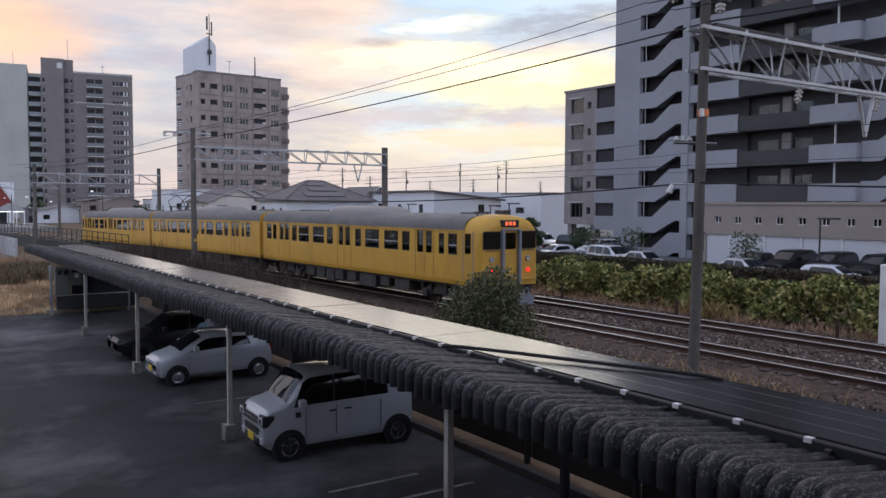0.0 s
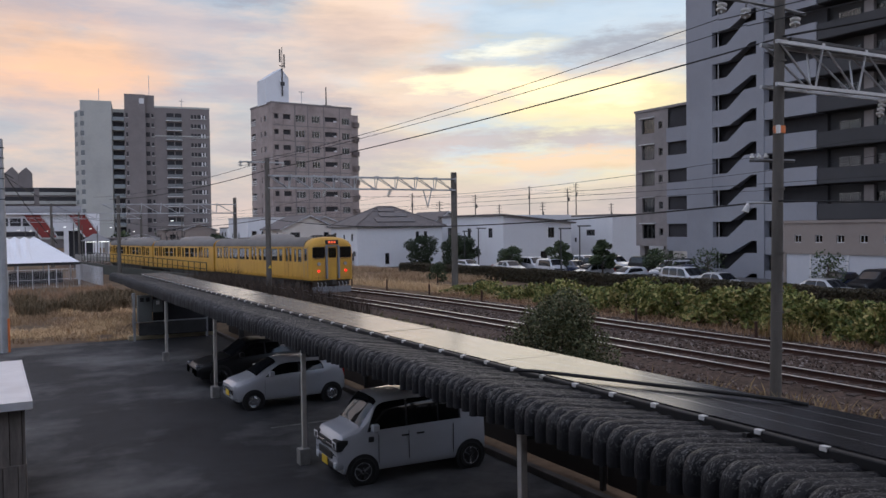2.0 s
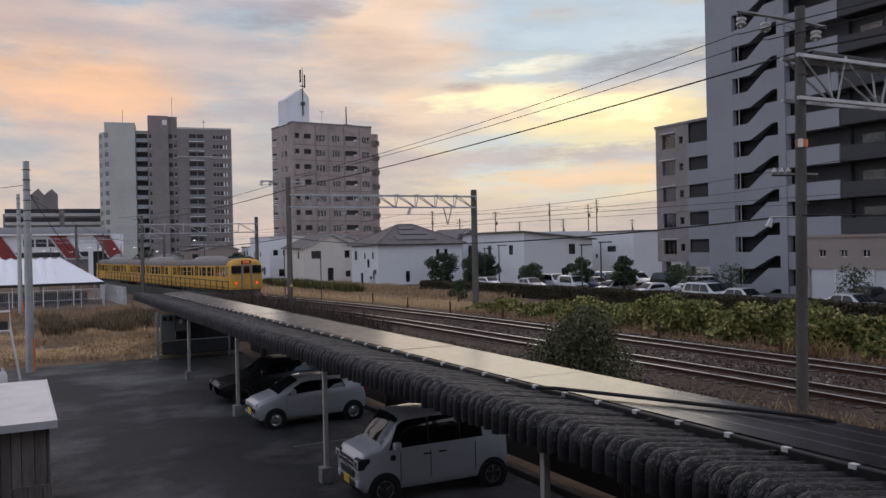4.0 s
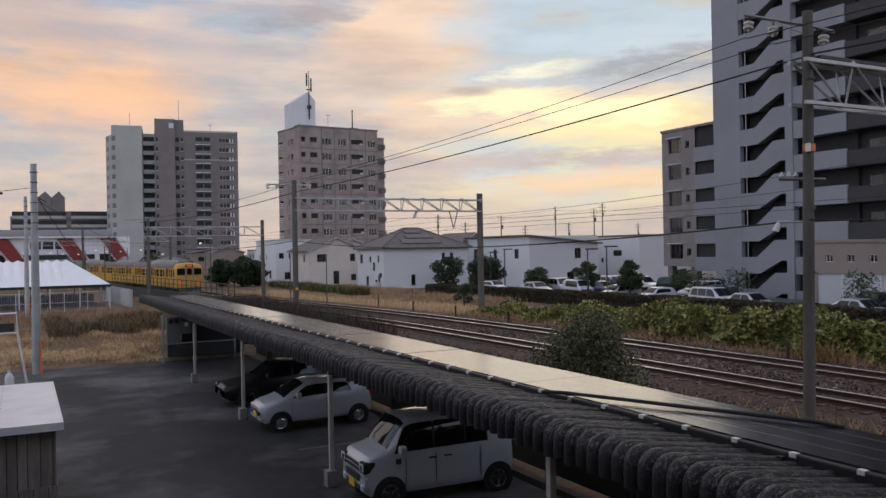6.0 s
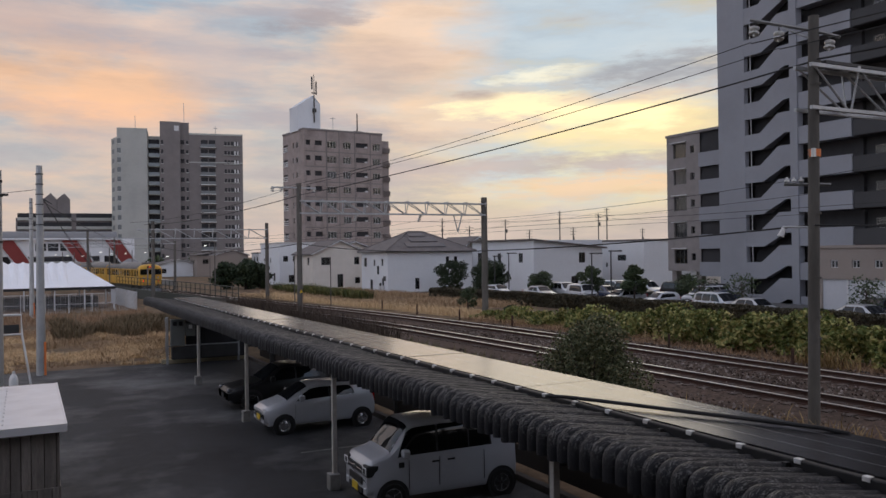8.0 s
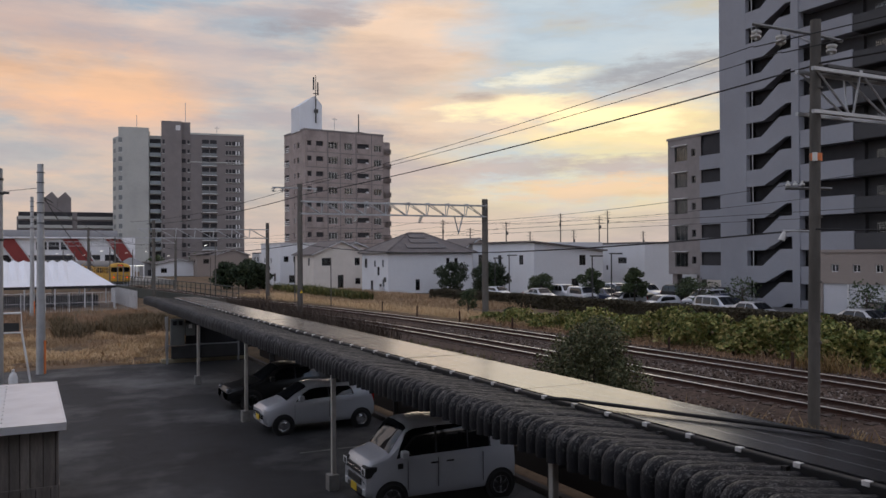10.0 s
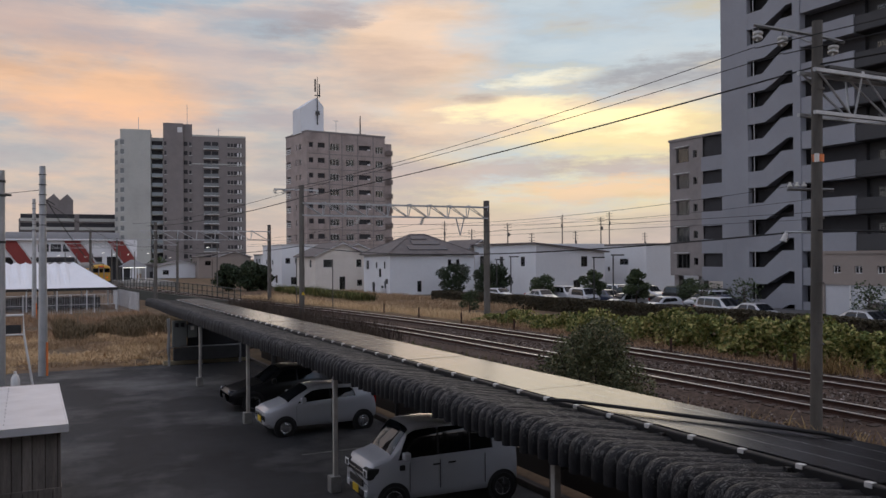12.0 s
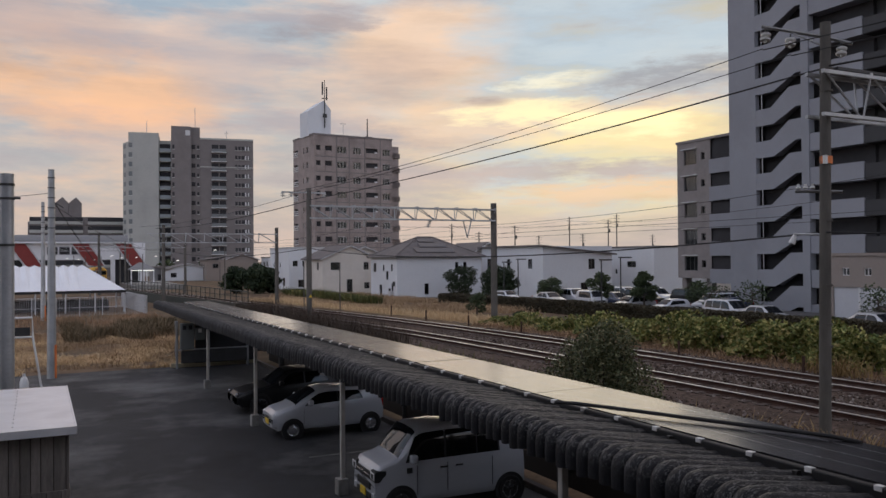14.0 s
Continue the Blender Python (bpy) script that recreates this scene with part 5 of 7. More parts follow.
def road_car(name, label, spec, paint, plate="plate_yellow", group="", detail=True):
    """A car nose to -x, wheels on z = 0. spec: L, W, wheels (x, x), wheel radius, table (x, belt z, top z, plan factor, roof half-width factor)."""
    L, W, wheels, wr, tab, glaz = spec["L"], spec["W"], spec["wheels"], spec["r"], spec["tab"], spec["glass"]
    hw = W / 2
    car = thing(name, pose(0, 0, 0), label, "car", group)
    def section(x):
        belt, top, plan, roof = interp(tab, x)
        zb = 0.24 if 0.12 < x < L - 0.12 else 0.34
        w = hw * plan
        wt = w * roof
        r = min(spec.get("round", 0.10), (top - belt) * 0.45 + 0.02)
        half = [(w * 0.90, zb), (w * 0.985, zb + 0.10), (w, zb + 0.30), (w * 0.995, belt - 0.14), (w * 0.965, belt), (wt + (w * 0.965 - wt) * 0.45, belt + (top - belt) * 0.55), (wt, top - r), (wt - r * 0.5, top - r * 0.3), (wt - r * 1.4, top), (0, top + 0.015)]
        return half
    def surf(x, k, out=0.0):
        """Point on the body at station x and outline index k (0 to 9, fractional), pushed outwards."""
        h = section(x)
        i = min(int(k), 8)
        f = k - i
        a = Vector((0, *h[i])).lerp(Vector((0, *h[i + 1])), f)
        t = Vector((0, *h[i + 1])) - Vector((0, *h[i]))
        n = Vector((0, t.z, -t.y)).normalized()
        return Vector((x, a.y, a.z)) + n * out
    xs = sorted({0.0, 0.05, 0.12, *[t[0] for t in tab], *[L * i / 26 for i in range(27)], L - 0.05, L})
    xs = [x for x in xs if 0 <= x <= L]
    rings = []
    for x in xs:
        h = section(x)
        rings.append(cut_corners([(x, a, z) for a, z in h] + [(x, -a, z) for a, z in reversed(h[:-1])]))
    b = MB().rings(rings, close=True)
    body = part("body", b, paint, car, smooth=True)
    def patch(x0, x1, k0, k1, name, material, out=0.006, parent=car, nx=8, nk=4, sides=(1, -1), skew0=0.0, skew1=0.0, label=""):
        mbp = MB()
        for s in sides:
            g = []
            for i in range(nx + 1):
                row = []
                for j in range(nk + 1):
                    f = j / nk
                    a, c = x0 + skew0 * f, x1 + skew1 * f
                    p = surf(a + (c - a) * i / nx, k0 + (k1 - k0) * f, out)
                    row.append((p.x, p.y * s, p.z))
                g.append(row)
            mbp.rings(g, close=False)
        return part(name, mbp, material, parent, label, smooth=True)
    if "band" in glaz:
        for q in (1, -1):
            patch(*glaz["band"][:2], 4.1, glaz.get("high", 5.9) + 0.06, "pillar_trim", "plastic_black", 0.003, skew0=glaz["band"][2], skew1=glaz["band"][3], sides=(q,), nx=20)
    for a, c, s0, s1 in glaz["side"]:
        for q in (1, -1):
            patch(a, c, 4.12, glaz.get("high", 5.9), "side_window", "car_glass", 0.006, skew0=s0, skew1=s1, sides=(q,))
    # screens lie on the top of the body where it climbs to the roof and falls behind it
    def screen(x0, x1, name, material, low):
        g = []
        for i in range(11):
            x = x0 + (x1 - x0) * i / 10
            half = [surf(x, low + (9 - low) * j / 6, 0.007) for j in range(7)]
            g.append(half + [Vector((p.x, -p.y, p.z)) for p in reversed(half[:-1])])
        return part(name, MB().rings(g, close=False), material, car, smooth=True)
    screen(*glaz["front"], "windscreen", "screen_glass", 6.9)
    screen(*glaz["rear"], "rear_window", "car_glass", 7.1)
    for wx in wheels:
        for s in (-1, 1):
            yw = s * (hw - 0.10)
            arch = MB().lathe((wx, s * (hw - 0.14), wr + 0.005), (0, s, 0), [(0, wr + 0.065), (0.145, wr + 0.065), (0.145, 0.01)], 28)
            part("wheel_arch", arch, "plastic_black", car)
            tyre = part("wheel", MB().lathe((wx, yw - s * 0.06, wr), (0, s, 0), [(0, wr * 0.7), (0.0, wr - 0.02), (0.02, wr), (0.16, wr), (0.18, wr - 0.02), (0.18, wr * 0.68), (0.13, wr * 0.64), (0.13, 0.01)], 28), "tyre", car, smooth=True)
            rim = MB().lathe((wx, yw + s * 0.075, wr), (0, s, 0), [(0, wr * 0.66), (0.04, wr * 0.66), (0.04, wr * 0.60), (0.0, wr * 0.58), (-0.01, 0.01)] if spec.get("spokes") else [(0, wr * 0.66), (0.04, wr * 0.66), (0.03, wr * 0.50), (0.045, wr * 0.3), (0.045, 0.01)], 24)
            if spec.get("spokes"):
                for q in range(spec["spokes"]):
                    m = Matrix.Translation((wx, yw + s * 0.09, wr)) @ Matrix.Rotation(2 * math.pi * q / spec["spokes"], 4, "Y")
                    rim.box(-0.022, 0.022, -0.015, 0.018, 0.02, wr * 0.62, m)
                part("rim_back", MB().lathe((wx, yw + s * 0.080, wr), (0, s, 0), [(0, wr * 0.575), (0.002, 0.01)], 20), "plastic_black", tyre)
            part("rim", rim, "alloy", tyre)
    if detail:
        for s in (-1, 1):
            mx = glaz["mirror"]
            zb = interp(tab, mx)[0]
            part("door_mirror", MB().rbox(mx - 0.10, mx + 0.06, s * (hw + 0.02) - 0.02 if s > 0 else s * (hw + 0.16), s * (hw + 0.16) if s > 0 else s * (hw + 0.02) + 0.02, zb + 0.02, zb + 0.19, 0.04), spec.get("mirror_paint", paint), car)
            for hx in spec["handles"]:
                part("door_handle", MB().rbox(hx, hx + 0.17, s * hw - 0.012, s * hw + 0.022, interp(tab, hx)[0] - 0.16, interp(tab, hx)[0] - 0.125, 0.008), "plastic_black" if spec.get("dark_handles") else paint, car)
            for sx in spec["seams"]:
                part("door_seam", MB().box(sx - 0.0015, sx + 0.0015, s * hw - 0.02, s * hw + 0.001, 0.42, interp(tab, sx)[0] - 0.05), "lens_smoke", car)
    front(car, spec, paint, plate, hw, L)
    return car


def front(car, spec, paint, plate, hw, L):
    k = spec["face"]
    if k == "boxy":
        part("grille", MB().rbox(-0.028, 0.05, -0.42, 0.42, 0.75, 0.90, 0.01), "plastic_black", car)
        part("grille_bar", MB().rbox(-0.036, 0.0, -0.43, 0.43, 0.82, 0.84, 0.006), "chrome", car)
        part("emblem", MB().rbox(-0.045, 0.0, -0.05, 0.05, 0.80, 0.87, 0.01), "chrome", car)
        part("lower_grille", MB().rbox(-0.026, 0.05, -0.40, 0.40, 0.53, 0.68, 0.015), "plastic_black", car)
        part("lower_intake", MB().rbox(-0.026, 0.05, -0.42, 0.42, 0.35, 0.46, 0.015), "plastic_black", car)
        for s in (-1, 1):
            h = part("headlamp", MB().rbox(-0.024, 0.24, s * 0.58 - 0.14, s * 0.58 + 0.14, 0.73, 0.96, 0.03), "plastic_black", car, "square headlamp in a black surround")
            part("lens", MB().rbox(-0.032, 0.20, s * 0.58 - 0.105, s * 0.58 + 0.147, 0.765, 0.925, 0.02), "lens_clear", h)
            part("lens_core", MB().rbox(-0.038, -0.025, s * 0.57 - 0.06, s * 0.57 + 0.06, 0.795, 0.895, 0.008), "plastic_black", h)
            part("fog_lamp", MB().rbox(-0.03, 0.04, s * 0.56 - 0.045, s * 0.56 + 0.045, 0.37, 0.50, 0.015), "lens_clear", car)
            part("fender_vent", MB().rbox(0.66, 0.78, s * hw - 0.01, s * hw + 0.012, 0.86, 0.97, 0.01), "plastic_black", car)
            part("wiper", MB().tube([(0.52, s * 0.1 - 0.3, 1.04), (0.60, s * 0.1 + 0.25, 1.10)], 0.012, 5), "plastic_black", car)
        part("number_plate", MB().rbox(-0.042, -0.024, -0.165, 0.165, 0.36, 0.52, 0.004), plate, car, "plain number plate")
    else:
        part("grille", MB().rbox(-0.008, 0.10, -0.22, 0.22, 0.58, 0.63, 0.015), "plastic_black", car)
        part("lower_grille", MB().rbox(-0.006, 0.10, -0.30, 0.30, 0.36, 0.42, 0.015), "plastic_black", car)
        for s in (-1, 1):
            part("headlamp", MB().rbox(0.0, 0.30, s * (hw - 0.26) - 0.12, s * (hw - 0.26) + 0.12, 0.60, 0.735, 0.045), "lens_smoke" if paint == "car_black" else "lens_clear", car)
        part("number_plate", MB().rbox(-0.026, -0.006, -0.165, 0.165, 0.40, 0.55, 0.004), plate, car, "plain number plate")
    for s in (-1, 1):
        part("tail_lamp", MB().rbox(L - 0.10, L + 0.012, s * (hw - 0.14) - 0.07, s * (hw - 0.14) + 0.07, 0.72, 1.0, 0.02), "lens_red", car)


VAN = dict(round=0.15, L=3.395, W=1.475, wheels=(0.53, 3.02), r=0.285, face="boxy", spokes=6, dark_handles=True, mirror_paint="car_white",
           tab=[(0.0, 0.60, 0.84, 0.90, 0.97), (0.03, 0.80, 0.98, 0.96, 0.97), (0.10, 0.92, 1.05, 0.985, 0.95), (0.34, 1.01, 1.11, 1.0, 0.92), (0.48, 1.03, 1.15, 1.0, 0.88), (0.74, 1.05, 1.509, 1.0, 0.85), (0.88, 1.05, 1.689, 1.0, 0.86), (1.05, 1.05, 1.743, 1.0, 0.875), (1.6, 1.06, 1.765, 1.0, 0.885), (3.0, 1.08, 1.756, 1.0, 0.89), (3.28, 1.08, 1.725, 0.99, 0.89), (3.36, 1.0, 1.410, 0.97, 0.95), (3.395, 0.9, 1.0, 0.93, 0.95)],
           glass=dict(high=6.3, band=(0.64, 2.80, 0.22, -0.06), side=[(0.66, 1.50, 0.22, 0.0), (1.55, 2.24, 0.0, 0.0), (2.27, 2.76, 0.0, -0.05)], front=(0.50, 0.90), rear=(3.28, 3.36), mirror=0.80), handles=(1.40, 1.75), seams=(0.88, 1.56, 2.60))
HATCH = dict(round=0.15, L=3.395, W=1.475, wheels=(0.57, 2.96), r=0.265, face="round",
             tab=[(0.0, 0.54, 0.67, 0.80, 0.90), (0.04, 0.60, 0.75, 0.88, 0.90), (0.14, 0.68, 0.82, 0.95, 0.88), (0.40, 0.77, 0.89, 0.99, 0.84), (0.66, 0.86, 0.96, 1.0, 0.82), (0.95, 0.91, 1.17, 1.0, 0.78), (1.30, 0.93, 1.36, 1.0, 0.76), (1.65, 0.95, 1.41, 1.0, 0.78), (2.6, 0.99, 1.40, 1.0, 0.80), (3.10, 1.01, 1.36, 0.985, 0.82), (3.27, 1.0, 1.26, 0.97, 0.86), (3.36, 0.92, 1.04, 0.95, 0.9), (3.395, 0.72, 0.80, 0.90, 0.92)],
             glass=dict(high=6.1, band=(0.93, 2.74, 0.46, -0.14), side=[(0.98, 1.93, 0.44, 0.0), (1.97, 2.70, 0.0, -0.12)], front=(0.68, 1.30), rear=(3.14, 3.34), mirror=1.10), handles=(1.66, 2.50), seams=(0.90, 1.95))
SEDAN = dict(L=4.3, W=1.69, wheels=(0.80, 3.38), r=0.31, face="round", spokes=7,
             tab=[(0.0, 0.45, 0.60, 0.88, 0.9), (0.08, 0.58, 0.72, 0.94, 0.9), (0.9, 0.82, 0.88, 1.0, 0.88), (1.15, 0.88, 0.94, 1.0, 0.84), (1.75, 0.90, 1.38, 1.0, 0.76), (2.1, 0.91, 1.44, 1.0, 0.77), (3.0, 0.94, 1.42, 1.0, 0.77), (3.65, 0.96, 1.06, 0.99, 0.82), (4.2, 0.92, 0.99, 0.95, 0.9), (4.3, 0.7, 0.78, 0.90, 0.92)],
             glass=dict(side=[(1.45, 2.3, 0.38, 0.0), (2.36, 3.2, 0.0, -0.2)], front=(1.17, 1.76), rear=(3.05, 3.62), mirror=1.5), handles=(2.1, 3.0), seams=(1.38, 2.33))
WAGON = dict(L=4.4, W=1.70, wheels=(0.85, 3.5), r=0.31, face="round",
             tab=[(0.0, 0.55, 0.72, 0.88, 0.9), (0.08, 0.70, 0.86, 0.94, 0.9), (0.8, 0.95, 1.02, 1.0, 0.88), (1.0, 1.0, 1.08, 1.0, 0.84), (1.7, 1.02, 1.62, 1.0, 0.80), (2.0, 1.02, 1.70, 1.0, 0.82), (3.8, 1.05, 1.70, 1.0, 0.84), (4.15, 1.05, 1.60, 0.99, 0.86), (4.34, 1.0, 1.12, 0.96, 0.9), (4.4, 0.8, 0.9, 0.92, 0.92)],
             glass=dict(side=[(1.35, 2.3, 0.36, 0.0), (2.36, 3.2, 0.0, 0.0), (3.26, 4.0, 0.0, -0.1)], front=(1.02, 1.72), rear=(4.15, 4.32), mirror=1.45), handles=(2.05, 2.95), seams=(1.3, 2.33))

van = road_car("minivan", "white boxy minivan parked nose out under the carport", VAN, "car_white")
van.matrix_basis = pose(6.05, 15.98, 0.004, 0, 0, -2.2)
hatch = road_car("hatchback", "small white hatchback parked nose out under the carport", HATCH, "car_white")
hatch.matrix_basis = pose(6.06, 24.02, 0.004, 0, 0, -0.4)
sedan = road_car("sedan_car", "dark low car in the shade of the carport", SEDAN, "car_black", "plastic_black")
sedan.matrix_basis = pose(5.95, 28.4, 0.004, 0, 0, 0)


# ---- masts and overhead line ----
M["weathered_steel"] = mat("weathered_steel", (0.20, 0.20, 0.195), 0.6, 0.3, vary=0.25, scale=3.0)


def truss(parent, y, x0, x1, zb, zt, bays):
    a = MB()
    for z, r in ((zt, 0.042), (zb, 0.040)):
        for d in (-0.22, 0.22):
            a.box(x0, x1, y + d - r, y + d + r, z - r, z + r)
    part("chord", a, "galv", parent)
    w = (x1 - x0) / bays
    for i in range(bays):
        b = MB()
        xa = x0 + i * w
        for d in (-0.22, 0.22):
            b.cyl((xa + 0.1, y + d, zt), (xa + w * 0.92, y + d * 0.3, zb), 0.028, n=6)
            b.cyl((xa + w * 0.95, y + d * 0.3, zb), (xa + w * 1.0, y + d, zt), 0.028, n=6)
        b.box(xa + w - 0.05, xa + w + 0.05, y - 0.25, y + 0.25, zt + 0.02, zt + 0.10)
        part("truss_brace", b, "galv", parent)


def insulator(parent, p, d, n=3, r=0.10):
    prof = []
    for i in range(n):
        prof += [(0.12 * i, 0.03), (0.12 * i + 0.02, r), (0.12 * i + 0.06, r * 0.9), (0.12 * i + 0.07, 0.03)]
    prof.append((0.12 * n, 0.03))
    return part("insulator", MB().lathe(p, d, prof, 10), "porcelain", parent, "grey porcelain insulator", smooth=True)


def overhead_mast(x, y, z0, top, r, label, lean=0.0):
    m = thing("overhead_line_mast", pose(0, 0, 0), label, "mast", "overhead line masts")
    part("pole", MB().cyl((x - lean, y + lean * 0.5, z0), (x + lean, y - lean * 0.5, top), r, r * 0.86, 20), "mast_concrete", m, smooth=True)
    return m


m1 = overhead_mast(16.27, 13.00, 0.6, 10.60, 0.136, "thick grey concrete catenary mast with an orange band", 0.06)
truss(m1, 13.02, 16.0, 29.2, 8.44, 9.42, 8)
part("truss_cover", MB().box(16.5, 29.2, 12.78, 13.26, 9.49, 9.56), "dark_steel", m1)
for z, h in ((9.45, 0.10), (8.45, 0.07), (6.0, 0.05), (4.5, 0.05), (3.6, 0.05), (3.1, 0.05), (9.0, 0.04), (2.2, 0.05)):
    part("clamp_band", MB().cyl((16.22 + 0.012 * z, 13.025 - 0.006 * z, z), (16.22 + 0.012 * z, 13.025 - 0.006 * z, z + h), 0.146, n=20), "mast_concrete", m1)
part("orange_band", MB().cyl((16.305, 12.98, 7.33), (16.307, 12.98, 7.50), 0.139, n=20), "orange", m1, "faded orange reflective band")
part("band_tag", MB().box(16.125, 16.20, 12.85, 12.93, 7.32, 7.51), "plate_white", m1)
part("top_arm", MB().tube([(15.40, 13.98, 10.66), (16.30, 12.97, 10.26), (16.68, 12.53, 10.04)], 0.042, 4), "weathered_steel", m1, "sloping steel crossarm")
part("arm_stay", MB().tube([(15.86, 13.47, 10.42), (16.30, 12.97, 10.05)], 0.025, 5), "galv", m1)
for p in ((15.47, 13.92, 10.58), (15.83, 13.52, 10.40), (16.54, 12.71, 10.08)):
    part("hanger", MB().cyl((p[0], p[1], p[2] + 0.02), (p[0], p[1], p[2] - 0.12), 0.018, n=6), "dark_steel", m1)
    insulator(m1, (p[0], p[1], p[2] - 0.10), (-0.25, -0.1, -1), 2, 0.125)
part("low_arm", MB().tube([(15.86, 13.47, 6.72), (16.30, 12.97, 6.69), (16.52, 12.72, 6.67)], 0.038, 4), "weathered_steel", m1, "short steel crossarm")
for i in range(3):
    insulator(m1, (15.90 + 0.10 * i, 13.42 - 0.115 * i, 6.76), (0, 0, 1), 1, 0.06)
part("lamp_arm", MB().cyl((16.24, 13.02, 5.70), (15.84, 13.52, 5.72), 0.025), "galv", m1)
part("floodlight", MB().cyl((15.86, 13.50, 5.70), (15.80, 13.54, 5.50), 0.04, 0.085), "white_metal", m1)
part("far_pole", MB().cyl((29.0, 13.02, 0.5), (29.0, 13.02, 10.2), 0.2, 0.17, 16), "mast_concrete", m1)
part("drop_arm", MB().cyl((24.0, 13.02, 8.4), (23.6, 13.02, 7.2), 0.05).cyl((23.2, 13.02, 8.4), (23.6, 13.02, 7.2), 0.05), "galv", m1)
insulator(m1, (20.35, 13.02, 8.38), (-0.35, 0, -1), 4, 0.10)
insulator(m1, (24.25, 13.02, 8.38), (-0.35, 0, -1), 4, 0.10)

m2 = overhead_mast(14.55, 47.5, 0.6, 9.5, 0.17, "grey concrete catenary mast among dry weeds")
truss(m2, 47.5, 14.55, 27.3, 7.72, 8.45, 9)
part("far_pole", MB().cyl((27.3, 47.5, 0.5), (27.3, 47.5, 8.9), 0.22, 0.2, 16), "mast_concrete", m2)
part("top_arm", MB().box(12.9, 15.6, 47.44, 47.56, 9.2, 9.28), "galv", m2)
for x in (12.95, 13.5, 15.5):
    insulator(m2, (x, 47.5, 9.2), (0, 0, -1), 2, 0.13)
part("warning_sign", MB().poly([(14.46, 47.27, 3.0), (14.64, 47.27, 3.0), (14.55, 47.27, 3.17)]).poly([(14.46, 47.25, 3.0), (14.64, 47.25, 3.0), (14.55, 47.25, 3.17)]).box(14.46, 14.64, 47.25, 47.27, 2.97, 3.0), "plate_yellow", m2, "small yellow triangular sign")
part("drop_arm", MB().cyl((25.0, 47.5, 7.7), (25.3, 47.5, 6.6), 0.04).cyl((25.6, 47.5, 7.7), (25.3, 47.5, 6.6), 0.04), "galv", m2)
for x in (18.2, 22.6):
    insulator(m2, (x, 47.5, 7.68), (-0.4, 0, -1), 4, 0.12)

m3 = overhead_mast(23.85, 90.0, 0.3, 8.85, 0.22, "far grey catenary mast carrying a light lattice beam")
truss(m3, 90.0, 10.2, 23.85, 7.15, 8.1, 7)
part("far_pole", MB().cyl((11.8, 90, 0.3), (11.8, 90, 9.0), 0.2, 0.17, 12), "mast_concrete", m3)
for y in (128, 165):
    c = line_at(y)[0]
    m = overhead_mast(c.x + 8, c.y, 0.3, 9.0, 0.2, "distant grey catenary mast near the station")
    truss(m, c.y, c.x - 4, c.x + 8, 7.2, 8.0, 6)
    part("far_pole", MB().cyl((c.x - 4, c.y, 0.3), (c.x - 4, c.y, 9.0), 0.2, 0.17, 12), "mast_concrete", m)


def wire(p0, p1, sag, r, label, name="overhead_wire", group="overhead wires"):
    a, b = Vector(p0), Vector(p1)
    pts = [a.lerp(b, i / 24) - Vector((0, 0, sag * 4 * (i / 24) * (1 - i / 24))) for i in range(25)]
    return solid(name, MB().tube(pts, r, 6), "cable", label, "wire", group)


wire((16.3, 13.0, 9.55), (14.55, 47.5, 8.80), 0.21, 0.021, "thick black feeder wire between two masts")
wire((16.3, 13.0, 9.58), (17.4, -20, 9.9), 0.5, 0.025, "thick black feeder wire between two masts")
wire((14.55, 47.5, 8.78), (11.0, 90, 8.6), 0.4, 0.025, "thick black feeder wire between two masts")
wire((15.42, 13.97, 10.13), (13.5, 47.5, 9.25), 0.32, 0.010, "thin dark wire between two masts")
wire((15.82, 13.5, 9.93), (12.95, 47.5, 8.98), 0.27, 0.010, "thin dark wire between two masts")
wire((15.42, 13.97, 10.1), (16.6, -20, 10.4), 0.4, 0.013, "thin dark wire between two masts")
wire((15.82, 13.5, 9.9), (17.0, -20, 10.2), 0.4, 0.013, "thin dark wire between two masts")
wire((13.5, 47.5, 9.0), (9.5, 90, 8.8), 0.4, 0.013, "thin dark wire between two masts")
wire((16.2, 13.0, 5.75), (14.55, 47.5, 5.9), 0.55, 0.022, "slack black cable along the railway")
wire((16.2, 13.0, 5.75), (17.0, -15, 6.0), 0.4, 0.022, "slack black cable along the railway")
wire((14.55, 47.5, 5.9), (11.8, 90, 6.4), 0.6, 0.022, "slack black cable along the railway")
for side, tag in ((0.0, "near"), (3.9, "far")):
    stops = [(-15, 0), (13.02, 0), (47.5, 0), (90, 0), (128, 0)]
    for (a, _), (b, _) in zip(stops, stops[1:]):
        p, q = line_at(a, side)[0], line_at(b, side)[0]
        wire((p.x, p.y, 6.35), (q.x, q.y, 6.35), 0.02, 0.008, "thin contact wire over the " + tag + " track")
        wire((p.x, p.y, 7.3), (q.x, q.y, 7.3), 0.55, 0.008, "thin messenger wire over the " + tag + " track")

# ---- vegetation ----
M["bush_leaf"] = leaf_mat("bush_leaf", [(0.2, (0.05, 0.062, 0.032)), (0.5, (0.12, 0.135, 0.064)), (0.72, (0.20, 0.19, 0.10)), (0.95, (0.32, 0.22, 0.14))])
M["ivy_leaf"] = leaf_mat("ivy_leaf", [(0.2, (0.06, 0.085, 0.025)), (0.45, (0.16, 0.185, 0.05)), (0.65, (0.32, 0.30, 0.10)), (0.85, (0.43, 0.34, 0.15))])
M["hedge_leaf"] = leaf_mat("hedge_leaf", [(0.2, (0.03, 0.028, 0.018)), (0.6, (0.065, 0.056, 0.034)), (0.9, (0.11, 0.085, 0.05))])
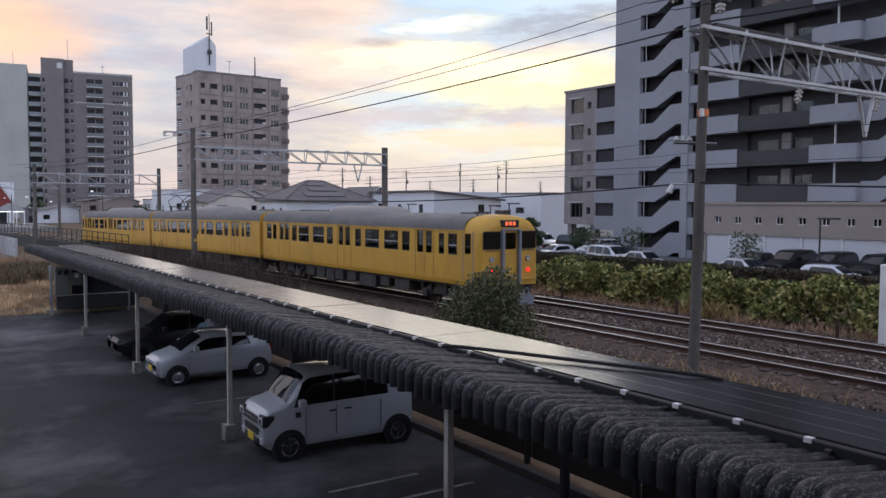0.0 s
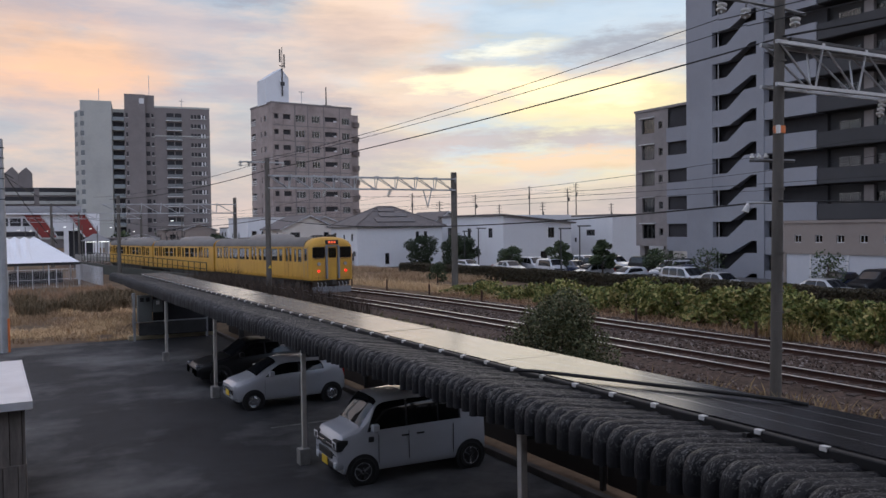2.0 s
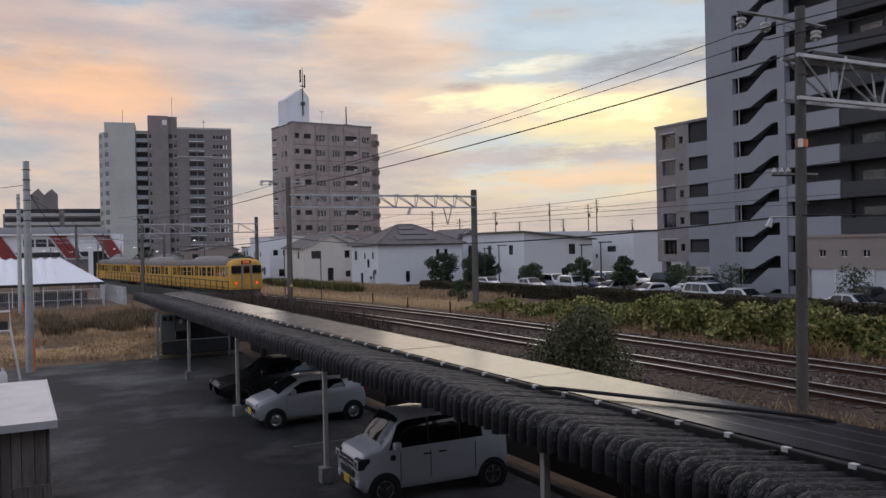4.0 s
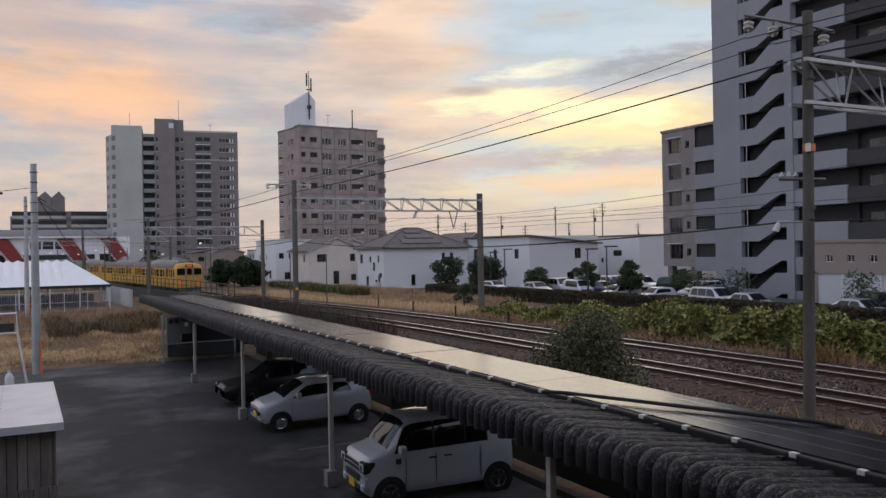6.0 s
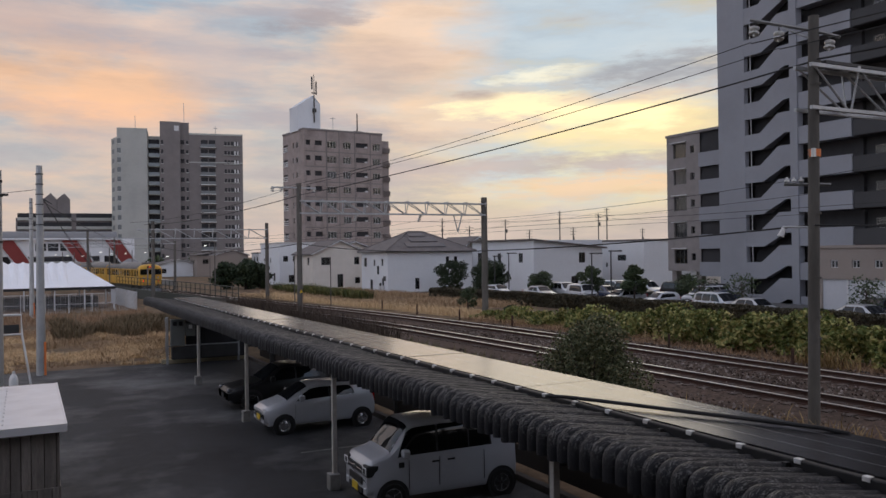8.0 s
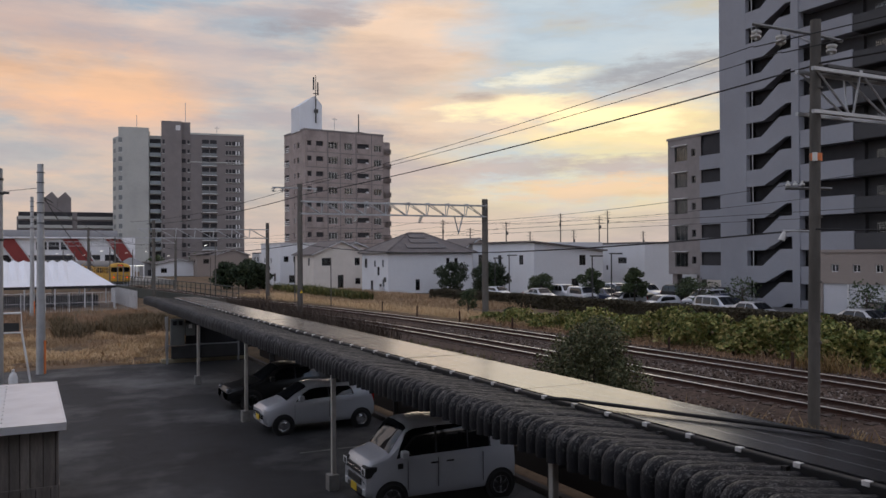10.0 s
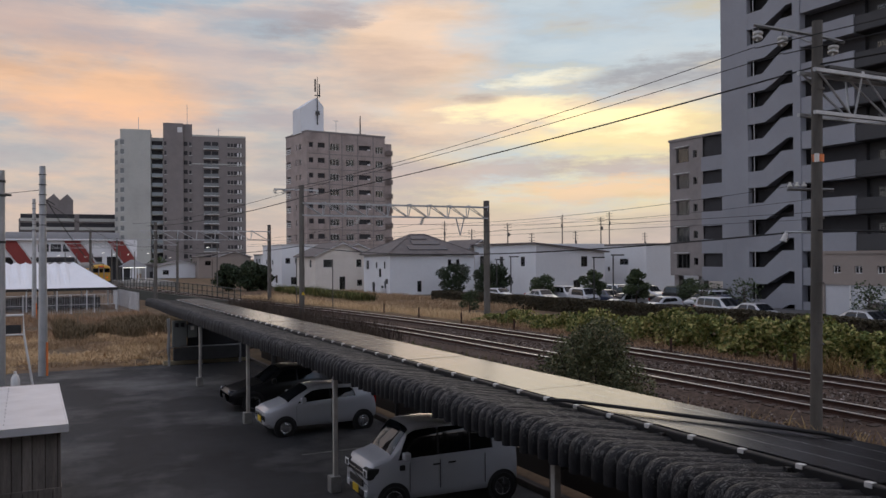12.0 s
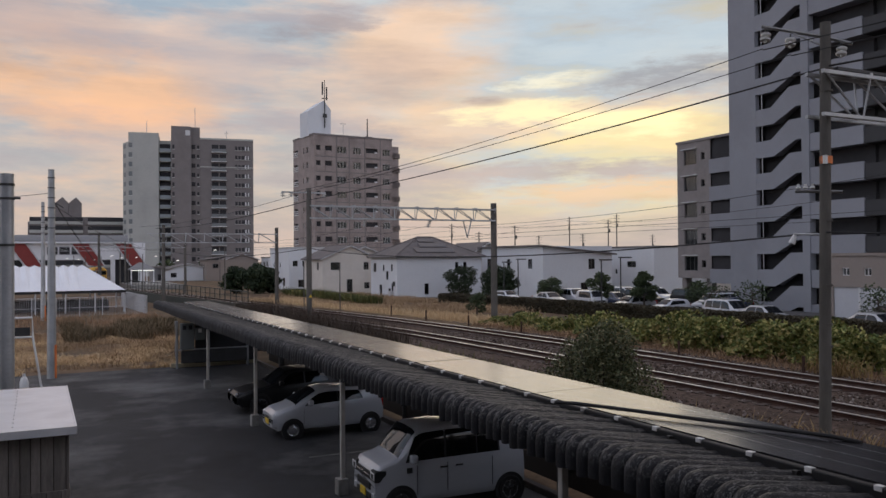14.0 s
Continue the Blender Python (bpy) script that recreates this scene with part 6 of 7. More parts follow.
M["tree_leaf"] = leaf_mat("tree_leaf", [(0.2, (0.022, 0.036, 0.018)), (0.55, (0.055, 0.078, 0.036)), (0.9, (0.10, 0.12, 0.052))])
M["pine_leaf"] = leaf_mat("pine_leaf", [(0.2, (0.014, 0.025, 0.014)), (0.55, (0.032, 0.048, 0.024)), (0.9, (0.06, 0.078, 0.036))])
M["straw"] = leaf_mat("straw", [(0.15, (0.42, 0.28, 0.14)), (0.5, (0.64, 0.46, 0.26)), (0.9, (0.78, 0.60, 0.38))], 0.8)
M["brown_weed"] = leaf_mat("brown_weed", [(0.15, (0.16, 0.105, 0.07)), (0.5, (0.30, 0.19, 0.115)), (0.9, (0.46, 0.30, 0.18))], 0.85)
M["green_weed"] = leaf_mat("green_weed", [(0.15, (0.03, 0.045, 0.012)), (0.5, (0.07, 0.085, 0.025)), (0.9, (0.20, 0.15, 0.05))], 0.7)
M["gold_weed"] = leaf_mat("gold_weed", [(0.15, (0.14, 0.085, 0.04)), (0.5, (0.27, 0.18, 0.075)), (0.9, (0.42, 0.31, 0.13))], 0.7)
M["tawny"] = leaf_mat("tawny", [(0.15, (0.22, 0.145, 0.085)), (0.5, (0.36, 0.25, 0.15)), (0.9, (0.50, 0.37, 0.23))], 0.85)
M["olive_weed"] = leaf_mat("olive_weed", [(0.15, (0.075, 0.06, 0.036)), (0.5, (0.14, 0.108, 0.062)), (0.9, (0.25, 0.175, 0.105))], 0.85)
M["dark_weed"] = leaf_mat("dark_weed", [(0.15, (0.035, 0.027, 0.022)), (0.5, (0.065, 0.05, 0.04)), (0.9, (0.12, 0.085, 0.06))], 0.85)
M["bark"] = mat("bark", (0.055, 0.042, 0.034), 0.9, vary=0.4, scale=6.0, bump=0.6, bscale=30)


def leaf(mb, p, size, rnd, up=0.35):
    q = Euler((rnd.gauss(0, 0.9), rnd.gauss(0, 0.9), rnd.uniform(0, 6.3))).to_matrix()
    w, l = size * 0.42, size
    c = [q @ Vector(v) for v in ((0, -l * 0.5, 0), (w, 0, -size * 0.08), (0, l * 0.5, 0), (-w, 0, -size * 0.08))]
    i = len(mb.v)
    mb.v += [(p[0] + k.x, p[1] + k.y, p[2] + k.z) for k in c]
    mb.f += [(i, i + 1, i + 2, i + 3)]


def blade(mb, x, y, z, h, rnd, lean=0.35, w=0.012):
    a = rnd.uniform(0, 6.283)
    dx, dy = math.cos(a) * h * lean * rnd.random(), math.sin(a) * h * lean * rnd.random()
    px, py = -math.sin(a) * w, math.cos(a) * w
    i = len(mb.v)
    mb.v += [(x - px, y - py, z), (x + px, y + py, z), (x + dx * 0.5 + px * 0.8, y + dy * 0.5 + py * 0.8, z + h * 0.6), (x + dx * 0.5 - px * 0.8, y + dy * 0.5 - py * 0.8, z + h * 0.6), (x + dx * 1.3, y + dy * 1.3, z + h)]
    mb.f += [(i, i + 1, i + 2, i + 3), (i + 3, i + 2, i + 4)]


def crown(rnd, blobs, n, size, mb=None):
    """Leaves on and in a set of lumps (x, y, z, rx, ry, rz)."""
    mb = mb or MB()
    wt = [b[3] * b[4] + b[3] * b[5] for b in blobs]
    for _ in range(n):
        b = rnd.choices(blobs, wt)[0]
        v = Vector((rnd.gauss(0, 1), rnd.gauss(0, 1), rnd.gauss(0, 1))).normalized()
        r = rnd.random() ** 0.28 * (1 + 0.16 * math.sin(v.x * 7 + b[0] * 3) * math.cos(v.y * 6 + v.z * 5))
        leaf(mb, (b[0] + v.x * b[3] * r, b[1] + v.y * b[4] * r, b[2] + v.z * b[5] * r), size * rnd.uniform(0.6, 1.3), rnd)
    return mb


def tree(name, x, y, z, h, spread, label, material, seed, n=1500, size=0.16, group="", lumps=9, trunk=0.09, low=0.35):
    rnd = random.Random(seed)
    t = thing(name, pose(x, y, z), label, "tree", group)
    wood = MB()
    top = Vector((rnd.uniform(-0.1, 0.1) * h, rnd.uniform(-0.1, 0.1) * h, h * 0.75))
    pts = [Vector((0, 0, -0.1)), Vector((rnd.uniform(-0.04, 0.04) * h, rnd.uniform(-0.04, 0.04) * h, h * 0.35)), top]
    wood.cyl(pts[0], pts[1], trunk, trunk * 0.7, 8).cyl(pts[1], pts[2], trunk * 0.7, trunk * 0.25, 8)
    blobs = []
    for i in range(lumps):
        a = 6.283 * i / lumps * 2.4 + rnd.uniform(-0.4, 0.4)
        zz = h * (low + (0.92 - low) * (i + 0.5) / lumps)
        env = math.sin(math.pi * min(1.0, max(0.08, (zz / h - low * 0.6) / (1.05 - low * 0.6)))) ** 0.6
        d = spread * env * rnd.uniform(0.35, 0.75)
        c = Vector((math.cos(a) * d, math.sin(a) * d, zz))
        f = min(1.0, zz / h)
        wood.cyl(pts[1].lerp(top, f * 0.8), c, trunk * 0.35, trunk * 0.12, 6)
        r = spread * rnd.uniform(0.32, 0.5)
        blobs.append((c.x, c.y, c.z, r, r, r * 0.72))
    blobs.append((top.x, top.y, h * 0.86, spread * 0.35, spread * 0.35, h * 0.12))
    part("trunk", wood, "bark", t)
    part("crown", crown(rnd, blobs, n, size), material, t)
    return t


def build_plants():
    rnd = random.Random(21)
    b = thing("bush", pose(13.4, 17.75, 0.5) @ Matrix.Scale(1.13, 4), "dense dark green rounded bush beside the track", "bush")
    w = MB()
    for i in range(9):
        a = 0.7 * i
        w.cyl((0, 0, -0.1), (math.cos(a) * 0.8, math.sin(a) * 0.8, 1.7 + 0.2 * (i % 3)), 0.04, 0.012, 6)
    part("stem", w, "bark", b)
    blobs = [(0, 0, 1.35, 1.0, 1.0, 1.15), (-0.45, 0.55, 1.0, 0.75, 0.8, 0.9), (0.35, -0.75, 0.9, 0.75, 0.75, 0.85), (0.1, -0.2, 2.05, 0.7, 0.7, 0.65), (0.5, 0.5, 1.2, 0.8, 0.8, 0.9), (-0.3, -0.9, 0.6, 0.6, 0.6, 0.6), (0.15, 0.85, 1.75, 0.5, 0.5, 0.5)]
    part("crown", crown(rnd, blobs, 24000, 0.066), "bush_leaf", b)
    # creeper-covered bank beyond the tracks
    for k, (y0, y1, n) in enumerate(((2, 16, 9500), (16, 30, 15000), (30, 48, 9000))):
        h = thing("ivy_hedge", pose(0, 0, 0), "rambling yellow-green creeper hedge beyond the tracks", "hedge", "creeper hedges")
        mb = MB()
        for _ in range(n):
            y = rnd.uniform(y0, y1)
            top = 2.36 + 0.22 * math.sin(y * 0.9) + 0.16 * math.sin(y * 2.3 + 1) + 0.10 * math.sin(y * 5.1) - 0.95 * smooth(26, 47, y) - 0.1 * smooth(18, 12, y)
            f = rnd.random() ** 0.75
            z = 1.0 + (top - 1.0) * f
            bulge = 0.55 + 0.35 * math.sin(y * 1.7 + z * 2.0) + 0.22 * math.sin(y * 4.3 - z * 3)
            x = 27.35 - bulge * (1 - 0.5 * f * f) + (rnd.random() ** 2) * 1.6
            leaf(mb, (x, y, z), rnd.uniform(0.10, 0.24), rnd)
        part("foliage", mb, "ivy_leaf", h)
        core = MB()
        for i in range(int((y1 - y0) / 0.7)):
            y = y0 + 0.7 * i
            core.cyl((27.7, y, 0.6), (27.4, y + 0.3, 1.7 - 0.6 * smooth(30, 46, y)), 0.05, 0.03, 5)
        part("stem", core, "bark", h)
    # clipped dark hedge along the far car park
    for y0, y1, xa, xb in ((8, 26, 42.0, 42.0), (26, 44, 42.0, 42.0), (44, 62, 42.0, 41.2), (62, 80, 41.2, 39.5)):
        h = thing("clipped_hedge", pose(0, 0, 0), "long low clipped dark brown-green hedge", "hedge", "clipped hedges")
        mb = MB()
        for _ in range(9000):
            f = rnd.random()
            y = y0 + (y1 - y0) * f
            x = xa + (xb - xa) * f
            side = rnd.random()
            p = (x - 0.55 + rnd.uniform(-0.06, 0.06), y, rnd.uniform(0.4, 1.45)) if side < 0.55 else (x + rnd.uniform(-0.55, 0.55), y, 1.45 + rnd.uniform(-0.06, 0.07) + 0.04 * math.sin(y))
            leaf(mb, p, rnd.uniform(0.10, 0.2), rnd)
        part("foliage", mb, "hedge_leaf", h)
        c = MB().rings([[(xa - 0.46, y0, 0.3), (xa + 0.5, y0, 0.3), (xa + 0.5, y0, 1.37), (xa - 0.46, y0, 1.37)], [(xb - 0.46, y1, 0.3), (xb + 0.5, y1, 0.3), (xb + 0.5, y1, 1.37), (xb - 0.46, y1, 1.37)]])
        part("twig_core", c, "bark", h)
    # dry grass and weeds
    def patch(name, label, material, n, region, hmin, hmax, w=0.012, lean=0.4, clump=0.0, cat="grass"):
        mb = MB()
        for _ in range(n):
            x, y = region()
            h = rnd.uniform(hmin, hmax) * (0.6 + 0.8 * noise.noise((x * 0.35, y * 0.35, 3.0)) ** 2 + 0.3)
            blade(mb, x, y, ground_z(x, y) - 0.02, h, rnd, lean, w)
        ob = part(name, mb, material, None)
        return tagged(ob, label, cat, kind="stuff")
    def clumped(x0, x1, y0, y1, cut, sx=0.22, sy=0.22, seed=1.0):
        while True:
            x, y = rnd.uniform(x0, x1), rnd.uniform(y0, y1)
            if noise.noise((x * sx, y * sy, seed)) + 0.4 * noise.noise((x * 1.3, y * 1.3, seed + 4)) > cut + rnd.uniform(-0.15, 0.15):
                return x, y
    patch("dry_grass", "pale straw-coloured dry grass behind the car park", "straw", 62000, lambda: clumped(-9, 9.6, 42.1, 58, -0.12), 0.08, 0.28, 0.011, 1.7)
    patch("dry_grass", "flattened tawny grass behind the car park", "tawny", 30000, lambda: clumped(-9, 9.6, 43, 62, 0.0, 0.3, 0.3, 7.0), 0.10, 0.40, 0.011, 1.3)
    patch("dry_brush", "brown withered brush in front of the fence", "brown_weed", 9000, lambda: clumped(-12, 9.6, 55, 79, -0.1, 0.3, 0.2, 2.0), 0.25, 0.55, 0.015, 1.1)
    patch("dry_brush", "tangled olive-brown brush beside the carport end", "olive_weed", 9000, lambda: clumped(1.5, 10.5, 54, 66, -0.1, 0.4, 0.3, 5.0), 0.4, 1.0, 0.02, 0.9)
    patch("dry_brush", "tall dark twiggy brush on the railway bank", "dark_weed", 9000, lambda: (rnd.uniform(11.4, 15.0), rnd.uniform(33, 62)), 0.9, 2.0, 0.014, 0.55)
    patch("green_weeds", "yellow-green weeds beyond the far track", "green_weed", 8000, lambda: (lambda y: (31.0 + rnd.uniform(-1.6, 0.8) - 0.012 * max(0, y - 96), y))(rnd.uniform(78, 108)), 0.4, 1.5, 0.05, 0.6)
    patch("green_weeds", "yellow-green creepers at the verge beyond the far track", "ivy_leaf", 2600, lambda: (31.0 + rnd.uniform(-1.4, 0.6), rnd.uniform(79, 106)), 0.5, 1.4, 0.07, 0.8)
    patch("green_weeds", "low green weeds on the railway bank", "green_weed", 4200, lambda: (rnd.uniform(11.2, 15.6), 22 + 22 * rnd.random()), 0.25, 0.75, 0.022, 0.6)
    patch("gold_weeds", "yellow-brown weeds round the foot of the mast", "gold_weed", 800, lambda: (rnd.gauss(15.6, 0.6), rnd.gauss(12.6, 1.6)), 0.12, 0.6, 0.013, 1.0)
    patch("bank_grass", "thin withered grass on the near bank", "brown_weed", 5000, lambda: clumped(11.0, 16.2, 4, 30, 0.05, 0.5, 0.5, 9.0), 0.05, 0.26, 0.009, 1.1)
    patch("verge_grass", "straw-coloured grass verge beyond the far track", "straw", 24000, lambda: (lambda y: (TRACK_X + 7.8 + 6.5 * rnd.random() - max(0, y - BEND_Y) ** 2 / 2000, y))(rnd.uniform(24, 100)), 0.2, 0.6, 0.014, 0.6)
    patch("dry_grass", "tawny dry grass in front of the houses", "tawny", 26000, lambda: clumped(27.5, 41, 62, 108, -0.2, 0.2, 0.12, 11.0), 0.25, 0.7, 0.022, 0.8)
    patch("verge_weeds", "withered weeds below the creeper hedge", "brown_weed", 5000, lambda: (rnd.uniform(25.4, 27.2), rnd.uniform(6, 48)), 0.1, 0.34, 0.014, 1.0)
    patch("gold_weeds", "tall yellowing weeds beside the far rail", "gold_weed", 260, lambda: (rnd.gauss(25.8, 0.3), rnd.gauss(20.3, 0.6)), 0.3, 1.0, 0.018, 0.7)
    for i, (x, y, h, s) in enumerate(((28.6, 46.5, 1.2, 0.6), (29.8, 54.6, 2.1, 0.95))):
        tree("shrub", x, y, 0.5, h, s, "small olive-green shrub on the verge", "tree_leaf", 60 + i, 1400, 0.12, lumps=6)
    # trees of the far car park and gardens
    for i, (x, y, h, s, n, tag) in enumerate(((46, 88.3, 3.9, 2.3, 3000, "dark clipped garden pine with cloud-shaped pads"), (46, 79.6, 4.0, 2.5, 3200, "dark green spreading garden tree"), (46, 77.4, 3.6, 1.6, 1800, "dark green spreading garden tree"),
                                              (47, 70.4, 2.8, 1.5, 1300, "young green street tree by the car park"), (47, 62.0, 3.5, 1.3, 1500, "young green street tree by the car park"), (47, 55.8, 3.7, 1.3, 1800, "young green street tree by the car park"), (54, 57.0, 2.6, 1.3, 700, "thin sparse tree by the car park"))):
        tree("tree", x, y, 0.4, h, s, tag, "pine_leaf" if "dark" in tag else "tree_leaf", 30 + i, n * 2, 0.17, "car park trees", trunk=0.10, low=0.2 if "dark" in tag else 0.35)
    for i, (x, y, h) in enumerate(((48, 34.4, 2.9), (48, 44.8, 3.0), (49.5, 50.5, 2.6))):
        t = tree("pruned_tree", x, y, 0.4, h, 1.5, "pruned tree with bare limbs and small leaf tufts", "tree_leaf", 80 + i, 520, 0.16, "pruned trees", lumps=13, trunk=0.11)
    for i, (x, y, h, s) in enumerate(((26.3, 124, 3.9, 2.2), (28.8, 121, 4.1, 2.4), (31.2, 122, 3.8, 2.2), (36, 150, 4.2, 2.3))):
        tree("tree", x, y, 0.3, h, s, "broad dark evergreen tree beyond the tracks", "pine_leaf", 90 + i, 3200, 0.34, "evergreen trees", lumps=12, trunk=0.16, low=0.12)
    for i in range(16):
        tree("far_tree", 30 + 11.5 * i + rnd.uniform(-3, 3), 205 + rnd.uniform(-15, 40), 0.3, rnd.uniform(4, 6.5), rnd.uniform(2.5, 4), "distant dark tree between the houses", "tree_leaf", 120 + i, 500, 0.7, "distant trees", lumps=8, trunk=0.18, low=0.15)


build_plants()


# ---- houses beyond the tracks ----
M["slate"] = mat("slate", (0.125, 0.112, 0.11), 0.75, vary=0.25, scale=1.0, bump=0.5, bscale=7)
M["trim_white"] = mat("trim_white", (0.52, 0.52, 0.53), 0.6, vary=0.05)
M["solar_roof"] = mat("solar_roof", (0.06, 0.065, 0.08), 0.12, vary=0.1, spec=0.7)


def house(x0, x1, y0, y1, eave, top, kind, wall, label, wx=(), wy=(), roof="slate", over=0.45, ridge=None, base=0.35, yaw=0.0):
    """A house whose faces towards -x and -y carry windows: (along, bottom, width, height)."""
    h = thing("house", pose(x0, y0, 0, 0, 0, yaw), label, "house", "houses beyond the railway")
    W, L = x1 - x0, y1 - y0
    ox = [(a, a + w, b, b + k) for a, b, w, k in wx]
    oy = [(a, a + w, b, b + k) for a, b, w, k in wy]
    mb = MB()
    facade(mb, (0, L, 0), (0, -1, 0), (-1, 0, 0), L, base, eave, ox, 0.16)
    facade(mb, (0, 0, 0), (1, 0, 0), (0, -1, 0), W, base, eave, oy, 0.16)
    mb.box(W - 0.15, W, 0.01, L, base, eave - 0.02).box(0.01, W - 0.16, L - 0.15, L, base, eave - 0.02)
    part("wall", mb, wall, h)
    # near-black filling behind the panes: unlit rooms put in as colour
    part("inside", MB().box(0.17, W - 0.17, 0.17, L - 0.17, base, eave - 0.03), "shade_dark", h)
    part("foundation", MB().box(0.03, W - 0.02, 0.03, L - 0.02, -0.2, base), "concrete", h)
    for a, b, w, k in wx:
        put_window(h, pose(0.10, L - a, b, 0, 0, -90), w, k, "frame", 1 if w > 0.9 else 0, False)
    for a, b, w, k in wy:
        put_window(h, pose(a, 0.10, b), w, k, "frame", 1 if w > 0.9 else 0, False)
    e = over
    if kind == "hip":
        r0, r1 = ridge
        m = MB()
        A, B, C, D = (-e, -e, eave), (W + e, -e, eave), (W + e, L + e, eave), (-e, L + e, eave)
        P, Q = (r0, L / 2, top), (r1, L / 2, top)
        for f in ((A, B, Q, P), (B, C, Q), (C, D, P, Q), (D, A, P)):
            m.poly(f)
        part("roof", m, roof, h, "grey slate hipped roof")
        part("eave", MB().box(-e, W + e, -e, L + e, eave - 0.14, eave - 0.005), "frame", h)
        for p in ((A, P), (B, Q), (D, P), (C, Q), (P, Q)):
            part("ridge_cap", MB().tube(p, 0.10, 6), roof, h)
    elif kind == "gable":
        m = MB().prism([(-e, eave - 0.1), (W / 2, top - 0.1), (W + e, eave - 0.1), (W + e, eave + 0.08), (W / 2, top + 0.1), (-e, eave + 0.08)], "y", -e, L + e)
        part("roof", m, roof, h, "grey pitched roof")
        part("gable_wall", MB().prism([(0, eave - 0.02), (W, eave - 0.02), (W / 2, top - 0.12)], "y", 0.0, L), wall, h)
        part("barge_board", MB().prism([(-e, eave - 0.12), (W / 2, top - 0.14), (W + e, eave - 0.12), (W + e, eave + 0.02), (W / 2, top + 0.02), (-e, eave + 0.02)], "y", -e - 0.06, -e - 0.005), "trim_white", h)
    elif kind == "shed":
        m = MB().prism([(-e, eave - 0.02), (W + e, top - 0.02), (W + e, top + 0.16), (-e, eave + 0.16)], "y", -e, L + e)
        part("roof", m, roof, h, "low sloped metal roof")
    else:
        part("roof", MB().box(-0.1, W + 0.1, -0.1, L + 0.1, eave, eave + 0.25), roof, h, "flat roof edge")
    return h


def build_houses():
    up, lo = 3.75, 1.0
    h = house(40.3, 52.4, 94.5, 103.4, 5.55, 8.15, "hip", "white_wall", "white two-storey house with a slate hip roof and solar panels", ridge=(4.9, 7.0),
              wx=((0.9, 3.55, 1.0, 1.2), (4.2, 3.7, 0.6, 0.8), (6.9, 3.7, 0.6, 0.9), (5.3, 2.6, 0.8, 1.1), (3.0, 0.6, 0.9, 1.3), (6.0, 0.5, 0.8, 1.0), (7.0, 0.45, 0.7, 1.7)), wy=((8.2, 3.5, 0.5, 1.3), (9.4, 3.5, 0.5, 1.3), (3.8, 0.7, 0.6, 1.4)))
    tilt = math.degrees(math.atan2(8.15 - 5.55, 4.45 + 0.45))
    for k, (a, b, f) in enumerate(((2.9, 8.4, 0.28), (4.0, 7.9, 0.55), (4.4, 6.6, 0.80))):
        m = Matrix.Translation((0, -0.45 + 4.9 * f, 5.55 + 2.60 * f)) @ Matrix.Rotation(radians(tilt), 4, "X")
        part("solar_module", MB().box(a, b, -0.55, 0.55, 0.05, 0.11, m), "solar_roof", h)
    part("air_conditioner", MB().rbox(-0.5, -0.1, 1.0, 1.9, 0.4, 1.2, 0.03), "trim_white", h)
    part("meter_box", MB().rbox(-0.25, -0.0, 0.6, 0.9, 1.8, 2.4, 0.03), "frame", h)
    house(36.3, 44.4, 112, 121, 5.3, 7.3, "gable", "cream_wall", "cream house with a grey pitched roof and white gable boards", wx=((1.0, up, 1.0, 1.1), (3.2, up, 0.6, 0.9), (6.2, up, 1.0, 1.1), (2.0, 0.8, 1.2, 1.5)), wy=((1.2, up, 1.3, 1.1), (6.2, up, 0.8, 1.1), (3.6, 0.5, 0.9, 1.9), (6.3, 1.0, 0.8, 0.9)))
    house(40.2, 48, 116, 124, 5.5, 7.2, "gable", "cream_wall", "cream house with a grey pitched roof and white gable boards")
    house(36.5, 43.5, 130, 142, 7.1, 7.3, "flat", "white_wall", "plain white two-storey flat-roofed house", wx=((2, 4.0, 0.8, 0.8), (4, 4.0, 0.8, 0.8), (6, 4.0, 0.8, 0.8), (8, 1.0, 1.4, 1.3)), wy=((0.6, 4.2, 0.8, 0.9), (2.2, 4.2, 0.6, 0.9), (3.6, 4.2, 0.6, 0.9), (1.5, 0.8, 1.0, 1.2)), roof="trim_white")
    house(55.5, 66, 84.5, 100, 6.7, 5.6, "shed", "white_wall", "large pale house with a low sloped roof", wx=((1.5, 3.9, 1.6, 1.3), (6.8, 3.9, 0.9, 1.2), (12.0, 3.9, 1.0, 1.2), (9.0, 1.8, 0.5, 1.0)), wy=((6.8, 3.8, 1.0, 1.3), (5.6, 0.9, 1.1, 1.2)), roof="slate")
    house(55.0, 59, 101, 110, 6.1, 7.5, "gable", "cream_wall", "beige house with a dark roof behind the pale one", wx=((1.5, 3.7, 2.0, 1.2),))
    house(72.0, 82, 83.5, 95.5, 6.5, 6.6, "flat", "white_wall", "white box-shaped two-storey house", wx=((0.9, 3.8, 0.7, 1.6), (2.8, 3.0, 0.5, 0.6), (4.0, 3.0, 0.5, 0.6), (6.6, 3.9, 1.8, 0.8), (8.8, 0.8, 1.4, 0.5), (10.4, 0.8, 1.2, 0.5)), roof="roof_tile")
    house(69.0, 74, 96, 106, 6.3, 6.6, "flat", "cream_wall", "plain pale house behind the white one", wx=((2, 3.8, 1.2, 1.2), (6, 3.8, 1.2, 1.2)), roof="trim_white")
    house(82.0, 92, 78, 90, 5.2, 7.0, "gable", "cream_wall", "pale house with a pitched roof at the end of the row", wx=((2, 3.3, 1.2, 1.2), (6, 3.3, 1.2, 1.2)))
    rnd = random.Random(44)
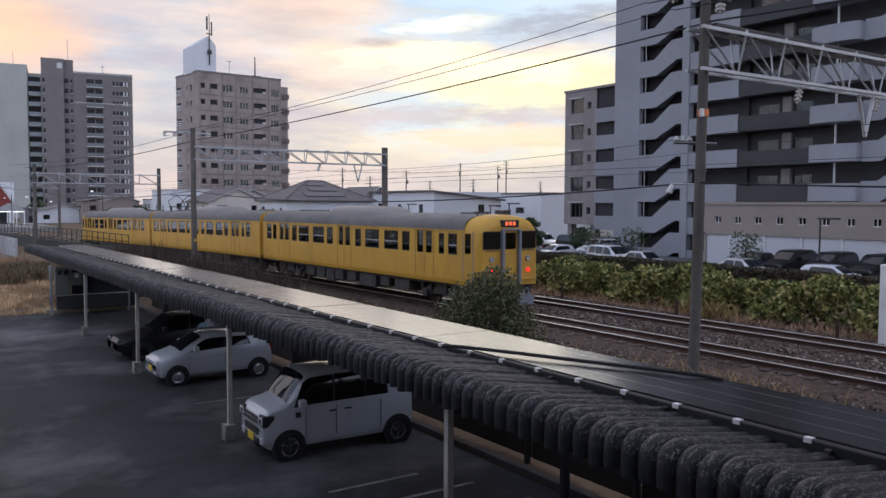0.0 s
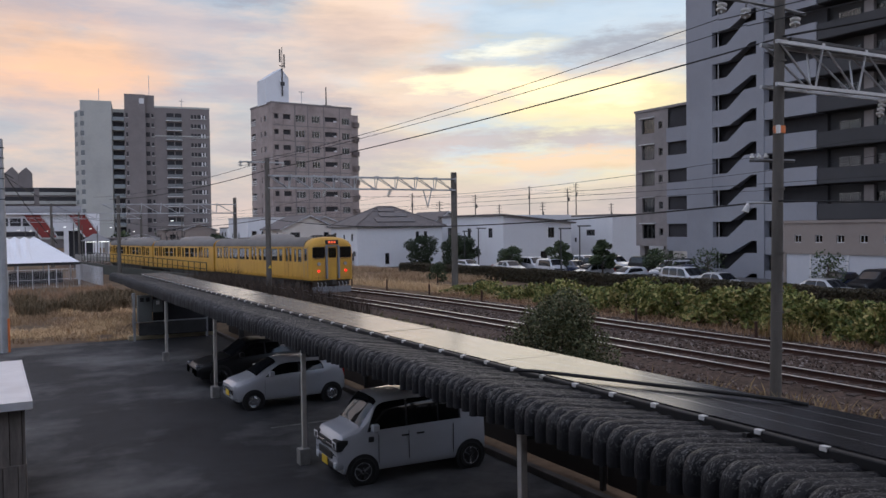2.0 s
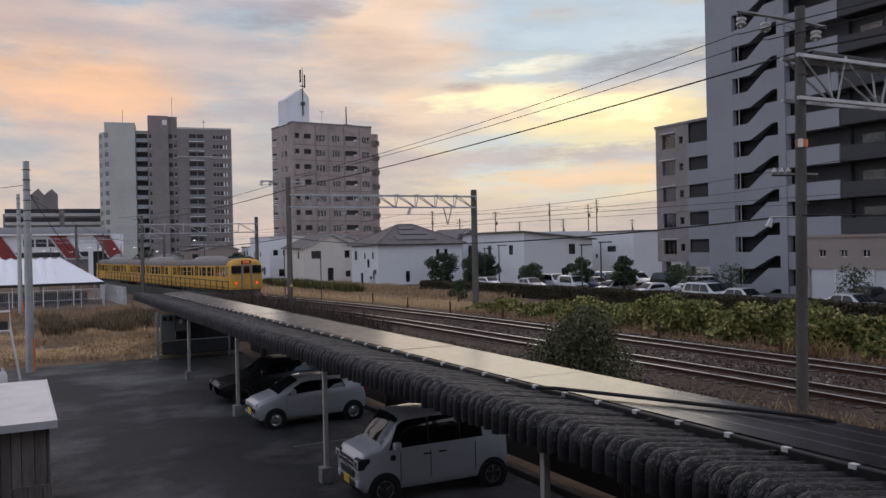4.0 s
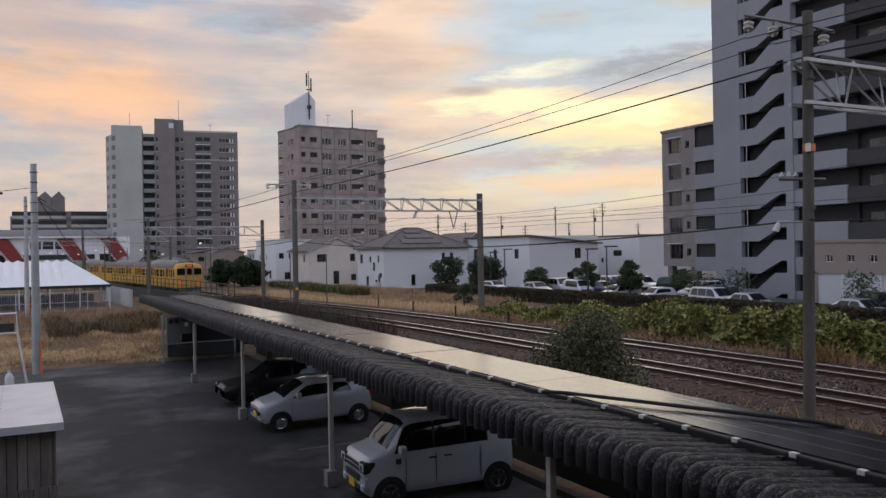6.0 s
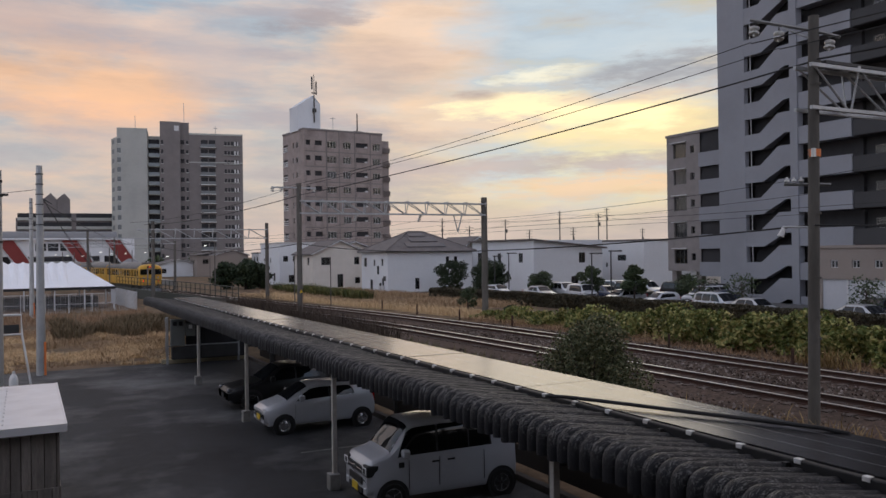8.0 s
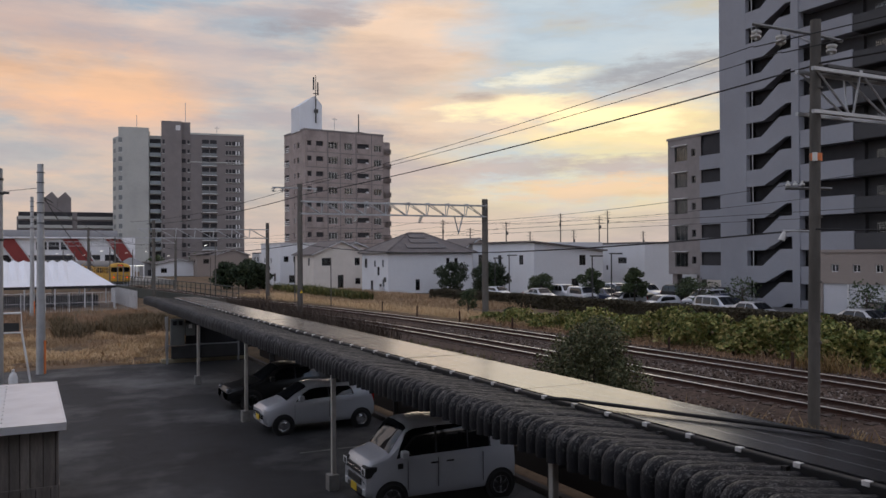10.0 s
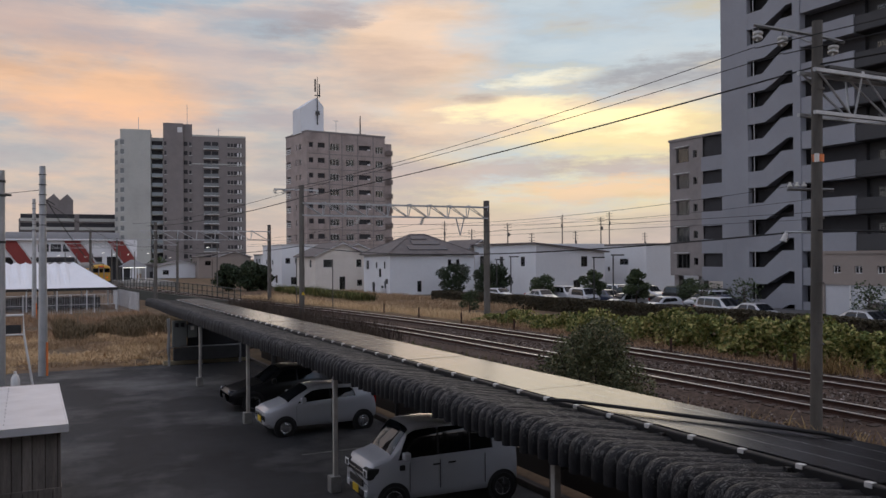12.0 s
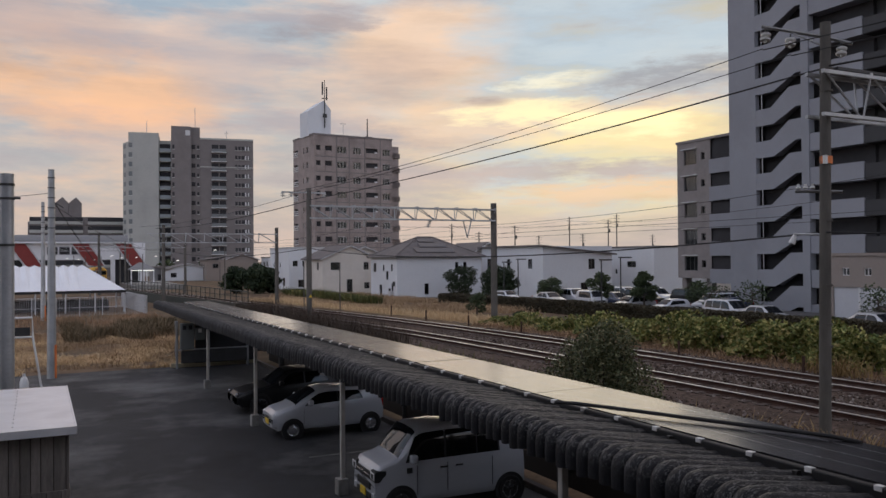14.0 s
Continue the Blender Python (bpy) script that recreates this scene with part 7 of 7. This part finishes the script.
    for i in range(30):
        x, y = 28 + 8.6 * i + rnd.uniform(-2, 2), 185 + rnd.uniform(-18, 60)
        if 28 < x < 70 and y < 190:
            y += 30
        W, L, e = rnd.uniform(7, 12), rnd.uniform(7, 10), rnd.choice((3.2, 5.4, 5.8))
        house(x, x + W, y, y + L, e, e + rnd.uniform(1.2, 2.0), rnd.choice(("gable", "gable", "flat", "shed")), rnd.choice(("white_wall", "cream_wall", "beige")), "distant small house with a grey roof", wx=((2, e - 2.0, 1.4, 1.1), (5, e - 2.0, 1.4, 1.1)), wy=((1.5, e - 2.0, 1.4, 1.1),))


build_houses()


# ---- car park beyond the hedge ----
def build_far_cars():
    g = "cars in the far car park"
    protos = [
        road_car("parked_car", "white parked hatchback in the far car park", HATCH, "car_white", "plate_white", g, False),
        road_car("parked_car", "black parked estate car in the far car park", WAGON, "car_black", "plate_white", g, False),
        road_car("parked_car", "silver parked saloon car in the far car park", SEDAN, "car_silver", "plate_white", g, False),
        road_car("parked_car", "white parked people carrier in the far car park", WAGON, "car_white", "plate_white", g, False),
        road_car("parked_car", "dark blue parked saloon car in the far car park", SEDAN, "car_navy", "plate_white", g, False),
        road_car("parked_car", "white boxy parked minivan in the far car park", VAN, "car_white", "plate_yellow", g, False),
    ]
    spots = [(0, 44.5, 73.0, 90), (2, 45.5, 66.0, 90), (3, 48.5, 66.5, 80), (5, 46.0, 60.5, 85), (4, 50.5, 62.0, 90), (1, 53.0, 60.5, 95), (2, 44.5, 57.0, 0), (3, 50.0, 52.6, 5), (1, 52.5, 54.5, 10), (4, 49.0, 50.3, 0), (0, 44.3, 51.3, 5),
             (3, 44.6, 41.6, 85), (2, 44.6, 38.3, 90), (4, 48.6, 35.6, 0), (1, 48.6, 33.0, 0), (1, 48.8, 30.2, 0), (2, 44.0, 29.6, 88), (1, 49.0, 27.2, 0), (4, 49.2, 24.6, 0), (0, 44.0, 24.2, 90), (3, 55.5, 66.5, 90), (1, 57.0, 58.5, 90), (3, 56.5, 63.0, 90)]
    used = set()
    for k, x, y, a in spots:
        m = pose(x, y, 0.424, 0, 0, a)
        if k in used:
            copy_thing(protos[k], m)
        else:
            protos[k].matrix_basis = m
            used.add(k)
    for x, y, h, z0 in ((46, 74.9, 5.1, 0.42), (46, 57.7, 5.2, 0.42), (45.2, 59.4, 5.0, 0.42), (45.2, 76.5, 4.8, 0.42), (50, 30.4, 4.3, 0.42), (50, 25.8, 4.3, 0.42)):
        l = thing("street_lamp", pose(x, y, z0), "slim dark lamp post with a flat arm in the car park", "street lamp", "car park lamps")
        part("post", MB().cyl((0, 0, 0), (0, 0, h - z0), 0.07, 0.055, 10), "dark_steel", l)
        part("head", MB().rbox(-0.2, 0.25, -1.25, 0.1, h - z0 - 0.04, h - z0 + 0.08, 0.03), "dark_steel", l)


build_far_cars()


# ---- beside the near car park ----
M["tent_white"] = mat("tent_white", (0.80, 0.81, 0.84), 0.6, vary=0.05, scale=0.6)
M["station_white"] = mat("station_white", (0.74, 0.74, 0.76), 0.75, vary=0.08, scale=0.2)
M["station_red"] = mat("station_red", (0.22, 0.035, 0.03), 0.7, vary=0.12, scale=0.3)
M["lamp_white"] = glow("lamp_white", (1.0, 0.95, 0.85), 1.7)
M["mesh_white"] = mat("mesh_white", (0.55, 0.56, 0.58), 0.5, 0.2, vary=0.1)
M["cabinet"] = mat("cabinet", (0.14, 0.15, 0.145), 0.6, vary=0.1, scale=1.0)
M["canopy_grey"] = mat("canopy_grey", (0.20, 0.20, 0.205), 0.7, vary=0.1)


def build_left():
    # timber shed with a sheet metal roof
    s = thing("shed", pose(0, 0, 0), "small weathered board shed with a pale sheet-metal roof", "shed")
    X0, X1, Y0, Y1, Z = -4.2, 0.475, 15.66, 20.65, 2.32
    rnd = random.Random(64)
    def boards(a0, a1, put):
        """Two tiers of upright boards of uneven width, the lower tier lapping over the upper."""
        for z0, z1, proud in ((1.22, 2.27, 0.0), (0.05, 1.26, 0.018)):
            a = a0
            while a < a1 - 0.02:
                w = min(rnd.uniform(0.15, 0.24), a1 - a)
                put(a, a + w - 0.012, z0 + rnd.uniform(-0.015, 0.015), z1, proud + rnd.uniform(0, 0.006))
                a += w
    boards(X0, X1, lambda a, b, z0, z1, d: part("board", MB().rbox(a, b, Y0 - d, Y0 + 0.025 - d, z0, z1, 0.006), "wood", s))
    boards(Y0 + 0.03, Y1, lambda a, b, z0, z1, d: part("board", MB().rbox(X1 - 0.025 + d, X1 + d, a, b, z0, z1, 0.006), "wood", s))
    part("frame", MB().box(X0, X1 - 0.03, Y0 + 0.03, Y1, 0.02, 2.2), "bark", s)
    part("roof", MB().box(X0 - 0.1, X1 + 0.10, Y0 - 0.14, Y1 + 0.1, Z, Z + 0.035), "sheet_roof", s, "pale sheet-metal roof")
    part("fascia", MB().box(X0 - 0.1, X1 + 0.105, Y0 - 0.165, Y0 - 0.141, Z - 0.09, Z + 0.045), "sheet_roof", s)
    part("fascia", MB().box(X1 + 0.101, X1 + 0.125, Y0 - 0.14, Y1 + 0.1, Z - 0.09, Z + 0.045), "sheet_roof", s)
    part("ridge_board", MB().box(X0, X1 - 0.1, Y1 + 0.11, Y1 + 0.3, Z - 0.05, Z + 0.02), "wood", s)
    for i in range(12):
        part("roof_screw", MB().cyl((-0.4 - 0.001 * i, Y0 + 0.3 + 0.4 * i, Z + 0.035), (-0.4, Y0 + 0.3 + 0.4 * i, Z + 0.045), 0.015, n=6), "galv", s)
    # poles
    p = thing("steel_pole", pose(-0.69, 23, 0), "thick galvanised steel pole with clamp bands", "pole")
    part("tube", MB().cyl((0, 0, 0), (0, 0, 7.4), 0.17, 0.16, 20), "galv", p, smooth=True)
    for z, d in ((6.75, 0.18), (7.1, 0.175), (5.6, 0.18)):
        part("band", MB().cyl((0, 0, z), (0, 0, z + 0.06), d, n=20), "dark_steel", p)
    part("hook", MB().cyl((0.1, 0, 6.8), (0.3, 0, 6.8), 0.03), "dark_steel", p)
    for x, y, h, tag in ((0.54, 40.64, 9.35, "slender concrete utility pole with an orange guard"), (0.38, 77.2, 10.3, "slender grey utility pole behind the fence")):
        q = thing("utility_pole", pose(x, y, 0), tag, "pole", "utility poles")
        part("shaft", MB().cyl((0, 0, 0), (0, 0, h), 0.20 if y < 50 else 0.2, 0.13, 16), "galv", q, smooth=True)
        for i in range(6):
            part("step_band", MB().cyl((0, 0, h - 0.4 - 0.45 * i), (0, 0, h - 0.36 - 0.45 * i), 0.165, n=14), "dark_steel", q)
        part("guard", MB().cyl((0.16, -0.14, 0.02), (0.16, -0.14, 1.5), 0.05, n=8), "orange", q, "orange cable guard")
        part("bracket", MB().cyl((0, 0, h - 1.4), (0.5, 0.1, h - 1.7), 0.025), "dark_steel", q)
    wire((0.6, 40.6, 8.0), (3.5, 52, 4.6), 0.2, 0.02, "stay wire of a utility pole", "stay_wire", "stay wires")
    wire((0.6, 40.6, 7.8), (11.8, 90, 6.5), 0.8, 0.012, "slack thin black service wire", "service_wire", "service wires")
    wire((0.6, 40.6, 8.3), (-30, 60, 8.5), 0.8, 0.012, "slack thin black service wire", "service_wire", "service wires")
    # handrail by the slope
    r = thing("handrail", pose(0, 0, 0), "white steel handrail with an inclined leg", "handrail")
    part("rail", MB().tube([(-3.0, 38, 2.9), (-0.22, 38, 2.9), (-0.2, 38, 2.1), (0.12, 38, 0.0)], 0.045, 8), "white_metal", r)
    part("rail", MB().tube([(-3.0, 38, 2.1), (-0.2, 38, 2.1)], 0.04, 8), "white_metal", r)
    part("panel", MB().box(-3.0, -0.3, 38.05, 38.08, 2.15, 2.5), "dark_steel", r)
    for x in (-2.6, -1.4):
        part("leg", MB().cyl((x, 38, 0), (x, 38, 2.9), 0.04, n=8), "white_metal", r)
    solid("gas_cylinder", MB().lathe((-0.45, 33.0, 0.004), (0, 0, 1), [(0, 0.15), (0.9, 0.15), (1.05, 0.10), (1.1, 0.05), (1.2, 0.05)], 14), "white_metal", "pale grey gas cylinder behind the shed", "gas cylinder", smooth=True)
    # fence of white mesh panels
    f = thing("mesh_fence", pose(0, 0, 0), "white steel mesh fence round the marquee", "fence")
    def run(a, b, n):
        a, b = Vector(a), Vector(b)
        for i in range(n + 1):
            c = a.lerp(b, i / n)
            part("fence_post", MB().cyl((c.x, c.y, 0), (c.x, c.y, 2.0), 0.045, n=8), "mesh_white", f)
        for i in range(n):
            c, d = a.lerp(b, i / n), a.lerp(b, (i + 1) / n)
            w = MB()
            for z in (0.15, 1.05, 1.95):
                w.tube([(c.x, c.y, z), (d.x, d.y, z)], 0.022, 5)
            for k in range(1, 14):
                e = c.lerp(d, k / 14)
                w.tube([(e.x, e.y, 0.15), (e.x, e.y, 1.95)], 0.011, 4)
            part("mesh_panel", w, "mesh_white", f)
    run((-16, 80.5, 0), (9.2, 81.6, 0), 13)
    run((9.2, 81.6, 0), (8.3, 97, 0), 7)
    # marquee
    t = thing("marquee", pose(0, 0, 0), "long white marquee with a ridged fabric roof", "marquee")
    y0, y1, ez, rz = 86.0, 95.0, 2.42, 4.9
    ym = (y0 + y1) / 2
    part("end_hip", MB().poly([(7.7, y0, ez), (7.7, y1, ez), (4.0, ym, rz)]), "tent_white", t, "white fabric end slope")
    x, i = 4.0, 0
    while x > -16:
        a, b = (7.7 if i == 0 else x + 0.0), x - 0.86
        m = MB()
        mid = (x + b) / 2
        m.poly([(a, y0, ez), (x, ym, rz), (mid, ym, rz - 0.22), (mid, y0, ez)])
        m.poly([(mid, y0, ez), (mid, ym, rz - 0.22), (b, ym, rz), (b, y0, ez)])
        m.poly([(a, y1, ez), (x, ym, rz), (mid, ym, rz - 0.22), (mid, y1, ez)])
        m.poly([(mid, y1, ez), (mid, ym, rz - 0.22), (b, ym, rz), (b, y1, ez)])
        part("roof_bay", m, "tent_white", t)
        x, i = b, i + 1
    part("valance", MB().box(-16.5, 7.7, y0 - 0.05, y0 - 0.01, ez - 0.26, ez - 0.02), "black", t, "dark hem of the marquee roof")
    part("valance", MB().box(7.68, 7.74, y0, y1, ez - 0.26, ez - 0.02), "black", t, "dark hem of the marquee roof")
    for k in range(10):
        part("leg", MB().box(7.5 - 2.6 * k, 7.62 - 2.6 * k, y0 + 0.05, y0 + 0.17, 0, ez - 0.2), "mesh_white", t)
        part("leg", MB().box(7.5 - 2.6 * k, 7.62 - 2.6 * k, y1 - 0.17, y1 - 0.05, 0, ez - 0.2), "mesh_white", t)
    part("goods_block", MB().rbox(-12, 6.5, ym, y1 - 0.5, 0.1, 1.3, 0.1), "shade_dark", t, "dark goods stored under the marquee")
    # electrical cabinets at the end of the carport
    c = thing("power_cabinet", pose(0, 0, 0), "grey-green electrical cabinets on a steel rack", "cabinet")
    part("box", MB().rbox(6.15, 6.80, 41.0, 41.35, 0.93, 2.18, 0.02), "cabinet", c)
    part("box", MB().rbox(6.84, 7.30, 41.0, 41.35, 1.35, 1.95, 0.02), "cabinet", c)
    for x in (6.25, 6.52):
        part("vent", MB().box(x, x + 0.17, 40.97, 40.995, 1.88, 2.08), "black", c)
    part("vent", MB().box(6.98, 7.14, 40.97, 40.995, 1.72, 1.9), "plate_white", c)
    part("box", MB().rbox(6.2, 9.4, 41.1, 41.3, 0.25, 0.85, 0.02), "dark_steel", c)
    for x in (6.0, 7.5, 9.4):
        part("rack_post", MB().rbox(x - 0.05, x + 0.05, 41.1, 41.2, 0, 2.3, 0.01), "galv", c)
    part("rack_rail", MB().box(6.0, 9.4, 41.12, 41.18, 0.88, 0.93), "galv", c)
    part("back_board", MB().box(6.9, 9.9, 41.4, 41.45, 0.2, 2.3), "shade_dark", c)
    part("conduit", MB().tube([(5.95, 41.1, 0.5), (5.9, 41.0, 0.9), (5.9, 41.0, 2.3)], 0.03, 8), "galv", c)
    tagged(part("lot_kerb", MB().rbox(5.8, 10.0, 41.5, 41.75, 0, 0.22, 0.03), "straw_kerb", None), "low pale kerb at the end of the car park", "kerb", kind="structure")
    # railing along the girder beside the track
    r = thing("track_railing", pose(0, 0, 0), "dark steel railing on a girder beside the near track", "railing")
    s = 65.0
    while s < 117:
        p = line_at(s, -2.7)[0]
        part("railing_post", MB().cyl((p.x, p.y, 0.8), (p.x, p.y, 2.75), 0.035, n=6), "rail_green", r)
        s += 1.7
    for z, k in ((2.73, 0.04), (2.25, 0.03), (1.85, 0.03)):
        part("railing_bar", MB().tube([line_at(65 + 1.7 * i, -2.7)[0] + Vector((0, 0, z)) for i in range(31)], k, 6), "rail_green", r)
    part("girder", strip(MB(), 64, 118, 2.0, [(-2.95, 0.4), (-2.95, 1.95), (-2.6, 1.95), (-2.6, 1.2)]), "rail_green", r, "dark painted girder")
    # station: footbridge building, shelter and lamps
    st = thing("station_bridge", pose(0, 170, 0), "white station building over the tracks with red panels", "station")
    part("wall", MB().box(-45, 18.9, 0.3, 9, 5.6, 9.0), "station_white", st)
    part("roof", MB().cyl((-45, 4, 9.3), (16, 4, 9.3), 1.1, n=14), "canopy_grey", st, "dark rounded roof")
    part("eave", MB().box(-45, 16.5, -0.6, 0.3, 8.7, 9.0), "station_white", st)
    for x in (-1.5, 9.2, 16.8, -14):
        part("red_panel", MB().prism([(x - 3.4, 8.6), (x - 0.6, 8.6), (x + 2.2, 4.4), (x - 0.4, 4.4)], "y", -0.1, 0.28), "station_red", st, "dark red slanted panel")
        part("panel_edge", MB().prism([(x - 3.7, 8.7), (x - 3.4, 8.7), (x - 0.4, 4.3), (x - 0.7, 4.3)], "y", -0.14, 0.26), "trim_white", st)
        part("panel_edge", MB().prism([(x - 0.6, 8.7), (x - 0.3, 8.7), (x + 2.5, 4.3), (x + 2.2, 4.3)], "y", -0.14, 0.26), "trim_white", st)
    for x in (1.5, 3.6, 5.7):
        part("window", MB().box(x, x + 1.8, 0.2, 0.29, 6.6, 8.0), "shade_dark", st)
    # near-black boxes: the shade under the building is put into their colour
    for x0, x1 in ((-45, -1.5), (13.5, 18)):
        part("lower_storey", MB().box(x0, x1, 1.5, 8, 0.3, 5.6), "shade_dark", st, "lower storey, coloured as dark as its shade")
    for x in (-40, -28, -6, -2.6, 12.6, 18):
        part("pillar", MB().box(x, x + 0.8, 0.4, 1.2, 0.3, 5.6), "station_white", st)
    sh = thing("platform_shelter", pose(14.8, 160, 0), "small platform shelter with a pitched roof and lit tubes", "shelter")
    part("roof", MB().rings([[(0, -2, 3.7), (4.6, -2, 3.7), (4.6, 3, 3.7), (0, 3, 3.7)], [(1.9, 0.4, 5.0), (2.7, 0.4, 5.0), (2.7, 0.6, 5.0), (1.9, 0.6, 5.0)]]), "canopy_grey", sh)
    for x in (0.3, 1.6, 3.0, 4.2):
        part("pillar", MB().box(x, x + 0.16, -1.6, -1.4, 1.0, 3.7), "station_white", sh)
    for x in (0.4, 2.5):
        part("lamp_tube", MB().box(x, x + 1.7, -2.05, -1.97, 3.5, 3.6), "lamp_white", sh, "lit white tube")
    part("platform", MB().box(-0.5, 8, -12, 20, -0.2, 1.1), "concrete", sh)
    for s0, side, h in ((104, 6.6, 6.9), (122, 6.4, 5.6), (134, 6.5, 6.3), (146, 6.4, 6.2), (118, -3.2, 6.3), (130, -3.4, 5.8), (142, -3.4, 5.9), (152, -3.3, 6.1), (160, 7.5, 6.3)):
        p = line_at(s0, side)[0]
        l = thing("platform_lamp", pose(p.x, p.y, 0.2), "grey lamp post with a small lit lamp near the station", "street lamp", "station lamps")
        part("post", MB().cyl((0, 0, 0), (0, 0, h), 0.08, 0.06, 8), "mast_concrete", l)
        part("lamp_head", MB().rbox(0.0, 0.34, -0.06, 0.06, h - 0.48, h - 0.41, 0.02, Matrix.Rotation(radians(-12), 4, "Y")), "lamp_white", l, "lit lamp head")
    # thin span poles along the line
    for s0, side in ((70, 7.2), (78, 6.8), (108, 7.2)):
        p = line_at(s0, side)[0]
        q = thing("steel_pole", pose(p.x, p.y, 0.4), "thin grey steel pole beside the far track", "pole", "line-side poles")
        part("tube", MB().cyl((0, 0, 0), (0, 0, 4.6), 0.05, n=8), "mast_concrete", q)
    # far flats and shops
    a = thing("far_apartments", pose(-3, 300, 0), "far low apartment block with grey galleries and twin gabled tops", "apartment building")
    part("block", MB().box(0, 32, 0, 14, 0, 18.5), "brown_grey", a)
    part("block", MB().box(17, 33, -1, 13, 0, 20.2), "brown_grey", a)
    part("block", MB().box(6, 17, -0.6, 12, 0, 20.2), "brown_grey", a)
    for x in (8.2, 12.3):
        part("gable_tower", MB().prism([(x, 20), (x + 4.0, 20), (x + 4.0, 25), (x + 2.2, 27), (x, 25)], "y", 2, 8), "brown_grey", a)
    for k in range(6):
        for x0, x1, y in ((0.5, 6, 0), (6.5, 16.5, -0.6), (18, 32.5, -1)):
            part("gallery", MB().box(x0, x1, y - 0.5, y - 0.02, 3.2 + 2.9 * k, 4.2 + 2.9 * k), "green_grey", a)
            # flat near-black strips: shade in the galleries put in as colour
            part("gallery_gap", MB().box(x0, x1, y - 0.08, y - 0.01, 4.2 + 2.9 * k, 5.6 + 2.9 * k), "shade_dark", a)
    b = thing("shop_building", pose(26, 215, 0), "low grey shop with a red sign band", "shop")
    part("wall", MB().box(0, 26, 0, 10, 0, 3.6), "canopy_grey", b)
    part("sign_band", MB().box(6, 12, -0.3, 0, 2.0, 3.7), "station_red", b, "plain red sign band")
    part("eave", MB().box(-0.3, 26.3, -0.5, 10, 3.6, 3.9), "brown_grey", b)
    for k in range(5):
        part("shop_window", MB().box(0.8 + 5 * k, 4.4 + 5 * k, -0.08, -0.01, 0.4, 1.9), "shade_dark", b)
    # utility poles over the houses
    rnd = random.Random(77)
    for i, (x, h) in enumerate(((101.7, 14.5), (110.2, 12.4), (121.9, 14.3), (140.7, 17.0), (154.9, 16.5), (158.1, 18.1), (145.5, 12.2), (60.0, 11.5), (85, 10.5), (130, 11.5), (172, 12))):
        q = thing("utility_pole", pose(x, 200, 0.3, 0, 0, rnd.uniform(-40, 40)), "distant concrete utility pole with crossarms", "pole", "distant utility poles")
        part("shaft", MB().cyl((0, 0, 0), (0, 0, h), 0.22, 0.14, 10), "mast_concrete", q)
        for d in (0.5, 1.3, 2.2):
            part("crossarm", MB().box(-1.1, 1.1, -0.06, 0.06, h - d, h - d + 0.1), "dark_steel", q)
        part("transformer", MB().cyl((0.4, 0.3, h - 3.8), (0.4, 0.3, h - 2.8), 0.3, n=10), "mast_concrete", q)
    for (xa, ha), (xb, hb) in (((101.7, 13.9), (140.7, 16.4)), ((121.9, 13.7), (158.1, 17.5)), ((140.7, 16.2), (190, 18)), ((60, 11), (101.7, 13.0)), ((85, 10), (121.9, 13.0)), ((154.9, 15.5), (200, 16))):
        wire((xa, 200, ha), (xb, 200, hb), 0.8, 0.03, "distant black overhead power line", "power_line", "distant power lines")
    # white line-side cabinet
    w = thing("relay_cabinet", pose(25.6, 12.9, 0.8), "white line-side relay cabinet beside the hedge", "cabinet")
    part("body", MB().rbox(-0.5, 0.5, -0.9, 0.35, 0.0, 2.6, 0.03), "white_metal", w)
    part("door_seam", MB().box(-0.505, -0.5, -0.3, -0.28, 0.2, 2.4), "frame", w)
    part("plinth", MB().box(-0.55, 0.55, -0.95, 0.4, -0.3, 0.0), "concrete", w)
    for i in range(9):
        solid("marker_post", MB().box(25.05, 25.13, 8 + 6.5 * i, 8.08 + 6.5 * i, 0.6, 1.55), "rail_rust", "short rusty marker post beside the far track", "marker post", "marker posts")


M["straw_kerb"] = mat("straw_kerb", (0.38, 0.33, 0.22), 0.9, vary=0.2, scale=2.0)
M["rail_green"] = mat("rail_green", (0.030, 0.036, 0.030), 0.7, vary=0.25, scale=1.0)
build_left()

motions()
